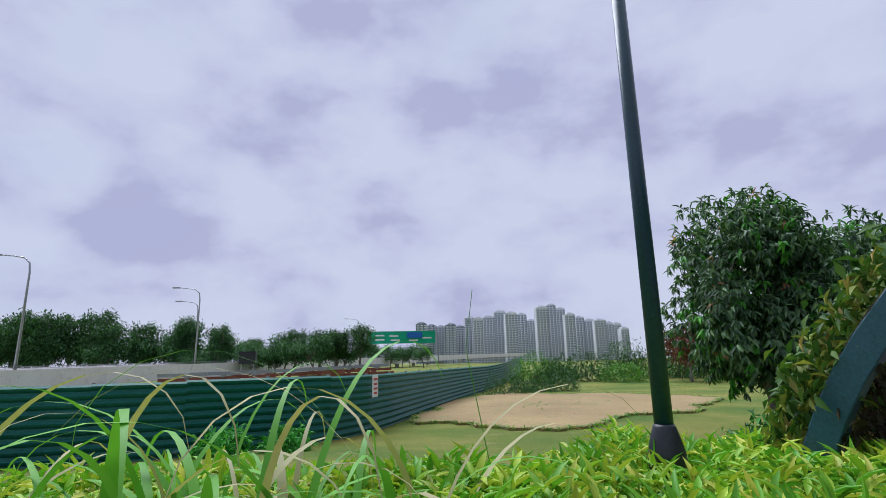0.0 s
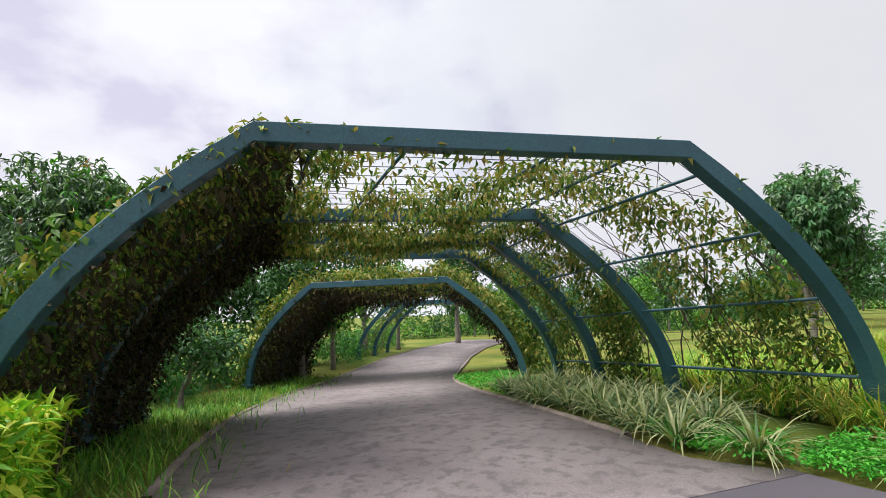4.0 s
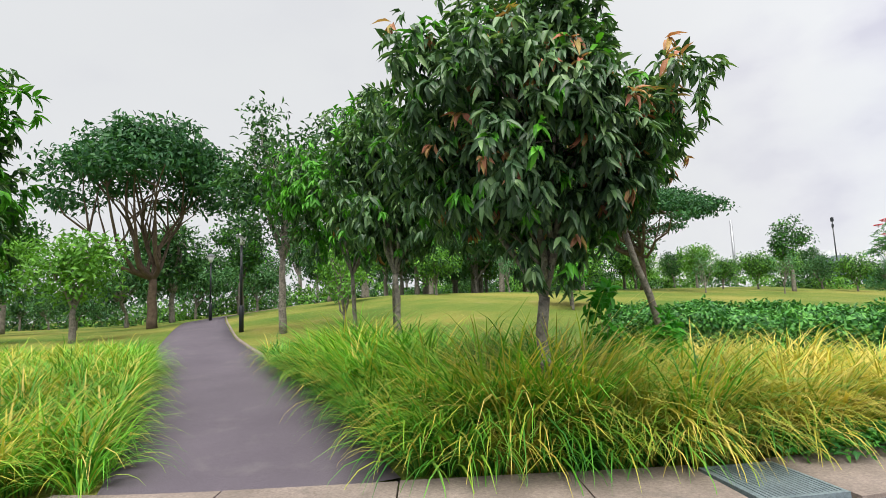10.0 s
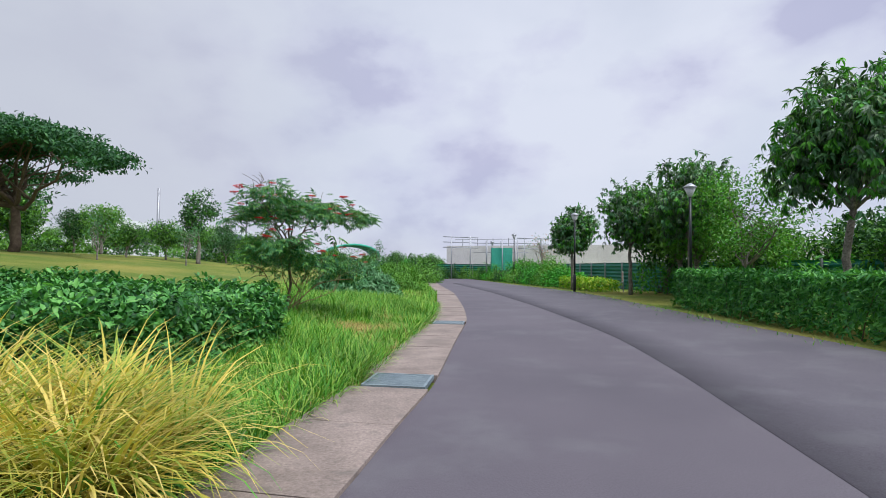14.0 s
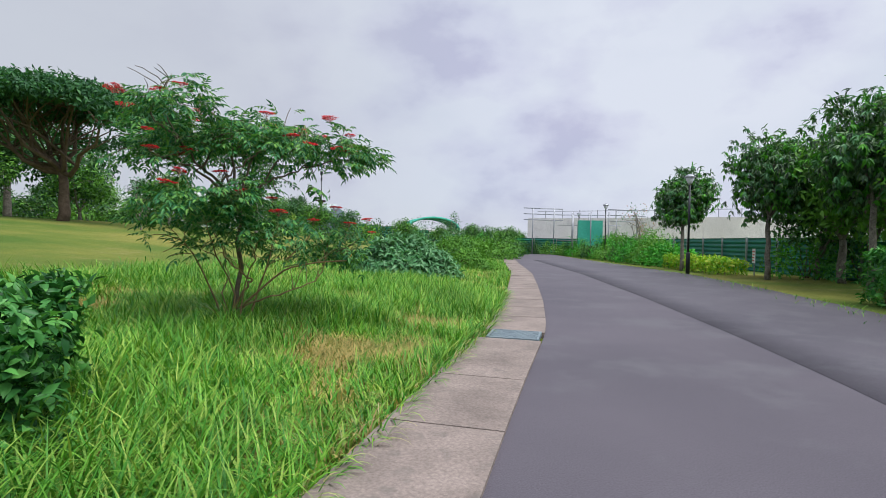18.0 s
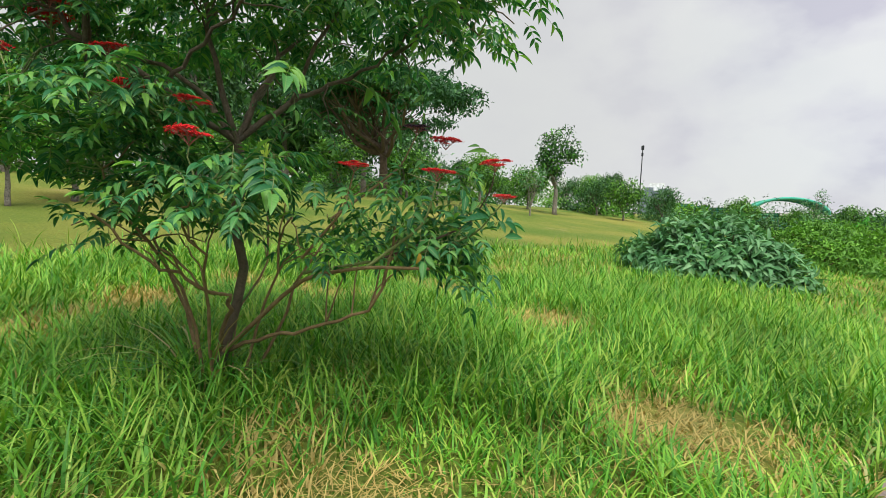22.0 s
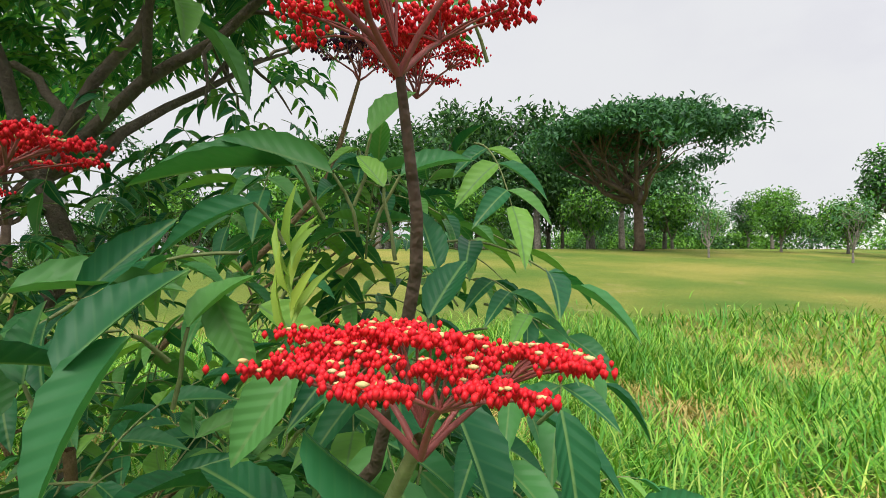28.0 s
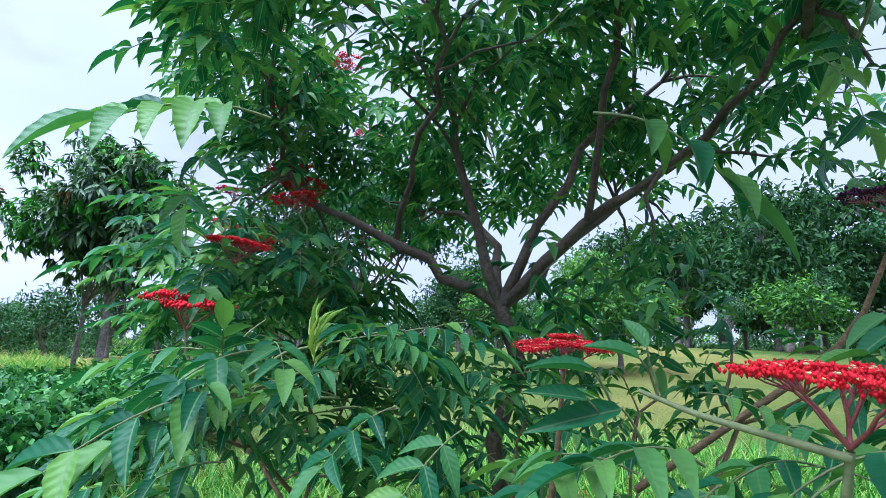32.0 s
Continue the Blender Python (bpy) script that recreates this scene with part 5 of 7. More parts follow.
def frond_plan(r, size, pairs=3, droop=0.5):
    """A pinnate leaf along +y: its stalk, and for each leaflet base, direction, upper side and length."""
    stalk, n = Geo(), 9
    s = np.linspace(0, 1, n)
    rib = np.stack([np.zeros(n), s * size, -droop * 0.35 * size * s ** 2 + 0.06 * size * np.sin(s * 3.1)], 1)
    stalk.tube(rib, np.linspace(0.011, 0.005, n) * size, 4, False)
    plan = []
    for k in range(pairs):
        f = 0.36 + 0.54 * k / max(1, pairs - 1) - 0.02
        p = np.array([np.interp(f, s, rib[:, j]) for j in range(3)])
        for side in (-1, 1):
            plan.append((p, np.array((side * 0.95, 0.55 + 0.12 * k + r.normal() * 0.08, -0.22 - 0.25 * r.random() * droop)), np.array((side * -0.25 + r.normal() * 0.15, 0.1, 1)), size * r.uniform(0.40, 0.50) * (0.88 + 0.16 * math.sin(math.pi * (k + 0.6) / pairs))))
    plan.append((rib[-1], np.array((r.normal() * 0.1, 1, -0.30 * droop - 0.1)), np.array((0, 0.2, 1.0)), size * 0.52))
    return stalk, plan


def frond_geo(r, size, pairs=3, droop=0.5):
    stalk, plan = frond_plan(r, size, pairs, droop)
    g = Geo()
    L = np.array([q[3] for q in plan])
    g.leaves(np.array([q[0] for q in plan]), np.array([q[1] for q in plan]), np.array([q[2] for q in plan]), L, L * r.uniform(0.30, 0.40), LEAF_ELDER_SHAPE)
    return g, stalk


def berry_head(ob_parent, m, size, r, mat=None, name="berry_cluster", dots=True):
    """A flat-topped head of tiny berries on branching red stalks."""
    head = new(name)
    head.parent = ob_parent
    head.matrix_local = m
    st, be, fl = Geo(), Geo(), Geo()
    hub = np.array((0, 0, 0.0))
    tips = []
    for k in range(5):
        a = k * 2 * math.pi / 5 + r.normal() * 0.2
        lift = r.normal() * 0.045 * size
        e = np.array((math.cos(a) * 0.26 * size, math.sin(a) * 0.26 * size, 0.24 * size + lift * 0.7))
        st.tube(bend_path(hub, e, r, 0.04, 4), np.linspace(0.014, 0.009, 4) * size, 5, False)
        for j in range(9):
            b = a + (j - 4) * 0.155
            rad = (0.16 + 0.36 * r.random() ** 0.7) * size
            t = np.array((math.cos(b) * rad, math.sin(b) * rad, 0.33 * size + lift + r.normal() * 0.012 * size + 0.06 * size * math.cos(rad / size * 3)))
            st.tube(bend_path(e, t, r, 0.03, 3), np.linspace(0.007, 0.004, 3) * size, 4, False)
            tips.append(t)
    for k in range(7):
        tips.append(np.array((r.normal() * 0.08 * size, r.normal() * 0.08 * size, 0.39 * size)))
        st.tube([hub + (0, 0, 0.1 * size), tips[-1]], [0.008 * size, 0.004 * size], 4, False)
    octa = np.array([(1, 0, 0), (0, 1, 0), (-1, 0, 0), (0, -1, 0), (0, 0, 1), (0, 0, -1), (0.6, 0.6, 0.6), (-0.6, 0.6, 0.6), (-0.6, -0.6, 0.6), (0.6, -0.6, 0.6)], float)
    of = [np.array([(0, 6, 9), (1, 7, 6), (2, 8, 7), (3, 9, 8), (4, 9, 6), (4, 6, 7), (4, 7, 8), (4, 8, 9), (5, 1, 0), (5, 2, 1), (5, 3, 2), (5, 0, 3), (0, 1, 6), (1, 2, 7), (2, 3, 8), (3, 0, 9)])]
    for t in tips:
        for _ in range(44 if dots else 10):
            p = t + r.normal(size=3) * (0.050, 0.050, 0.011) * np.array(size)
            rad = size * (r.uniform(0.0075, 0.012) if dots else r.uniform(0.012, 0.020))
            be.add(p + octa * rad * (1, 1, 1.5), of)
        for _ in range(2 if dots else 0):
            p = t + r.normal(size=3) * (0.04, 0.04, 0.006) * np.array(size) + (0, 0, 0.018 * size)
            fl.add(p + octa * size * r.uniform(0.010, 0.016) * (1.2, 1.2, 0.6), of)
    link_mesh("stalk", st.mesh("stalk", True), STALK_RED, head, "branching dark red stalks")["kind"] = "stuff"
    link_mesh("fruit", be.mesh("fruit", True), mat or BERRY, head)["kind"] = "stuff"
    if fl.v:
        link_mesh("blossom", fl.mesh("blossom", True), FLOWER, head)["kind"] = "stuff"
    return head


ELDER = np.array((-0.92, -18.0))


def elder():
    r = rng_of(77)
    z0 = at(*ELDER)
    ob = thing("red_berried_elder", ELDER[0], ELDER[1], z0, "many-stemmed elder shrub with pinnate leaves and red berry heads", "shrub")
    o = np.array((ELDER[0], ELDER[1], z0))
    leaflet = Geo()
    leaflet.leaves([(0, 0, 0)], [(0, 1, 0)], [(0, 0, 1)], 1.0, 0.35, LEAF_FINE)
    leaflet = leaflet.mesh("leaflet")
    leaflet.materials.append(LEAF_ELDER)
    variants = []
    for k in range(6):
        st, plan = frond_plan(r, 1.0, (2, 3, 3, 3, 4, 2)[k], r.uniform(0.4, 1.0))
        st = st.mesh("leaf", True)
        st.materials.append(STEM_GREEN)
        places = []
        for p, al, up, L in plan:
            al = unit(al)
            side = unit(np.cross(al, up))
            nr = np.cross(side, al)
            places.append(Matrix(((side[0], al[0], nr[0], p[0]), (side[1], al[1], nr[1], p[1]), (side[2], al[2], nr[2], p[2]), (0, 0, 0, 1))) @ Matrix.Scale(L, 4))
        variants.append((st, leaflet, places))
    ends = []

    def branch(points, r0, r1, twigs, name="stem", low=0.55, reach=(0.3, 0.6)):
        g = Geo()
        p = np.asarray(points)
        bark = STEM_TAN if name in ("stem", "low_limb") else ELDER_BARK
        g.tube(p, np.linspace(r0, r1, len(p)), 7, False)
        for j in range(twigs):
            b = p[r.integers(len(p) // 2, len(p))]
            out = np.array((b[0], b[1], 0)) / (np.hypot(b[0], b[1]) + 0.3)
            e = b + unit(r.normal(size=3) * 0.8 + out * 0.7 + (0, 0, 0.35)) * r.uniform(*reach)
            e[2] = min(max(e[2], low), 2.66 if e[0] > 0.35 else 2.46)
            q = bend_path(b, e, r, 0.08, 5)
            tw = Geo()
            tw.tube(q, np.linspace(min(0.008, r0 * 0.45), 0.003, 5), 5, False)
            link_mesh("twig", tw.mesh("twig", True), bark, ob)
            ends.append((e, unit(e - b)))
            ends.append((q[3], unit(e - b)))
        ends.append((p[-1], unit(p[-1] - p[-2])))
        link_mesh(name, g.mesh(name, True), bark, ob)

    def limb(points, r0, r1, twigs, low, reach, name="limb", steps=4):
        p = np.array(points, float)
        s = np.linspace(0, len(p) - 1, steps * (len(p) - 1) + 1)
        q = np.stack([np.interp(s, np.arange(len(p)), p[:, k]) for k in range(3)], 1)
        for _ in range(2):
            q[1:-1] = 0.25 * q[:-2] + 0.5 * q[1:-1] + 0.25 * q[2:]
        q[1:-1] += r.normal(size=q[1:-1].shape) * 0.012
        branch(q, r0, r1, twigs, name, low, reach)

    fork = np.array((0.0, -0.05, 1.36))
    branch(bend_path((0.05, 0.02, -0.05), fork, r, 0.0, 7), 0.030, 0.024, 0, "trunk")
    upper = [
        [fork, (0.14, 0.28, 1.58), (0.26, 0.60, 1.71), (0.45, 0.72, 1.95), (0.62, 0.60, 2.28)],
        [(0.26, 0.60, 1.71), (0.12, 0.70, 1.88), (-0.05, 0.70, 2.05)],
        [(0.14, 0.28, 1.58), (-0.05, 0.25, 1.80), (-0.33, 0.19, 2.05), (-0.50, 0.32, 2.18)],
        [fork, (-0.20, -0.25, 1.60), (-0.33, -0.42, 1.73), (-0.71, -0.52, 1.91), (-1.00, -0.35, 2.08)],
        [(-0.20, -0.25, 1.60), (-0.45, -0.23, 2.02), (-0.75, 0.00, 2.15), (-1.15, 0.08, 2.12)],
        [(-0.71, -0.52, 1.91), (-1.08, -0.25, 1.98), (-1.25, -0.08, 1.96)],
        [fork, (0.35, -0.10, 1.70), (0.70, 0.10, 1.85), (0.98, 0.30, 1.92)],
        [fork, (0.20, -0.50, 1.75), (0.35, -0.85, 2.00)],
        [fork, (0.05, 0.10, 1.90), (0.05, 0.15, 2.25)],
        [(0.45, 0.72, 1.95), (0.68, 0.68, 2.15), (0.74, 0.62, 2.34)],
        [(0.62, 0.60, 2.28), (0.60, 0.64, 2.42), (0.55, 0.66, 2.55)],
        [fork, (-0.08, -0.30, 1.88), (-0.15, -0.60, 2.22)],
        [(0.05, 0.15, 2.22), (0.30, 0.02, 2.40), (0.45, 0.0, 2.48)],
        [(0.35, -0.85, 2.00), (0.15, -1.02, 2.18), (0.0, -1.10, 2.25)]]
    for k, pts in enumerate(upper):
        limb(pts, 0.020 if pts[0] is fork else 0.012, 0.005, 8, 1.5, (0.14, 0.38))
    # low limbs that lie out from the foot
    limb([(0.02, 0.02, 0.20), (-0.12, 0.12, 0.46), (-0.20, 0.16, 0.54), (-0.10, 0.36, 0.64), (-0.02, 0.48, 0.72), (0.05, 0.72, 0.95)], 0.013, 0.006, 5, 0.80, (0.12, 0.28), "low_limb")
    limb([(0.0, 0.0, 0.20), (-0.30, 0.02, 0.32), (-0.62, -0.05, 0.40), (-0.92, -0.06, 0.55), (-1.0, -0.05, 0.95)], 0.012, 0.006, 8, 0.75, (0.12, 0.30), "low_limb")
    for k in range(6):
        a = k * 2 * math.pi / 6 + r.normal() * 0.2
        spread = r.uniform(0.55, 1.05) if math.cos(a) > -0.5 else r.uniform(0.35, 0.65)
        top = (math.cos(a) * spread, math.sin(a) * spread, r.uniform(0.95, 1.35))
        branch(bend_path((math.cos(a) * 0.10, math.sin(a) * 0.10, -0.05), top, r, 0.12, 8), r.uniform(0.007, 0.013), 0.005, 5, "stem", 0.80, (0.15, 0.36))
    return ob, o, variants, ends, r


def set_frond(ob, variants, k, at_local, along, up, scale=1.0):
    along = Vector(along).normalized()
    side = along.cross(Vector(up)).normalized()
    nrm = side.cross(along)
    m = Matrix(((side.x, along.x, nrm.x, at_local[0]), (side.y, along.y, nrm.y, at_local[1]), (side.z, along.z, nrm.z, at_local[2]), (0, 0, 0, 1))) @ Matrix.Scale(scale, 4)
    leaf = new("leaf", variants[k][0])
    leaf.parent = ob
    leaf.matrix_local = m
    for place in variants[k][2]:
        c = new("leaflet", variants[k][1])
        c.parent = leaf
        c.matrix_local = place
    return leaf


elder_ob, elder_o, fronds, elder_ends, er = elder()


def clear_of(p):
    """Keeps leaves clear of the camera's place at the crown's road side, to fit its view."""
    w = p + elder_o
    if w[2] > 1.75:
        return np.linalg.norm(w - np.array((-2.5, -17.85, 1.40))) > 0.72
    d = w - np.array((-2.5, -17.85, 1.40))
    if w[0] < -2.35 and w[1] > -18.5:
        return False
    return np.hypot(d[0], d[1]) > 0.85


def joined_frond(geos, g, st, p, al, up=(0, 0, 1)):
    side = unit(np.cross(al, up))
    M = np.stack([side, al, np.cross(side, al)], 1)
    for src, dst in zip((g, st), geos):
        base = dst.n
        for v, f_uv in zip(src.v, src.uv):
            dst.v.append(v @ M.T + p)
            dst.uv.append(f_uv)
            dst.n += len(v)
        for f in src.f:
            dst.f.append(f + base)


single, joined = 0, [Geo(), Geo()]
for e, dirn in elder_ends:
    for _ in range(2 if e[2] > 1.3 else 3):
        p = e + er.normal(size=3) * 0.06
        if not clear_of(p) or p[2] < 0.93 or p[2] > 2.40:
            continue
        al = unit(er.normal(size=3) * (1, 1, 0.35) + dirn * 0.7 + (0, 0, -0.05))
        k, sz = int(er.integers(6)), er.uniform(0.10, 0.155)
        if single < 150 and p[0] < 0.1 and clear_of(p + al * sz):
            set_frond(elder_ob, fronds, k, p, al, (er.normal() * 0.2, er.normal() * 0.2, 1), sz)
            single += 1
        elif clear_of(p + al * sz):
            g, st = frond_geo(er, sz, int(er.integers(3, 5)), 0.8)
            joined_frond(joined, g, st, p, al)


def crown_layer(n, centre, reach, dome, depth, gaps, seed):
    """Leaves in flat, layered sprays over an oval part of the crown."""
    r = rng_of(int(seed))
    joints = np.array([e for e, _ in elder_ends])
    for k in range(n):
        a, rho = r.random() * 6.283, math.sqrt(r.random())
        x, y = centre[0] + reach[0] * rho * math.cos(a), centre[1] + reach[1] * rho * math.sin(a)
        if noise.noise((x * 1.9, y * 1.9, seed)) < gaps:
            continue
        shelf = 0.16 * noise.noise((x * 2.4, y * 2.4, seed + 4.0)) + 0.07 * noise.noise((x * 6, y * 6, seed))
        z = centre[2] + dome * (1 - rho * rho) + shelf - depth * r.random() ** 1.4
        p = np.array((x, y, z)) - elder_o
        al = unit(np.array((math.cos(a) * 0.6, math.sin(a) * 0.6, 0.06)) + r.normal(size=3) * (0.55, 0.55, 0.22))
        sz = r.uniform(0.11, 0.17)
        if not (clear_of(p) and clear_of(p + al * sz)):
            continue
        g, st = frond_geo(r, sz, int(r.integers(3, 5)), 0.7)
        joined_frond(joined, g, st, p, al)
        if k % 9 == 0:
            b = joints[np.argmin(np.linalg.norm(joints - p, axis=1))]
            joined[1].tube(bend_path(b, p, r, 0.06, 5), np.linspace(0.005, 0.002, 5), 4, False)


crown_layer(1350, (-1.20, -17.95, 2.24), (1.38, 0.76), 0.30, 0.20, -0.26, 31.0)
crown_layer(330, (-0.66, -17.30, 1.66), (0.62, 0.38), 0.14, 0.28, -0.15, 47.0)
crown_layer(130, (-0.48, -17.18, 2.50), (0.34, 0.26), 0.20, 0.22, -0.5, 53.0)
crown_layer(120, (-0.78, -17.82, 1.42), (0.5, 0.42), 0.14, 0.40, -0.3, 61.0)
crown_layer(90, (-1.25, -17.50, 1.36), (0.45, 0.3), 0.08, 0.18, -0.2, 59.0)
crown = link_mesh("crown", joined[0].mesh("crown"), LEAF_ELDER, elder_ob)
crown["kind"] = "stuff"
link_mesh("stalk_mass", joined[1].mesh("stalk_mass"), STEM_GREEN, elder_ob)["kind"] = "stuff"


def local(x, y, z):
    return np.array((x, y, z)) - elder_o


def near_frond(x, y, z, dx, dy, dz, size):
    k = int(er.integers(6))
    set_frond(elder_ob, fronds, k, local(x, y, z), (dx, dy, dz), (er.normal() * 0.25 - 0.25, er.normal() * 0.25, 1), max(size * 0.98, 0.10))


near_frond(-1.730, -17.469, 1.792, -0.61, 0.76, -0.20, 0.22)
near_frond(-1.773, -17.408, 1.723, -0.63, 0.17, -0.75, 0.11)
near_frond(-1.666, -17.453, 1.380, -0.72, 0.70, -0.05, 0.23)
near_frond(-1.609, -17.468, 1.446, -0.69, 0.68, -0.25, 0.22)
near_frond(-1.700, -17.686, 1.374, -0.61, 0.72, -0.34, 0.14)
near_frond(-1.814, -17.766, 1.360, -0.61, 0.69, -0.38, 0.13)
near_frond(-1.678, -18.012, 1.890, -0.54, -0.75, -0.37, 0.27)
near_frond(-1.914, -18.244, 1.891, -0.40, -0.27, -0.88, 0.12)


LEAF_BROAD = leaf_shape(12, 0.16, 0.32, 0.80, 0.09)


def hero_leaf(x, y, z, dx, dy, dz, width):
    """A single large leaflet on its stalk, from its base along a direction, as long as that."""
    base, along = local(x, y, z), np.array((dx, dy, dz))
    long = float(np.linalg.norm(along))
    tilt = np.array((-0.55, 0.35, 0.75)) + er.normal(size=3) * 0.34
    g = Geo()
    g.leaves([base], [along], [tilt], long, width, LEAF_BROAD)
    ob = link_mesh("leaflet", g.mesh("leaflet", True), LEAF_ELDER, elder_ob)
    g = Geo()
    foot = base - unit(along) * 0.02 + (0.02, -0.01, -0.035)
    g.tube(bend_path(base, foot, er, 0.1, 4), np.linspace(0.0011, 0.0016, 4), 5, False)
    link_mesh("stalk", g.mesh("stalk", True), STEM_GREEN, ob)


hero_leaf(-2.370, -18.136, 1.238, 0.090, 0.144, 0.002, 0.044)
hero_leaf(-2.401, -18.194, 1.233, -0.040, 0.008, -0.052, 0.028)
hero_leaf(-2.400, -18.192, 1.232, -0.004, 0.028, -0.039, 0.020)
hero_leaf(-2.381, -18.174, 1.231, 0.016, 0.033, -0.030, 0.019)
hero_leaf(-2.419, -18.224, 1.228, -0.065, -0.059, -0.052, 0.037)
hero_leaf(-2.444, -18.262, 1.221, -0.066, -0.062, -0.029, 0.028)
hero_leaf(-2.421, -18.241, 1.227, -0.021, -0.079, 0.019, 0.034)
hero_leaf(-2.319, -18.178, 1.316, -0.028, 0.005, -0.043, 0.026)
hero_leaf(-2.352, -18.194, 1.304, -0.051, -0.001, -0.064, 0.029)
hero_leaf(-2.389, -18.244, 1.296, -0.025, 0.010, -0.066, 0.024)
hero_leaf(-2.303, -18.131, 1.288, -0.062, -0.029, -0.043, 0.029)
hero_leaf(-2.276, -18.053, 1.344, -0.013, 0.051, -0.075, 0.033)
hero_leaf(-2.299, -18.130, 1.323, 0.006, 0.039, -0.048, 0.028)
hero_leaf(-2.227, -18.035, 1.361, -0.012, -0.044, 0.048, 0.020)
hero_leaf(-2.208, -18.012, 1.314, 0.029, -0.005, 0.048, 0.022)
hero_leaf(-2.189, -17.991, 1.289, 0.019, -0.014, 0.051, 0.023)
hero_leaf(-2.203, -17.975, 1.265, 0.025, 0.037, 0.008, 0.015)
hero_leaf(-2.241, -17.994, 1.234, 0.048, 0.001, 0.040, 0.025)
hero_leaf(-2.278, -17.999, 1.188, -0.040, -0.071, 0.040, 0.033)
hero_leaf(-2.281, -18.001, 1.181, -0.036, -0.052, 0.027, 0.026)
hero_leaf(-2.272, -17.994, 1.201, 0.042, 0.040, 0.014, 0.020)
hero_leaf(-2.428, -18.213, 1.158, -0.079, -0.064, 0.002, 0.035)
hero_leaf(-2.442, -18.227, 1.160, -0.012, -0.043, 0.038, 0.025)
hero_leaf(-2.208, -17.950, 1.258, 0.016, 0.018, -0.032, 0.016)
hero_leaf(-2.308, -18.155, 1.194, 0.041, 0.045, -0.045, 0.030)
hero_leaf(-2.281, -18.131, 1.228, 0.064, 0.032, 0.030, 0.028)
hero_leaf(-2.219, -17.963, 1.344, 0.061, 0.017, 0.028, 0.031)
hero_leaf(-2.211, -17.971, 1.339, 0.042, -0.022, 0.034, 0.020)
hero_leaf(-2.218, -17.962, 1.342, 0.025, 0.031, 0.000, 0.014)
hero_leaf(-2.222, -17.972, 1.331, -0.023, -0.072, 0.003, 0.026)
hero_leaf(-2.207, -18.004, 1.364, -0.038, -0.079, 0.010, 0.023)
hero_leaf(-2.267, -18.023, 1.326, 0.013, -0.056, 0.058, 0.029)
hero_leaf(-2.253, -18.084, 1.343, 0.012, -0.039, 0.035, 0.021)
hero_leaf(-2.240, -18.101, 1.361, -0.025, -0.016, -0.049, 0.024)
hero_leaf(-2.241, -18.128, 1.352, -0.029, -0.045, -0.035, 0.027)
hero_leaf(-2.249, -18.177, 1.441, 0.050, 0.067, 0.033, 0.020)
hero_leaf(-2.230, -18.158, 1.447, 0.067, 0.097, 0.003, 0.026)
hero_leaf(-2.216, -18.134, 1.421, 0.040, 0.057, -0.029, 0.020)
hero_leaf(-2.272, -18.204, 1.431, 0.023, 0.008, 0.029, 0.016)
hero_leaf(-2.254, -18.205, 1.472, 0.000, -0.039, 0.046, 0.022)
hero_leaf(-2.277, -18.214, 1.439, -0.017, -0.055, 0.023, 0.019)
hero_leaf(-2.169, -17.909, 1.310, 0.053, 0.023, 0.025, 0.026)
hero_leaf(-2.164, -17.900, 1.310, 0.035, 0.029, 0.005, 0.017)
hero_leaf(-2.037, -17.841, 1.443, 0.006, 0.063, 0.010, 0.015)
hero_leaf(-2.033, -17.836, 1.419, 0.005, 0.059, 0.008, 0.014)
hero_leaf(-2.027, -17.873, 1.411, 0.011, 0.091, -0.021, 0.023)
hero_leaf(-2.306, -18.254, 1.564, 0.068, 0.098, 0.001, 0.026)
hero_leaf(-2.278, -18.213, 1.589, 0.043, 0.045, -0.000, 0.015)
hero_leaf(-2.244, -18.155, 1.370, -0.010, -0.023, -0.013, 0.011)
hero_leaf(-2.284, -18.240, 1.373, 0.026, -0.006, 0.053, 0.021)
hero_leaf(-2.304, -18.217, 1.342, 0.010, -0.042, 0.044, 0.025)
hero_leaf(-2.003, -17.906, 1.457, 0.022, 0.050, 0.018, 0.021)
hero_leaf(-2.006, -17.912, 1.468, 0.025, 0.011, 0.034, 0.017)


def fill_fronds(n, lo, hi, size, seed):
    """Further leaves of the low side branches, in a box of the crown."""
    r = rng_of(seed)
    geos = [Geo(), Geo()]
    for _ in range(n):
        p = local(*(np.asarray(lo) + r.random(3) * (np.asarray(hi) - np.asarray(lo))))
        g, st = frond_geo(r, r.uniform(*size), int(r.integers(2, 4)), 0.8)
        joined_frond(geos, g, st, p, unit(r.normal(size=3) * (1, 1, 0.4) + (-0.3, 0, -0.1)))
    link_mesh("side_foliage", geos[0].mesh("side_foliage"), LEAF_ELDER, elder_ob)["kind"] = "stuff"
    link_mesh("side_stalk_mass", geos[1].mesh("side_stalk_mass"), STEM_GREEN, elder_ob)["kind"] = "stuff"


fill_fronds(40, (-2.15, -18.55, 1.0), (-1.55, -17.85, 1.42), (0.11, 0.18), 91)
fill_fronds(22, (-2.13, -18.44, 1.36), (-1.90, -18.22, 1.55), (0.10, 0.16), 92)
fill_fronds(34, (-2.35, -18.35, 0.92), (-2.05, -17.95, 1.18), (0.11, 0.17), 93)
fill_fronds(16, (-1.85, -18.2, 0.98), (-1.45, -17.85, 1.25), (0.13, 0.2), 95)
fill_fronds(80, (-2.20, -18.52, 1.0), (-1.72, -18.05, 1.33), (0.13, 0.19), 98)
fill_fronds(36, (-2.15, -18.7, 1.03), (-1.25, -17.95, 1.2), (0.12, 0.18), 97)
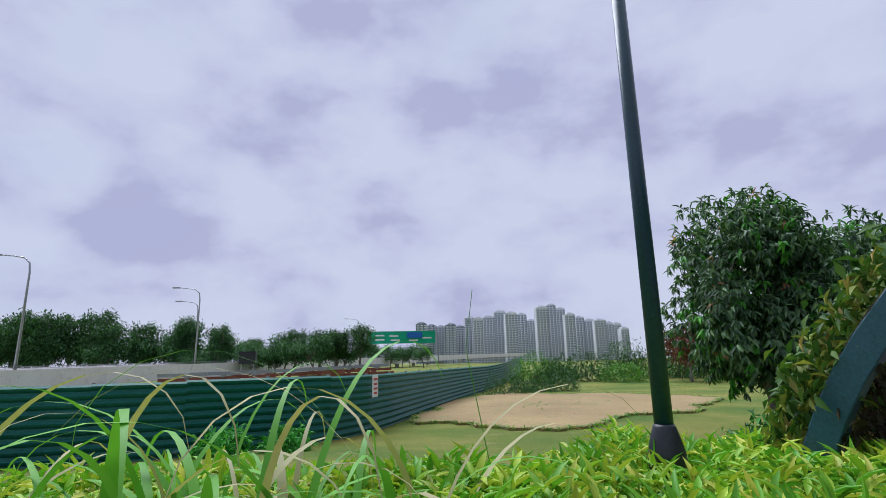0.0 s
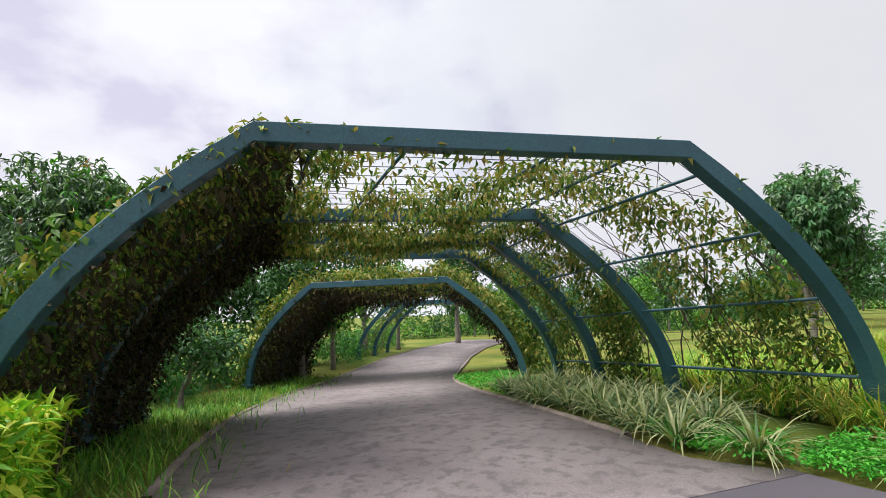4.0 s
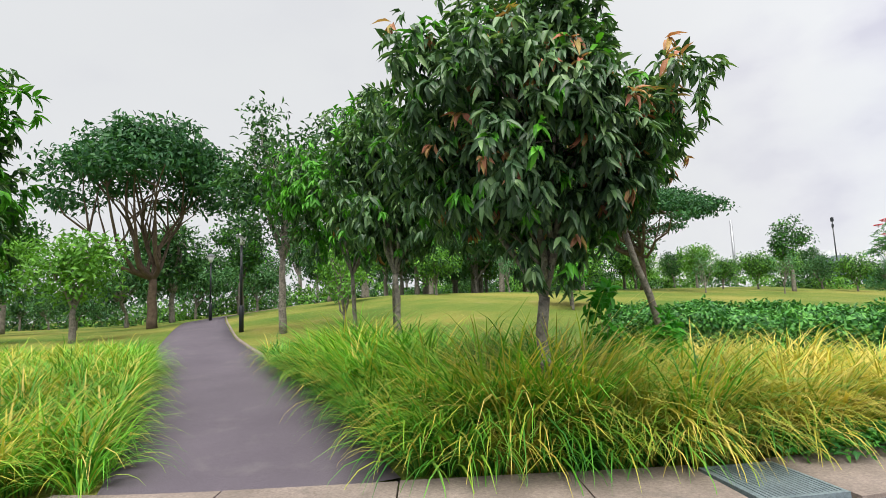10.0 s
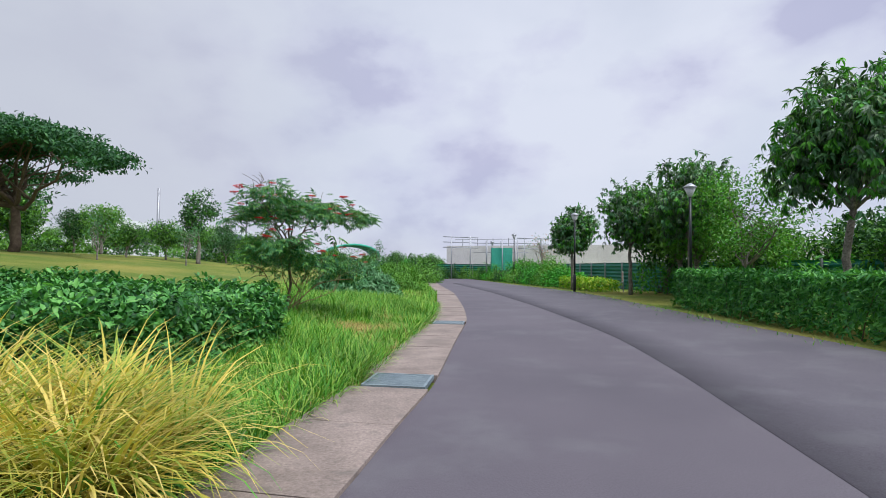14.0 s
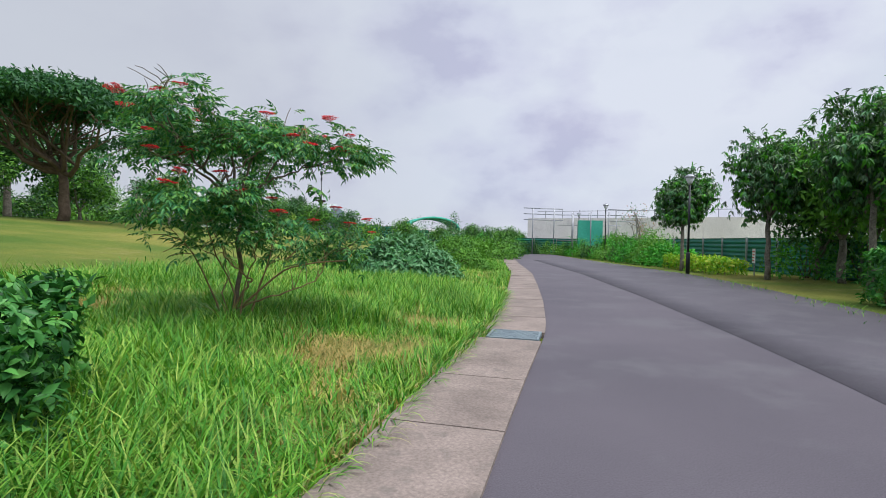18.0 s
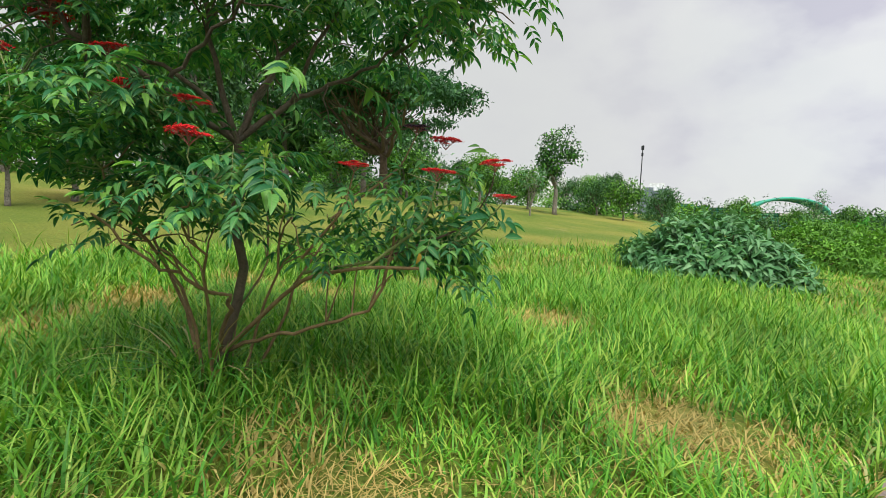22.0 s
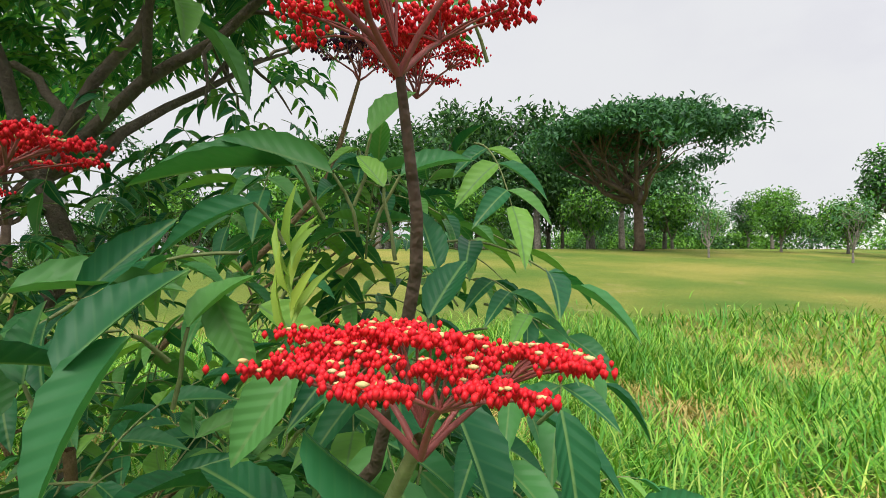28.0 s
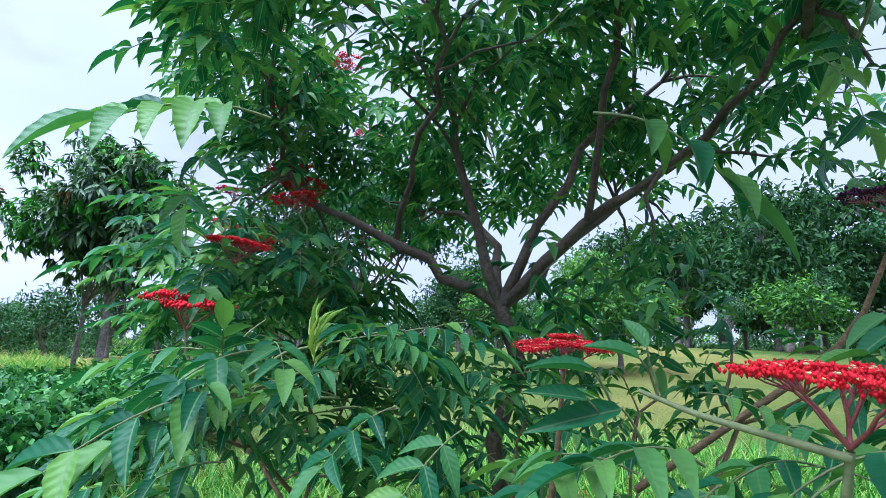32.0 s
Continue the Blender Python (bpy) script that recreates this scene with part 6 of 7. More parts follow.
fill_fronds(18, (-1.3, -18.4, 1.15), (-0.6, -17.5, 1.5), (0.13, 0.2), 96)
fill_fronds(38, (-1.25, -18.55, 1.50), (-0.45, -18.1, 1.88), (0.13, 0.2), 99)


def side_branch(points, r0, r1, material=None):
    g = Geo()
    p = np.array([local(*q) for q in points])
    s = np.linspace(0, len(p) - 1, 4 * (len(p) - 1) + 1)
    q = np.stack([np.interp(s, np.arange(len(p)), p[:, k]) for k in range(3)], 1)
    q[1:-1] = 0.25 * q[:-2] + 0.5 * q[1:-1] + 0.25 * q[2:]
    g.tube(q, np.linspace(r0, r1, len(q)), 8, False)
    link_mesh("twig", g.mesh("twig", True), material or STEM_TAN, elder_ob)


# low limb towards the road, and the twigs that carry the near heads
side_branch([(-0.95, -17.95, 0.45), (-1.43, -17.99, 0.90), (-1.8, -18.0, 0.98), (-2.14, -17.98, 1.0)], 0.013, 0.007)
side_branch([(-1.43, -17.99, 0.92), (-2.0, -18.2, 1.05), (-2.30, -18.14, 1.16), (-2.443, -18.106, 1.324)], 0.009, 0.0024, STEM_GREEN)
side_branch([(-1.8, -18.0, 0.98), (-2.1, -17.99, 1.2), (-2.162, -17.972, 1.40)], 0.009, 0.0030, STEM_GREEN)
side_branch([(-1.8, -18.05, 1.0), (-2.25, -18.2, 1.2), (-2.36, -18.17, 1.38), (-2.385, -18.139, 1.466)], 0.0065, 0.0022, BARK_BROWN)
side_branch([(-1.45, -18.2, 1.2), (-1.75, -18.42, 1.5), (-1.833, -18.44, 1.68)], 0.008, 0.003)
side_branch([(-1.45, -17.95, 1.0), (-1.7, -17.93, 1.25), (-1.757, -17.924, 1.44)], 0.008, 0.003)
side_branch([(-2.162, -17.972, 1.395), (-2.10, -17.90, 1.415), (-2.06, -17.872, 1.43)], 0.0035, 0.002, STEM_GREEN)
hr = rng_of(88)
for (x, y, z), size, tilt in (((-2.443, -18.106, 1.318), 0.095, (4, -6)), ((-2.162, -17.972, 1.402), 0.138, (-3, 4)), ((-2.385, -18.139, 1.462), 0.13, (5, 3)), ((-1.757, -17.924, 1.435), 0.13, (0, 0)), ((-1.35, -17.35, 1.62), 0.13, (4, 2)), ((-2.02, -18.42, 1.60), 0.15, (4, 0))):
    p = local(x, y, z)
    berry_head(elder_ob, pose(*p, tilt[0], tilt[1], hr.random() * 360), size, hr)
berry_head(elder_ob, pose(*local(-1.833, -18.44, 1.68), 0, 0, 40), 0.145, hr, BERRY_DARK, "unripe_cluster", False)
tops = sorted((e for e, _ in elder_ends if e[2] > 1.15 and clear_of(e)), key=lambda e: -e[2] - 0.25 * abs(e[0]))
# heads on the crown, each on a thin stalk of its own
heads = [
    (-0.551, -17.317, 2.07), (-0.47, -17.36, 2.02), (-0.515, -17.11, 1.84), (-0.829, -17.393, 1.88), (-1.051, -17.302, 1.69), (-1.412, -17.289, 1.48), (-1.709, -17.46, 2.22),
    (-0.434, -17.076, 1.71), (-2.13, -17.70, 2.20), (-2.02, -17.75, 2.22), (-1.53, -17.37, 2.27), (-0.29, -17.06, 2.04), (-0.50, -17.20, 2.68), (-0.30, -17.25, 2.62), (-0.62, -17.5, 2.50)]
placed = []
joints = np.array([e for e, _ in elder_ends])
spare = [q for q in tops if q[2] < 2.35]
for q in [np.array(h) - elder_o for h in heads] + spare:
    explicit = len(placed) < len(heads)
    if explicit or (len(placed) < 26 and all(np.linalg.norm(q - w) > 0.34 for w in placed)):
        from_ = joints[np.argmin(np.linalg.norm(joints - q + (0, 0, 0.1), axis=1))]
        g = Geo()
        g.tube(bend_path(from_, q, hr, 0.05, 5), np.linspace(0.005, 0.003, 5), 5, False)
        link_mesh("twig", g.mesh("twig", True), STEM_GREEN, elder_ob)
        berry_head(elder_ob, pose(q[0], q[1], q[2] - 0.004, hr.normal() * 6, hr.normal() * 6, hr.random() * 360), hr.uniform(0.13, 0.18), hr, dots=False)
        placed.append(q)
yellow = Geo()
yellow.leaves([local(-2.18, -17.77, 1.09)], [(0.15, -0.1, -1)], [(-0.8, 0.5, 0.1)], 0.055, 0.024, LEAF_FINE)
link_mesh("yellow_leaf", yellow.mesh("yellow_leaf"), LEAF_WILTED, elder_ob, "single wilted yellow leaf")


def young_shoot(x, y, z, size):
    r = rng_of(int(abs(x * 1000)))
    g = Geo()
    n = 11
    az = r.random(n) * 6.283
    along = np.stack([np.cos(az) * 0.5, np.sin(az) * 0.5, np.full(n, 1.0)], 1)
    base = np.tile(local(x, y, z), (n, 1)) + np.stack([np.zeros(n), np.zeros(n), np.linspace(0, size * 0.7, n)], 1)
    g.leaves(base, along, np.cross(along, (0.3, 0.2, 0.1)), size * r.uniform(0.4, 0.7, n), size * 0.09, LEAF_6)
    link_mesh("young_shoot", g.mesh("young_shoot"), LEAF_YOUNG, elder_ob, "yellow-green unfolding shoot")["kind"] = "stuff"


young_shoot(-2.347, -18.105, 1.345, 0.055)
young_shoot(-1.55, -17.55, 1.42, 0.11)

tuft_plant("grass_clump", -0.84, -17.9, "clump of long dark grass blades at the elder's foot", [(GRASS_DARK, 0.8), (GRASS_STRAW, 0.2)], 54, 70, 0.8, 0.007, "grass clump")

# ---- coarse reed grass by the hedge ----
def reeds(x, y, n, seed, tall=1.95):
    r = rng_of(seed)
    ob = thing("reed_grass", x, y, at(x, y), "coarse tall grass clump with long arching blades", "grass clump", "reed clumps before the hedge")
    for k in range(n):
        g = Geo()
        az = r.random() * 6.283
        L = tall * r.uniform(0.75, 1.25)
        g.blades([(r.normal() * 0.06, r.normal() * 0.06, 0)], [az], [L], [r.uniform(0.014, 0.034)], [r.uniform(0.02, 0.2)], [r.uniform(2.2, 3.3)], 20, r.uniform(1.8, 3.4))
        link_mesh("blade", g.mesh("blade"), GRASS_TALL if k % 4 else GRASS_STRAW, ob)
    return ob


for k, (x, y) in enumerate(((-1.75, 2.0), (-1.4, 2.15), (-0.95, 2.0), (-0.65, 2.2), (-0.4, 2.05), (-0.15, 2.3), (-2.1, 2.3), (-1.15, 2.35), (-0.8, 1.95), (-0.05, 1.95))):
    reeds(x, y, 9, 100 + k)
g = Geo()
plume = thing("grass_stalk", 0.08, 2.35, 0.0, "single thin flowering grass stalk", "grass stalk")
g.tube(bend_path((0, 0, 0), (0.06, 0.2, 1.85), rng_of(3), 0, 8), np.linspace(0.004, 0.0015, 8), 4, False)
link_mesh("stalk", g.mesh("stalk"), GRASS_TALL, plume)

# ---- more trees of the park ----
UPRIGHT = [(LEAF_FAR, 1.0)]
tree("tall_tree", 15.4, -14.9, "tall oval grey-green tree beside the footpath", 8, 2.4, 5.0, 1.7, 2.7, 40, 90, 0.22, UPRIGHT, BARK_GREY, 201, 0.11, 0.75, kind="small", shape=LEAF_4)
tree("rain_tree", 29.5, -17.5, "broad dark rain tree with a forked reddish trunk", 12, 2.6, 8.0, 4.4, 2.6, 80, 120, 0.36, [(LEAF_UMBRELLA, 1.0)], BARK_BROWN, 202, 0.22, 1.3, kind="small", flat=True, limbs=10, shape=LEAF_4)
tree("ornamental_tree", 8.6, -12.6, "round young tree with drooping dark leaves", 5, 1.7, 3.5, 1.4, 1.25, 30, 24, 0.27, DROOP, BARK_GREY, 203, 0.07, 0.5, group="park trees along the bed")
tree("small_tree", 13.2, -15.5, "small multi-stemmed tree on the lawn", 2.6, 0.5, 1.8, 0.8, 0.8, 16, 60, 0.14, [(LEAF_BUSH, 1.0)], BARK_GREY, 204, 0.05, 0.4, kind="small", shape=LEAF_4)
tree("ornamental_tree", 11.9, -3.0, "leafy young tree behind the pergola", 4.1, 1.3, 2.95, 0.75, 0.85, 34, 40, 0.14, [(LEAF_DROOP, 0.6), (LEAF_EUPH, 0.4)], BARK_GREY, 205, 0.06, 0.42)
tree("ornamental_tree", 9.2, 15.2, "dense dark green tree beyond the pergola", 8, 1.2, 4.2, 2.0, 2.8, 60, 60, 0.27, DROOP, BARK_GREY, 206, 0.12, 0.9)
tree("ornamental_tree", 13.0, 17.0, "dense dark green tree beyond the pergola", 7.5, 1.2, 4.2, 2.6, 2.6, 54, 50, 0.29, DROOP, BARK_GREY, 207, 0.12, 0.9)
roadside = [(-13.9, -15.4, 6.6, 2.5, 2.1, 208), (-17.6, -23.6, 6.0, 2.3, 2.0, 209), (-19.0, -28.6, 5.8, 1.9, 1.9, 210), (-19.8, -34.6, 5.2, 1.6, 1.6, 211)]
for x, y, h, rad, half, sd in roadside:
    tree("roadside_tree", x, y, "roadside tree with long drooping leaves and whitish trunk", h, h * 0.42, h * 0.70, rad * 0.70, half * 0.70, 44, 44, 0.23, [(LEAF_DROOP, 0.50), (LEAF_FRESH, 0.28), (LEAF_EUPH, 0.22)], BARK_GREY, sd, 0.09, 0.75, group="trees along the road")

tree("roadside_tree", -17.0, -20.6, "light yellow-green feathery tree behind the hedge", 5.4, 1.4, 3.3, 1.9, 1.7, 46, 90, 0.15, [(LEAF_BUSH, 0.6), (LEAF_FRESH, 0.4)], BARK_GREY, 212, 0.08, 0.7, kind="small", shape=LEAF_4, group="trees along the road")

# woods: a few kinds built once, then repeated
def wood(label, height, radius, half, leaf, mats, seed, x=0, y=0, clump=1.0, clumps=34, per=70, fork=0.3):
    return tree("woodland_tree", x, y, label, height, height * fork, height * (fork + 1) / 2 + 0.3, radius, half, clumps, per, leaf, mats, BARK_GREY, seed, 0.035 * height ** 0.8, clump, kind="small", shape=LEAF_4, limbs=5, group="woodland trees")


kinds = [
    wood("dark green woodland tree with a rounded crown", 7.0, 2.1, 2.1, 0.36, [(LEAF_FAR, 1.0)], 301, 40.0, -8.0),
    wood("light green woodland tree with a loose crown", 5.5, 1.8, 1.5, 0.32, [(LEAF_BUSH, 1.0)], 302, 37.0, -13.0),
    wood("tall woodland tree with a narrow crown", 9.0, 1.7, 3.0, 0.36, [(LEAF_FAR, 0.8), (LEAF_FRESH, 0.2)], 303, 44.0, -15.0),
    wood("low bushy green tree with several stems", 3.4, 1.5, 1.1, 0.26, [(LEAF_BUSH, 0.6), (LEAF_FAR, 0.4)], 304, 30.0, -6.0, 0.7, fork=0.18),
    wood("dark bushy woodland tree", 5.0, 2.2, 1.6, 0.34, [(LEAF_FAR, 0.7), (LEAF_EUPH, 0.3)], 305, 34.0, 2.0, fork=0.2),
]
wr = rng_of(310)


def plant(k, x, y, scale=1.0):
    m = pose(x, y, at(x, y) - 0.05, 0, 0, wr.random() * 360)
    ob = copy_thing(kinds[k], m)
    ob.scale = (scale, scale, scale * wr.uniform(0.9, 1.12))
    return ob


for k in range(44):
    turn = -62 + 92 * k / 43
    a = radians(turn)
    low = turn > -22
    d = (40 if low else 34) + wr.random() * 16 + (k % 2) * 7
    x, y = 6 + d * math.cos(a), -6 + d * math.sin(a)
    if abs(float(side_of(TRAIL_MID[::3], np.array([x]), np.array([y]))[0])) > 2.2:
        plant(int(wr.choice([0, 0, 4, 2, 4])), x, y, wr.uniform(0.4, 0.62) if low else wr.uniform(0.85, 1.25))
for k in range(34):
    a = radians(-68 + 100 * k / 33)
    d = 58 + wr.random() * 22
    plant(int(wr.choice([0, 2, 4])), 6 + d * math.cos(a), -6 + d * math.sin(a), wr.uniform(0.9, 1.3) * (0.6 if a > radians(-24) else 1.0))
for x, y, k, s in ((22, -24, 3, 0.9), (18, -27, 3, 0.8), (9.0, -23.6, 3, 0.75), (26, -30, 1, 0.9), (15, -34, 3, 0.9), (20, -38, 0, 1.1), (24, -12, 1, 0.8), (27, -9, 4, 0.7), (24, -6, 0, 0.55), (21, -3, 4, 0.5), (20, 1, 1, 0.5), (17, 3, 4, 0.5), (18, -48, 0, 1.2), (22, -47, 0, 1.45), (26, -45, 0, 1.45), (30, -42, 0, 1.4), (24, -41, 4, 1.4), (28, -38, 0, 1.2), (20, -55, 0, 1.4), (25, -52, 4, 1.5), (31, -48, 0, 1.3), (15, -52, 4, 1.1), (33, -25, 2, 0.9), (2.2, -47, 2, 0.62), (-1.5, -52, 3, 0.7), (4.5, -50, 3, 0.75), (6.5, -47, 3, 0.65), (0.5, -55, 4, 0.55), (13.5, -50, 3, 1.1), (17, -46, 3, 1.0), (-4, -58, 4, 0.5), (9.5, -55, 1, 0.7), (12, -58, 0, 0.55), (22, -50, 0, 0.8), (26, -46, 1, 0.9)):
    plant(k, x, y, s)
for k in range(30):
    plant(int(wr.choice([0, 1, 3, 4])), 1 + k * 2.1 + wr.normal(), -66 - wr.random() * 14, wr.uniform(0.5, 0.8))
for k in range(12):
    plant(int(wr.choice([1, 3, 4])), -19 - wr.random() * 5, -11 - k * 1.6, wr.uniform(0.7, 1.0))
for k in range(7):
    plant(3, -10 - k * 3.6 + wr.normal() * 0.6, -62 - k * 2.6 + wr.normal() * 2, wr.uniform(0.6, 0.9))
for x, y, s in ((20.5, 14.5, 0.8), (17, 15.5, 0.9), (22, 18, 1.1), (28, 18, 1.0), (16.5, 12.8, 0.7), (33, 18.5, 1.0), (9.5, 10.5, 0.55), (36, 10, 1.0), (40, 17, 1.2), (30, 7.5, 0.8), (25, 6.5, 0.7)):
    plant(int(wr.choice([0, 1, 4])), x, y, s)
for k in range(16):
    shrub("shrub", 9 + k * 2.2 + wr.normal() * 0.5, 54 + wr.random() * 9, 2.4, 2.2, wr.uniform(1.6, 3.0) + 1.2 * (4 < k < 12), 1300, 0.34, LEAF_FAR if k % 4 else LEAF_BUSH, "dense green thicket at the end of the field", 700 + k, wild=0.35, group="thickets behind the field")
for k, (x, y, h) in enumerate(((4.4, 40, 1.3), (6.0, 41, 1.0), (7.6, 42.5, 0.9), (9.5, 43, 1.1), (-4.5, 15.2, 0.5), (-6.0, 14.6, 0.6))):
    shrub("shrub", x, y, h * 1.2, h * 1.1, h, 700, 0.22, LEAF_FAR if k < 4 else LEAF_COVER, "low green bush in the field", 720 + k, wild=0.35)
wood("rust-brown leafed tree at the field's edge", 5.0, 2.4, 1.5, 0.4, [(LEAF_RUSTY, 1.0)], 306, 24.0, 52.0)
for k in range(58):
    plant(int(wr.choice([0, 0, 4, 4, 4])), -110 + k * 1.62 + wr.normal() * 1.0, 98 + wr.random() * 12, wr.uniform(1.3, 1.8) * (1.0 if k < 36 else 0.82))
for k in range(22):
    plant(int(wr.choice([0, 4])), -78 + k * 3.2 + wr.normal() * 1.5, 190 + wr.random() * 22, wr.uniform(1.2, 1.7))

garden_lamp(18.0, -15.1, at(18.0, -15.1), 3.6, "slim black garden lamp post beside the footpath")
garden_lamp(27.6, -19.6, at(27.6, -19.6), 3.6, "slim black garden lamp post beside the footpath")
tree("bare_shrub", 6.5, -39.0, "thin pale-stemmed shrub on the lawn", 2.6, 0.4, 1.7, 0.8, 0.7, 12, 26, 0.14, [(LEAF_EUPH, 1.0)], BARK_GREY, 221, 0.04, 0.4, kind="small", shape=LEAF_4)
tree("bare_shrub", 2.6, -42.0, "thin pale-stemmed shrub on the lawn", 2.6, 0.4, 1.7, 0.8, 0.7, 12, 26, 0.14, [(LEAF_EUPH, 1.0)], BARK_GREY, 222, 0.04, 0.4, kind="small", shape=LEAF_4)
tree("bare_shrub", 17.6, -37.4, "slender pale-stemmed young tree on the lawn", 3.8, 1.2, 2.8, 0.8, 1.0, 14, 40, 0.14, [(LEAF_EUPH, 1.0)], BARK_GREY, 223, 0.05, 0.4, kind="small", shape=LEAF_4)

# ---- hoardings ----
def corrugated(width, height, waves, depth=0.05):
    """A sheet with level ribs."""
    g = Geo()
    n = waves * 4 + 1
    z = np.linspace(0, height, n)
    y = depth * np.clip(np.sin(np.arange(n) * math.pi / 2 + 0.3) * 1.4, -1, 1)
    v = []
    for x in (-width / 2, width / 2):
        v.append(np.stack([np.full(n, x), y, z], 1))
    for x in (width / 2, -width / 2):
        v.append(np.stack([np.full(n, x), y + 0.02, z], 1))
    k = np.arange(n - 1)
    q = [np.stack([k + a * n, k + b * n, k + 1 + b * n, k + 1 + a * n], 1) for a, b in ((0, 1), (1, 2), (2, 3), (3, 0))]
    g.flat = True
    g.add(np.concatenate(v), q)
    return g.mesh("panel")


def hoarding(line, height, material, label, waves=9, drop=0.0):
    p = resample(line, 2.4)
    o = p[0]
    ob = thing("hoarding_fence", o[0], o[1], at(*o), label, "fence")
    panel = corrugated(2.42, height, waves)
    panel.materials.append(material)
    post = Geo()
    post.box((0, 0, height / 2), (0.08, 0.08, height + 0.1))
    post = post.mesh("post")
    post.materials.append(GREY_METAL)
    for a, b in zip(p[:-1], p[1:]):
        m = (a + b) / 2
        turn = math.degrees(math.atan2(b[1] - a[1], b[0] - a[0]))
        s = np.linalg.norm(b - a) / 2.4
        for nm, me, q, sc in (("panel", panel, m, s), ("post", post, a, 1)):
            c = new(nm, me)
            c.parent = ob
            nrm = np.array((-math.sin(radians(turn)), math.cos(radians(turn)))) * (0.12 if nm == "post" else 0)
            c.matrix_local = pose(q[0] - o[0] + nrm[0], q[1] - o[1] + nrm[1], at(*q) - at(*o) - 0.05 - drop, 0, 0, turn) @ Matrix.Diagonal((sc, 1, 1, 1))
    return ob


hoarding([(-40, 6.5), (-26, 11.0), (-12.0, 14.0), (-7.7, 14.6), (-4.2, 16.0), (-2.8, 17.9), (-2.1, 22.8), (0.2, 33), (2.9, 44), (7.4, 60), (11.0, 76)], 2.06, HOARDING, "long dark green corrugated hoarding fence round a site")
hoarding([(-20.5, -18), (-22.5, -27), (-24.5, -37), (-27.8, -47), (-29.6, -55), (-28.5, -61), (-22, -66), (-10, -73), (-4, -84)], 1.75, HOARDING_TEAL, "teal corrugated hoarding fence beyond the road", 7)


def notice(x, y, z, turn, w, h, label, post=True):
    ob = thing("warning_sign", x, y, z, label, "sign", turn=turn)
    g = Geo()
    g.box((0, 0, 0), (w, 0.02, h))
    link_mesh("board", g.mesh("board"), SIGN_WHITE, ob)
    for k, (dz, ww) in enumerate(((0.30, 0.75), (0.08, 0.6), (-0.12, 0.68), (-0.32, 0.5))):
        g = Geo()
        g.box((0, -0.015, dz * h), (w * ww, 0.01, h * 0.09))
        g.box((0, 0.015, dz * h), (w * ww, 0.01, h * 0.09))
        link_mesh("text_bar", g.mesh("text_bar"), SIGN_RED, ob)
    if post:
        g = Geo()
        g.box((0, 0.03, -h / 2 - 0.25), (0.05, 0.04, 0.6))
        link_mesh("post", g.mesh("post"), GREY_METAL, ob)
    return ob


notice(-2.47, 18.6, 0.75, 78, 0.55, 0.75, "white warning notice with red lettering on the green hoarding", False)
notice(0.62, 35.5, 0.62, 77, 0.6, 0.7, "small white notice on the green hoarding", False)
notice(-20.0, -30.3, 0.85, 55, 0.62, 0.62, "white notice board with red lettering on a short post")

# bare ground of the field
a = np.linspace(0, 2 * math.pi, 220, endpoint=False)
rad = np.array([1 + 0.12 * math.sin(3 * v + 1) + 0.08 * math.sin(7 * v) + 0.10 * noise.noise((math.cos(v) * 5, math.sin(v) * 5, 2.2)) + 0.09 * noise.noise((math.cos(v) * 19, math.sin(v) * 19, 4.2)) for v in a])
bare_outline = [(6.3 + 7.8 * c * k + 0.20 * (9.4 * s * k), 30.0 + 9.4 * s * k) for c, s, k in zip(np.cos(a), np.sin(a), rad)]
sheet("bare_field", bare_outline, BARE, "bare sandy brown patch of earth in the field", "bare ground", 0.045, 0.2, True)
edge_tufts("field_grass", bare_outline + bare_outline[:1], 0.22, 14, 0.26, 0.014, [(GRASS_LAWN, 0.7), (GRASS_STRAW, 0.3)], "rough grass creeping over the edge of the bare patch", 38)
inner = scatter(bare_outline, 260, 39)
inner = inner[np.array([noise.noise((x * 0.35, y * 0.35, 8.0)) for x, y in inner]) > 0.05]
edge_tufts("field_weeds", inner, 9.0, 12, 0.2, 0.014, [(GRASS_LAWN, 0.6), (GRASS_STRAW, 0.4)], "scattered weeds on the bare patch of earth", 40)

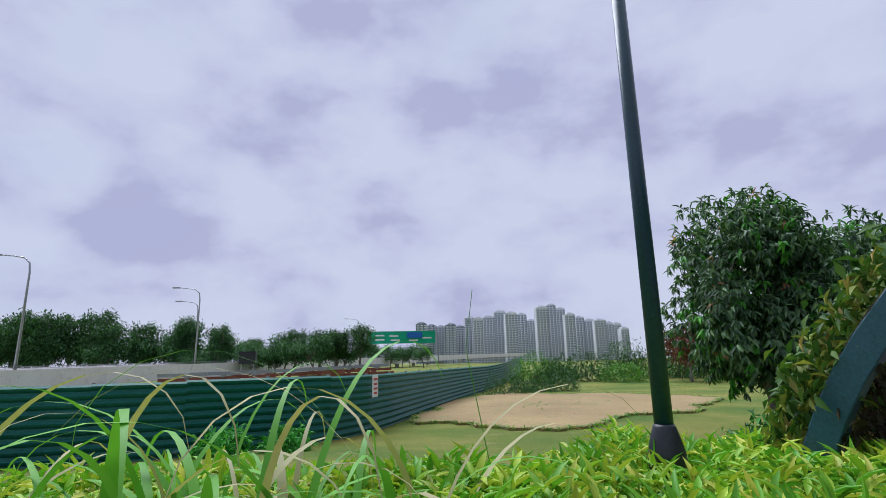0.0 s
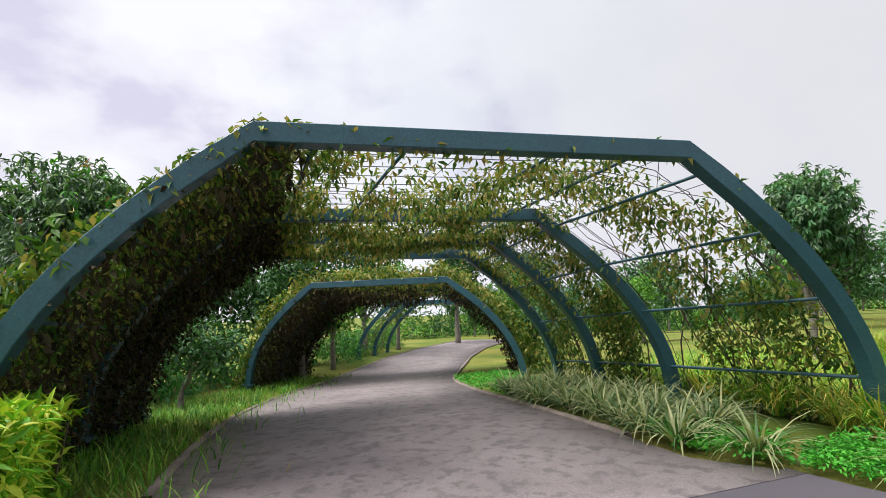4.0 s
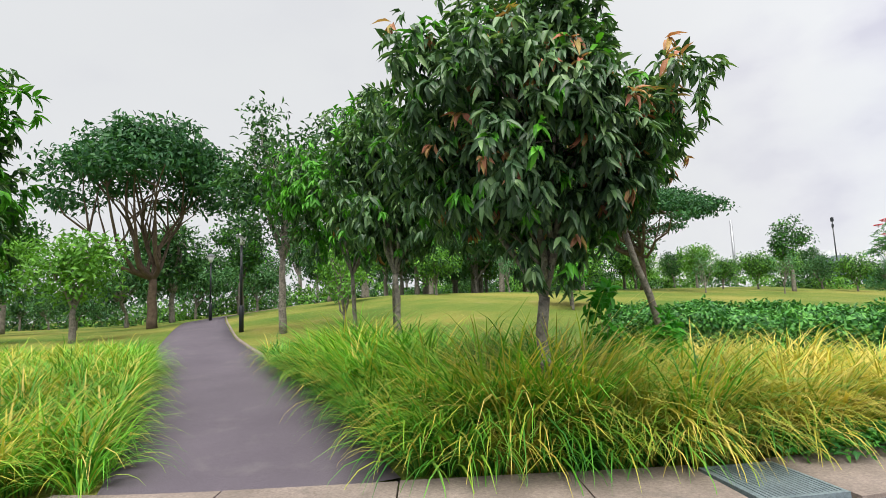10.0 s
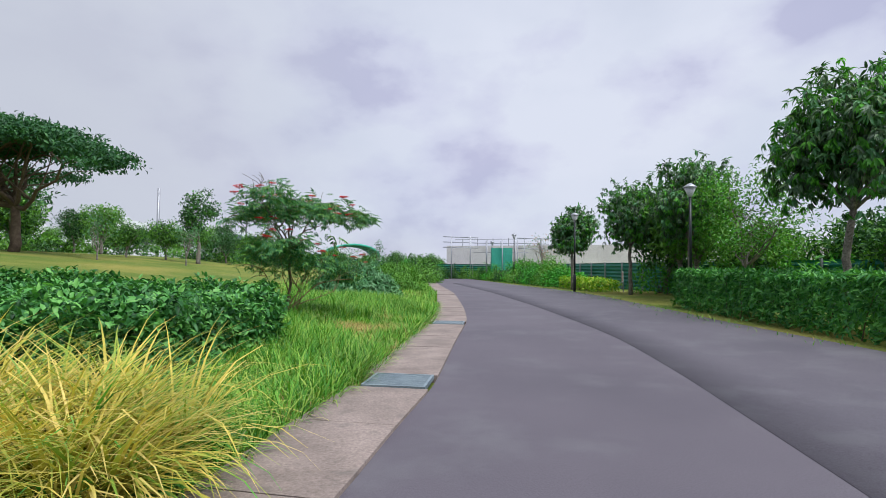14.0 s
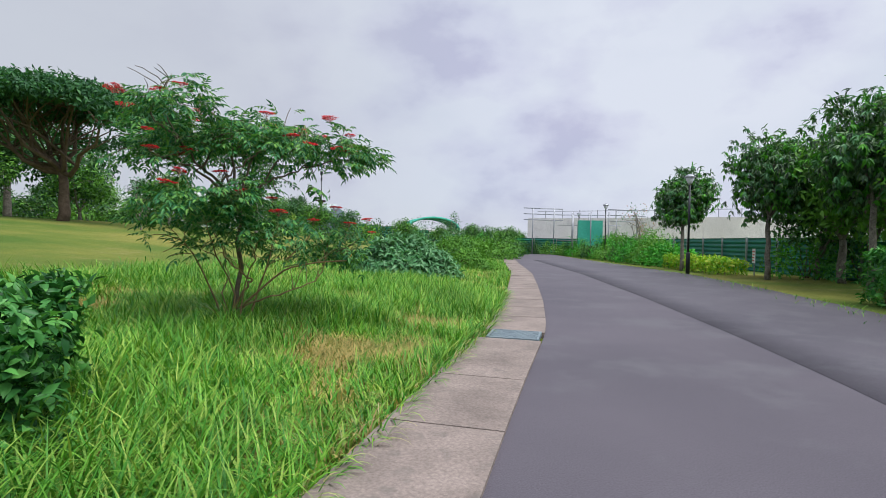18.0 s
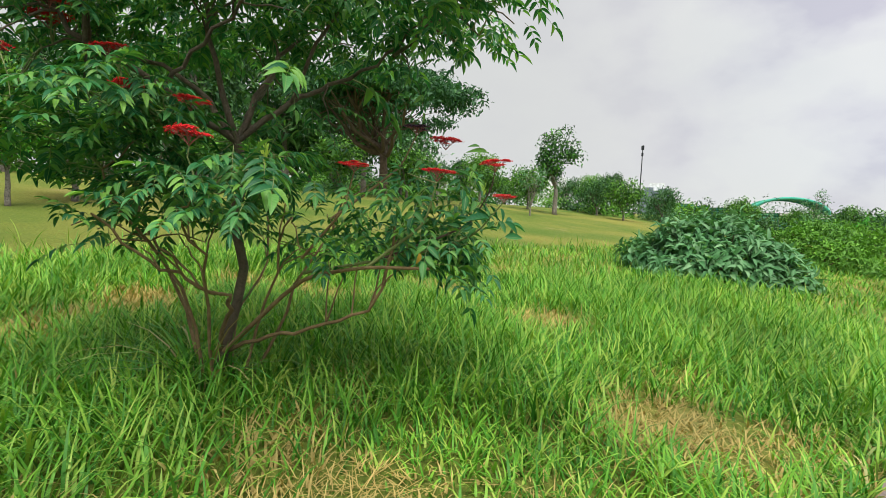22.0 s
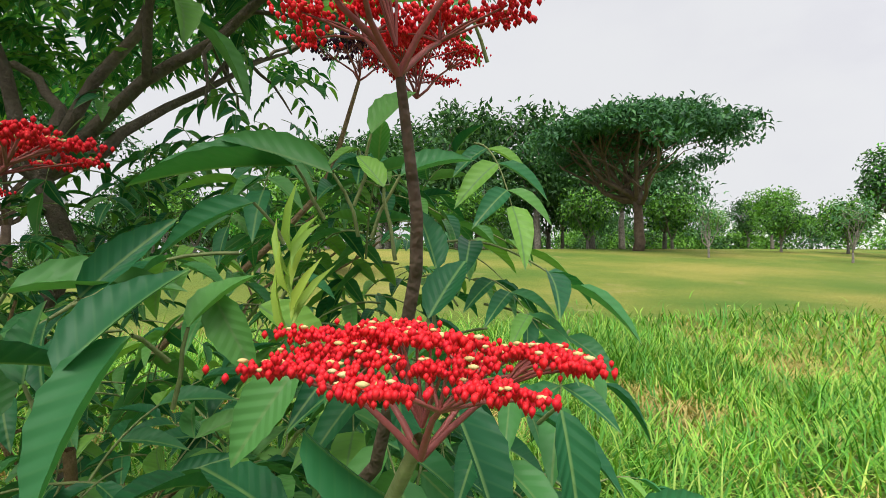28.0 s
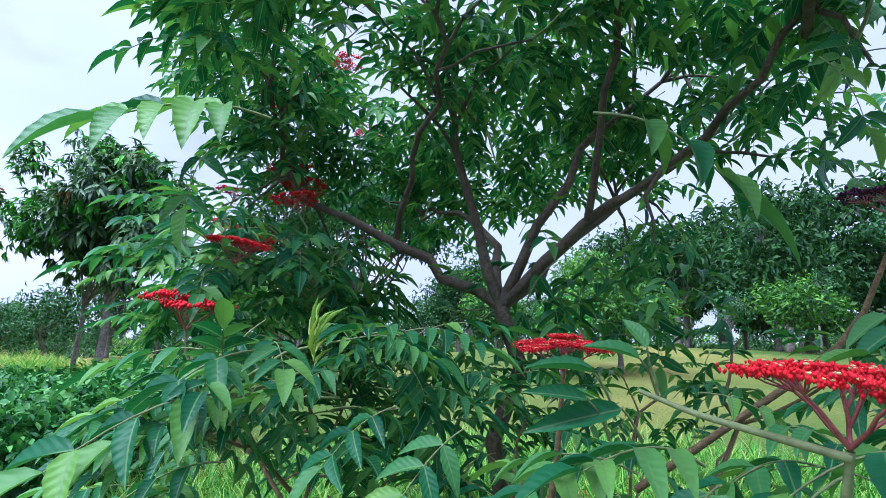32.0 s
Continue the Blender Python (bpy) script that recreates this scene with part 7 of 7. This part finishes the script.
# ---- elevated road under works ----
def viaduct():
    ob = thing("elevated_highway", -46.0, 54.0, -0.9, "pale concrete elevated highway with parapets and lamps", "highway")
    o = np.array((-46.0, 54.0, -0.9))
    ys = np.linspace(18, 600, 44)
    mid = np.stack([-55 + 0.16 * ys + 0.00025 * np.clip(ys - 150, 0, None) ** 2, ys, 1.2 + 0.015 * (ys - 54)], 1) - o
    n = np.array((0.987, -0.16, 0))

    def bar(name, across, z0, z1, w, mat):
        g = Geo()
        rows = []
        for c in mid:
            a, b = c + n * (across - w / 2), c + n * (across + w / 2)
            rows.append([a + (0, 0, z0), b + (0, 0, z0), b + (0, 0, z1), a + (0, 0, z1)])
        g.flat = True
        v = np.array(rows).reshape(-1, 3)
        k = np.arange(len(mid) - 1) * 4
        g.add(v, [np.stack([k + j, k + (j + 1) % 4, k + 4 + (j + 1) % 4, k + 4 + j], 1) for j in range(4)])
        link_mesh(name, g.mesh(name), mat, ob)

    bar("deck", -6, -1.3, -0.2, 13, CONCRETE_PALE)
    bar("parapet", 0.4, -2.3, 0.45, 0.35, CONCRETE_PALE)
    bar("parapet", -12.4, -0.3, 0.55, 0.35, CONCRETE_PALE)
    bar("rail", 0.4, 0.72, 0.80, 0.10, GREY_METAL)
    bar("rail", 0.4, 0.55, 0.60, 0.10, GREY_METAL)
    for c in mid[::2]:
        g = Geo()
        g.box(c + (-6 * 0.987, 0.96, -2.6), (1.6, 1.6, 3.4))
        link_mesh("pier", g.mesh("pier"), CONCRETE_PALE, ob)
    for y, side in ((56, 0.4), (86, 0.4), (168, 0.4), (300, 0.4), (104, -12.4), (205, -12.4)):
        z = 1.2 + 0.015 * (y - 54)
        c = np.array((-55 + 0.16 * y + 0.00025 * max(y - 150, 0) ** 2, y, z)) - o + n * side
        lamp = thing("highway_lamp", c[0] + o[0], c[1] + o[1], c[2] + o[2] + 0.4, "tall grey highway lamp with a curved arm", "street lamp", "lamps of the highway")
        g = Geo()
        g.tube([(0, 0, 0), (0, 0, 10.5), (-0.15, 0, 11.6), (-0.8, 0, 12.2), (-1.8, 0, 12.4), (-3.6, 0, 12.6)], [0.16, 0.10, 0.09, 0.08, 0.07, 0.06], 6)
        link_mesh("pole", g.mesh("pole", True), GREY_METAL, lamp)
        g = Geo()
        g.box((-4.1, 0, 12.6), (1.2, 0.4, 0.18))
        link_mesh("lamp_head", g.mesh("lamp_head"), GREY_METAL, lamp)
    y = 190
    gan = thing("sign_gantry", -15.5, y, 2.4, "green overhead direction sign on a highway gantry", "road sign")
    for x in (-13, 13):
        g = Geo()
        g.box((x, 0, 4.6), (0.5, 0.5, 10))
        link_mesh("post", g.mesh("post"), GREY_METAL, gan)
    g = Geo()
    g.box((0, 0, 8.3), (24, 0.3, 4.4), 0.12)
    link_mesh("board", g.mesh("board"), SIGN_GREEN, gan)
    g = Geo()
    g.box((4.5, -0.05, 9.0), (5.5, 0.4, 2.0), 0.12)
    link_mesh("blue_panel", g.mesh("blue_panel"), SIGN_BLUE, gan)
    for x, z in ((-8, 9), (-8, 7.5), (-3, 8.8), (-2.5, 7.3), (4, 7.2), (9, 8)):
        g = Geo()
        g.box((x, -0.2 + x * 0.12, z), (3.2, 0.1, 0.5), 0.12)
        link_mesh("text_bar", g.mesh("text_bar"), SIGN_WHITE, gan)


viaduct()
pr = rng_of(400)
for k in range(7):
    x, y = -24 + k * 2.6, 48 + k * 2.2
    stack = thing("steel_stack", x, y, at(x, y), "stack of rust-red steel beams on the site", "building material", "steel stacks on the site")
    for j in range(4):
        g = Geo()
        g.box((pr.normal() * 0.3, 0, 0.5 + 0.42 * j), (4.2, 0.25, 0.3), 0.3 + pr.normal() * 0.15)
        g.box((pr.normal() * 0.3, 0.6, 0.3 + 0.42 * j), (0.3, 1.6, 0.3), 0.3)
        link_mesh("beam", g.mesh("beam"), RUST if j % 3 else GREY_METAL, stack)
gen = thing("site_box", -22.5, 60, at(-22.5, 60), "dark site display box on legs", "site equipment")
g = Geo()
g.box((0, 0, 3.0), (1.9, 0.5, 1.4))
link_mesh("box", g.mesh("box"), BLACK_PAINT, gen)
for x in (-0.7, 0.7):
    g = Geo()
    g.box((x, 0, 1.15), (0.12, 0.12, 2.4))
    link_mesh("leg", g.mesh("leg"), GREY_METAL, gen)

# ---- far buildings ----
TOWER_WALL = surface("tower_wall", (0.62, 0.64, 0.68), (0.74, 0.76, 0.79), 0.05, 1.0, 0.8, relief=0.0)
TOWER_GLASS = surface("tower_glass", (0.13, 0.17, 0.22), (0.22, 0.26, 0.32), 0.2, 2.0, 0.3, relief=0.0)


def tower(x, y, w, d, h, turn, label, seed, dark=False):
    r = rng_of(seed)
    ob = thing("apartment_tower", x, y, -2.0, label, "apartment building", "towers on the skyline", turn=turn)
    g = Geo()
    g.box((0, 0, h / 2), (w, d, h))
    g.box((-w * 0.22, 0, h / 2 + 1.2), (w * 0.34, d * 1.06, h - 1.0))
    g.box((w * 0.25, 0, h / 2 + 0.6), (w * 0.3, d * 1.04, h + 1.0))
    link_mesh("wall", g.mesh("wall"), TOWER_GLASS if dark else TOWER_WALL, ob)
    g = Geo()
    g.box((0, 0, h + 1.2), (w * 0.5, d * 0.5, 3.2))
    link_mesh("roof_house", g.mesh("roof_house"), TOWER_WALL, ob)
    strips = max(3, int(w / 3.6))
    g = Geo()
    for k in range(strips):
        xx = -w / 2 + (k + 0.5) * w / strips
        g.box((xx + w / strips * 0.36, -d / 2 * 1.06, h / 2), (w / strips * 0.12, 0.5, h - 3.0))
        for f in range(int(h / 3.0)):
            g.box((xx, -d / 2 * 1.07, 3.0 * f + 2.0), (w / strips * 0.5, 0.3, 1.5))
    link_mesh("window_grid", g.mesh("window_grid"), TOWER_WALL if dark else TOWER_GLASS, ob)["kind"] = "stuff"
    return ob


tr = rng_of(500)
px = -38.0
tops = (66, 63, 61, 64, 60, 76, 73, 75, 85, 83, 80, 68, 90, 92, 90, 76, 73, 67, 66, 62, 58, 52)
for k, up in enumerate(tops):
    w = tr.uniform(11, 16) if k < 19 else 10.0
    y = 660 + (k % 3) * 34 + tr.random() * 12
    dark = k in (0, 1, 3, 4)
    tower((px + w / 2) * y / 690, y, w * y / 690 + 0.6, 13, up / 913 * y * tr.uniform(0.97, 1.02) + 3.5, tr.normal() * 5, "dark grey high-rise block on the skyline" if dark else "white high-rise apartment block on the skyline", 510 + k, dark)
    px += w * 0.97
tower(62, -345, 34, 16, 27, 10, "white apartment slab beyond the park", 540)
tower(110, -350, 30, 16, 25, -5, "white apartment slab beyond the park", 541)
tower(-5, -222, 11, 9, 14, 0, "grey-blue office block beyond the trees", 542, True)
mast = thing("mast", -1.8, -84.5, at(-1.8, -84.5), "slim dark antenna mast beyond the lawn", "mast")
g = Geo()
g.tube([(0, 0, 0), (0, 0, 8.4)], [0.09, 0.06], 6)
link_mesh("pole", g.mesh("pole"), BLACK_PAINT, mast)
g = Geo()
g.box((0, 0, 8.1), (0.34, 0.2, 0.5))
g.box((0, 0, 7.3), (0.24, 0.2, 0.4))
link_mesh("antenna", g.mesh("antenna"), BLACK_PAINT, mast)
chimney = thing("chimney", 10.5, -97, 0, "tall slim grey chimney beyond the trees", "chimney")
g = Geo()
g.tube([(0, 0, 0), (0, 0, 13.0)], [0.26, 0.20], 10)
link_mesh("shaft", g.mesh("shaft"), GREY_METAL, chimney)

# white elevated deck being built beyond the road
site = thing("unfinished_viaduct", -45, -58, 0, "white concrete viaduct under construction behind the hoarding", "viaduct")
line = resample([(-28.2, -72.0), (-33.7, -68.0), (-42, -58), (-58, -44), (-84, -30), (-112, -16)], 6.0)
for a, b in zip(line[:-1], line[1:]):
    m, turn = (a + b) / 2, math.atan2(b[1] - a[1], b[0] - a[0])
    L = np.linalg.norm(b - a)
    g = Geo()
    g.box((m[0] + 45, m[1] + 58, 2.9), (L * 1.01, 7, 2.4), turn)
    link_mesh("girder", g.mesh("girder"), CONCRETE_PALE, site)
    g = Geo()
    g.box((m[0] + 45, m[1] + 58, 0.8), (L * 0.99, 6.8, 2.2), turn)
    link_mesh("wall", g.mesh("wall"), CONCRETE_PALE, site)
    g = Geo()
    for j in range(3):
        t0 = (j - 1) * L / 3
        g.box((m[0] + 45 + math.cos(turn) * t0, m[1] + 58 + math.sin(turn) * t0, 4.6), (0.08, 0.08, 1.2), turn)
    g.box((m[0] + 45, m[1] + 58, 5.1), (L, 0.06, 0.06), turn)
    link_mesh("guard_rail", g.mesh("guard_rail"), GREY_METAL, site)
scaf = thing("scaffold", -26.8, -56.5, 0, "scaffold tower wrapped in green safety net", "scaffold", turn=-25)
g = Geo()
g.box((0, 0, 2.1), (2.2, 1.8, 2.6))
link_mesh("net", g.mesh("net"), NET, scaf)
for x in (-1.6, 0, 1.6):
    for y in (-1.2, 1.2):
        g = Geo()
        g.tube([(x, y, 0), (x, y, 4.2)], [0.05, 0.05], 5)
        link_mesh("pole", g.mesh("pole"), GREY_METAL, scaf)
for z in (1.5, 3.0, 4.0):
    g = Geo()
    g.tube([(-3, -1.25, z), (3, -1.25, z)], [0.04, 0.04], 5)
    link_mesh("ledger", g.mesh("ledger"), GREY_METAL, scaf)
for k, (x, y) in enumerate(((-24.5, -62), (-33, -60))):
    p = thing("scaffold", x, y, 0, "bare grey scaffold frame on the site", "scaffold", "scaffold frames on the site")
    for xx in (-1.2, 1.2):
        g = Geo()
        g.tube([(xx, 0, 0), (xx, 0, 4.9)], [0.06, 0.06], 5)
        link_mesh("pole", g.mesh("pole"), GREY_METAL, p)
    for z in (3.6, 4.2, 4.8):
        g = Geo()
        g.tube([(-2.2, 0, z), (2.2, 0, z)], [0.05, 0.05], 5)
        link_mesh("ledger", g.mesh("ledger"), GREY_METAL, p)
hall = thing("arched_hall", -34, -165, 0, "low hall with an arched green roof far away", "hall")
g = Geo()
g.box((0, 0, 2.2), (15, 10, 4.4))
link_mesh("wall", g.mesh("wall"), CONCRETE_PALE, hall)
g = Geo()
aa = np.linspace(0, math.pi, 15)
pts = np.stack([-7.8 * np.cos(aa), np.zeros(15), 4.3 + 3.6 * np.sin(aa)], 1)
for yy in (-5.2, 5.2):
    g.tube(pts + (0, yy, 0), np.full(15, 0.35), 5)
v = np.concatenate([pts + (0, -5.2, 0), pts + (0, 5.2, 0)])
k = np.arange(14)
g.add(v, [np.stack([k, k + 1, k + 16, k + 15], 1)])
link_mesh("roof", g.mesh("roof"), NET, hall)

# undergrowth that closes the view under the woods
ur = rng_of(800)
for k in range(46):
    a = radians(-78 + 116 * k / 45)
    d = 56 + ur.random() * 10
    x, y = 4 + d * math.cos(a), -8 + d * math.sin(a)
    if abs(float(side_of(TRAIL_MID[::3], np.array([x]), np.array([y]))[0])) > 3:
        shrub("undergrowth", x, y, 3.4, 3.4, ur.uniform(1.6, 3.0), 620, 0.55, LEAF_FAR if k % 3 else LEAF_BUSH, "dark green undergrowth beneath the woods", 810 + k, wild=0.35, group="undergrowth of the woods")
for k in range(22):
    shrub("undergrowth", -6 + k * 2.9 + ur.normal() * 0.6, -58 - ur.random() * 6, 2.0, 1.8, ur.uniform(1.0, 2.0), 560, 0.4, LEAF_FAR if k % 2 else LEAF_BUSH, "green bushes along the far edge of the lawn", 870 + k, wild=0.35, group="bushes at the lawn's edge")
for k in range(9):
    shrub("undergrowth", -19.6 - 0.35 * k + ur.normal() * 0.4, -12 - k * 2.2, 1.6, 1.5, ur.uniform(1.2, 2.2), 800, 0.28, LEAF_HEDGE if k % 2 else LEAF_FRESH, "green bushes behind the roadside trees", 900 + k, wild=0.35, group="bushes behind the roadside trees")
for k in range(12):
    shrub("undergrowth", 8.5 + k * 2.6, 13.6 + k * 0.75 + ur.normal() * 0.5, 1.5, 1.4, ur.uniform(1.0, 2.0), 650, 0.28, LEAF_HEDGE, "green bushes beside the pergola path", 920 + k, wild=0.35, group="bushes beside the pergola")

# loose bushes and a thin pale tree before the unfinished viaduct
for k, (x, y, h) in enumerate(((-13.5, -58, 1.7), (-16, -62, 2.1), (-18.5, -66, 2.4), (-11, -64, 2.2), (-8, -66, 2.0), (-14, -70, 2.6), (-4, -60, 1.4), (-20.5, -60, 1.5), (-9.5, -53, 1.2), (-12, -49, 1.1), (-27, -50, 1.8), (-29.5, -47, 1.6))):
    shrub("bush", x, y, h * 0.95, h * 0.9, h, 900, 0.26, LEAF_FAR if k % 3 else LEAF_EUPH, "loose grey-green bush before the building site", 950 + k, wild=0.4, group="bushes before the site")
tree("bare_tree", -26.2, -47.5, "thin pale tree with sparse pinkish leaves by the site", 4.6, 1.2, 3.0, 1.7, 1.3, 22, 12, 0.16, [(LEAF_EUPH, 0.55), (LEAF_RED, 0.45)], BARK_GREY, 231, 0.06, 0.6, kind="small", shape=LEAF_4, limbs=10)
tree("bare_tree", -17.0, -71.0, "thin grey-green tree before the site", 4.2, 1.2, 2.9, 1.4, 1.1, 18, 26, 0.2, [(LEAF_EUPH, 0.6), (LEAF_FAR, 0.4)], BARK_GREY, 232, 0.06, 0.6, kind="small", shape=LEAF_4, limbs=8)
for k in range(10):
    f = k / 9
    shrub("shrub", -22.4 - 4.6 * f + 0.4 * (k % 2), -40.5 - 20 * f, 1.35, 1.3, 1.05 + 0.3 * ((k * 5) % 3), 1000, 0.24, (LEAF_BUSH, LEAF_COVER, LEAF_FAR)[k % 3], "low green roadside shrub at the bend", 970 + k, wild=0.4, group="shrubs at the bend")
for k, (x, y) in enumerate(((-25.6, -62.5), (-23.8, -63.2), (-22.0, -64.0), (-20.2, -64.6), (-18.6, -62.5), (-17.4, -59.5))):
    shrub("shrub", x, y, 1.4, 1.2, 1.2 + 0.25 * (k % 3), 900, 0.26, (LEAF_BUSH, LEAF_FAR, LEAF_COVER)[k % 3], "green bush before the teal hoarding", 985 + k, wild=0.4, group="shrubs at the bend")
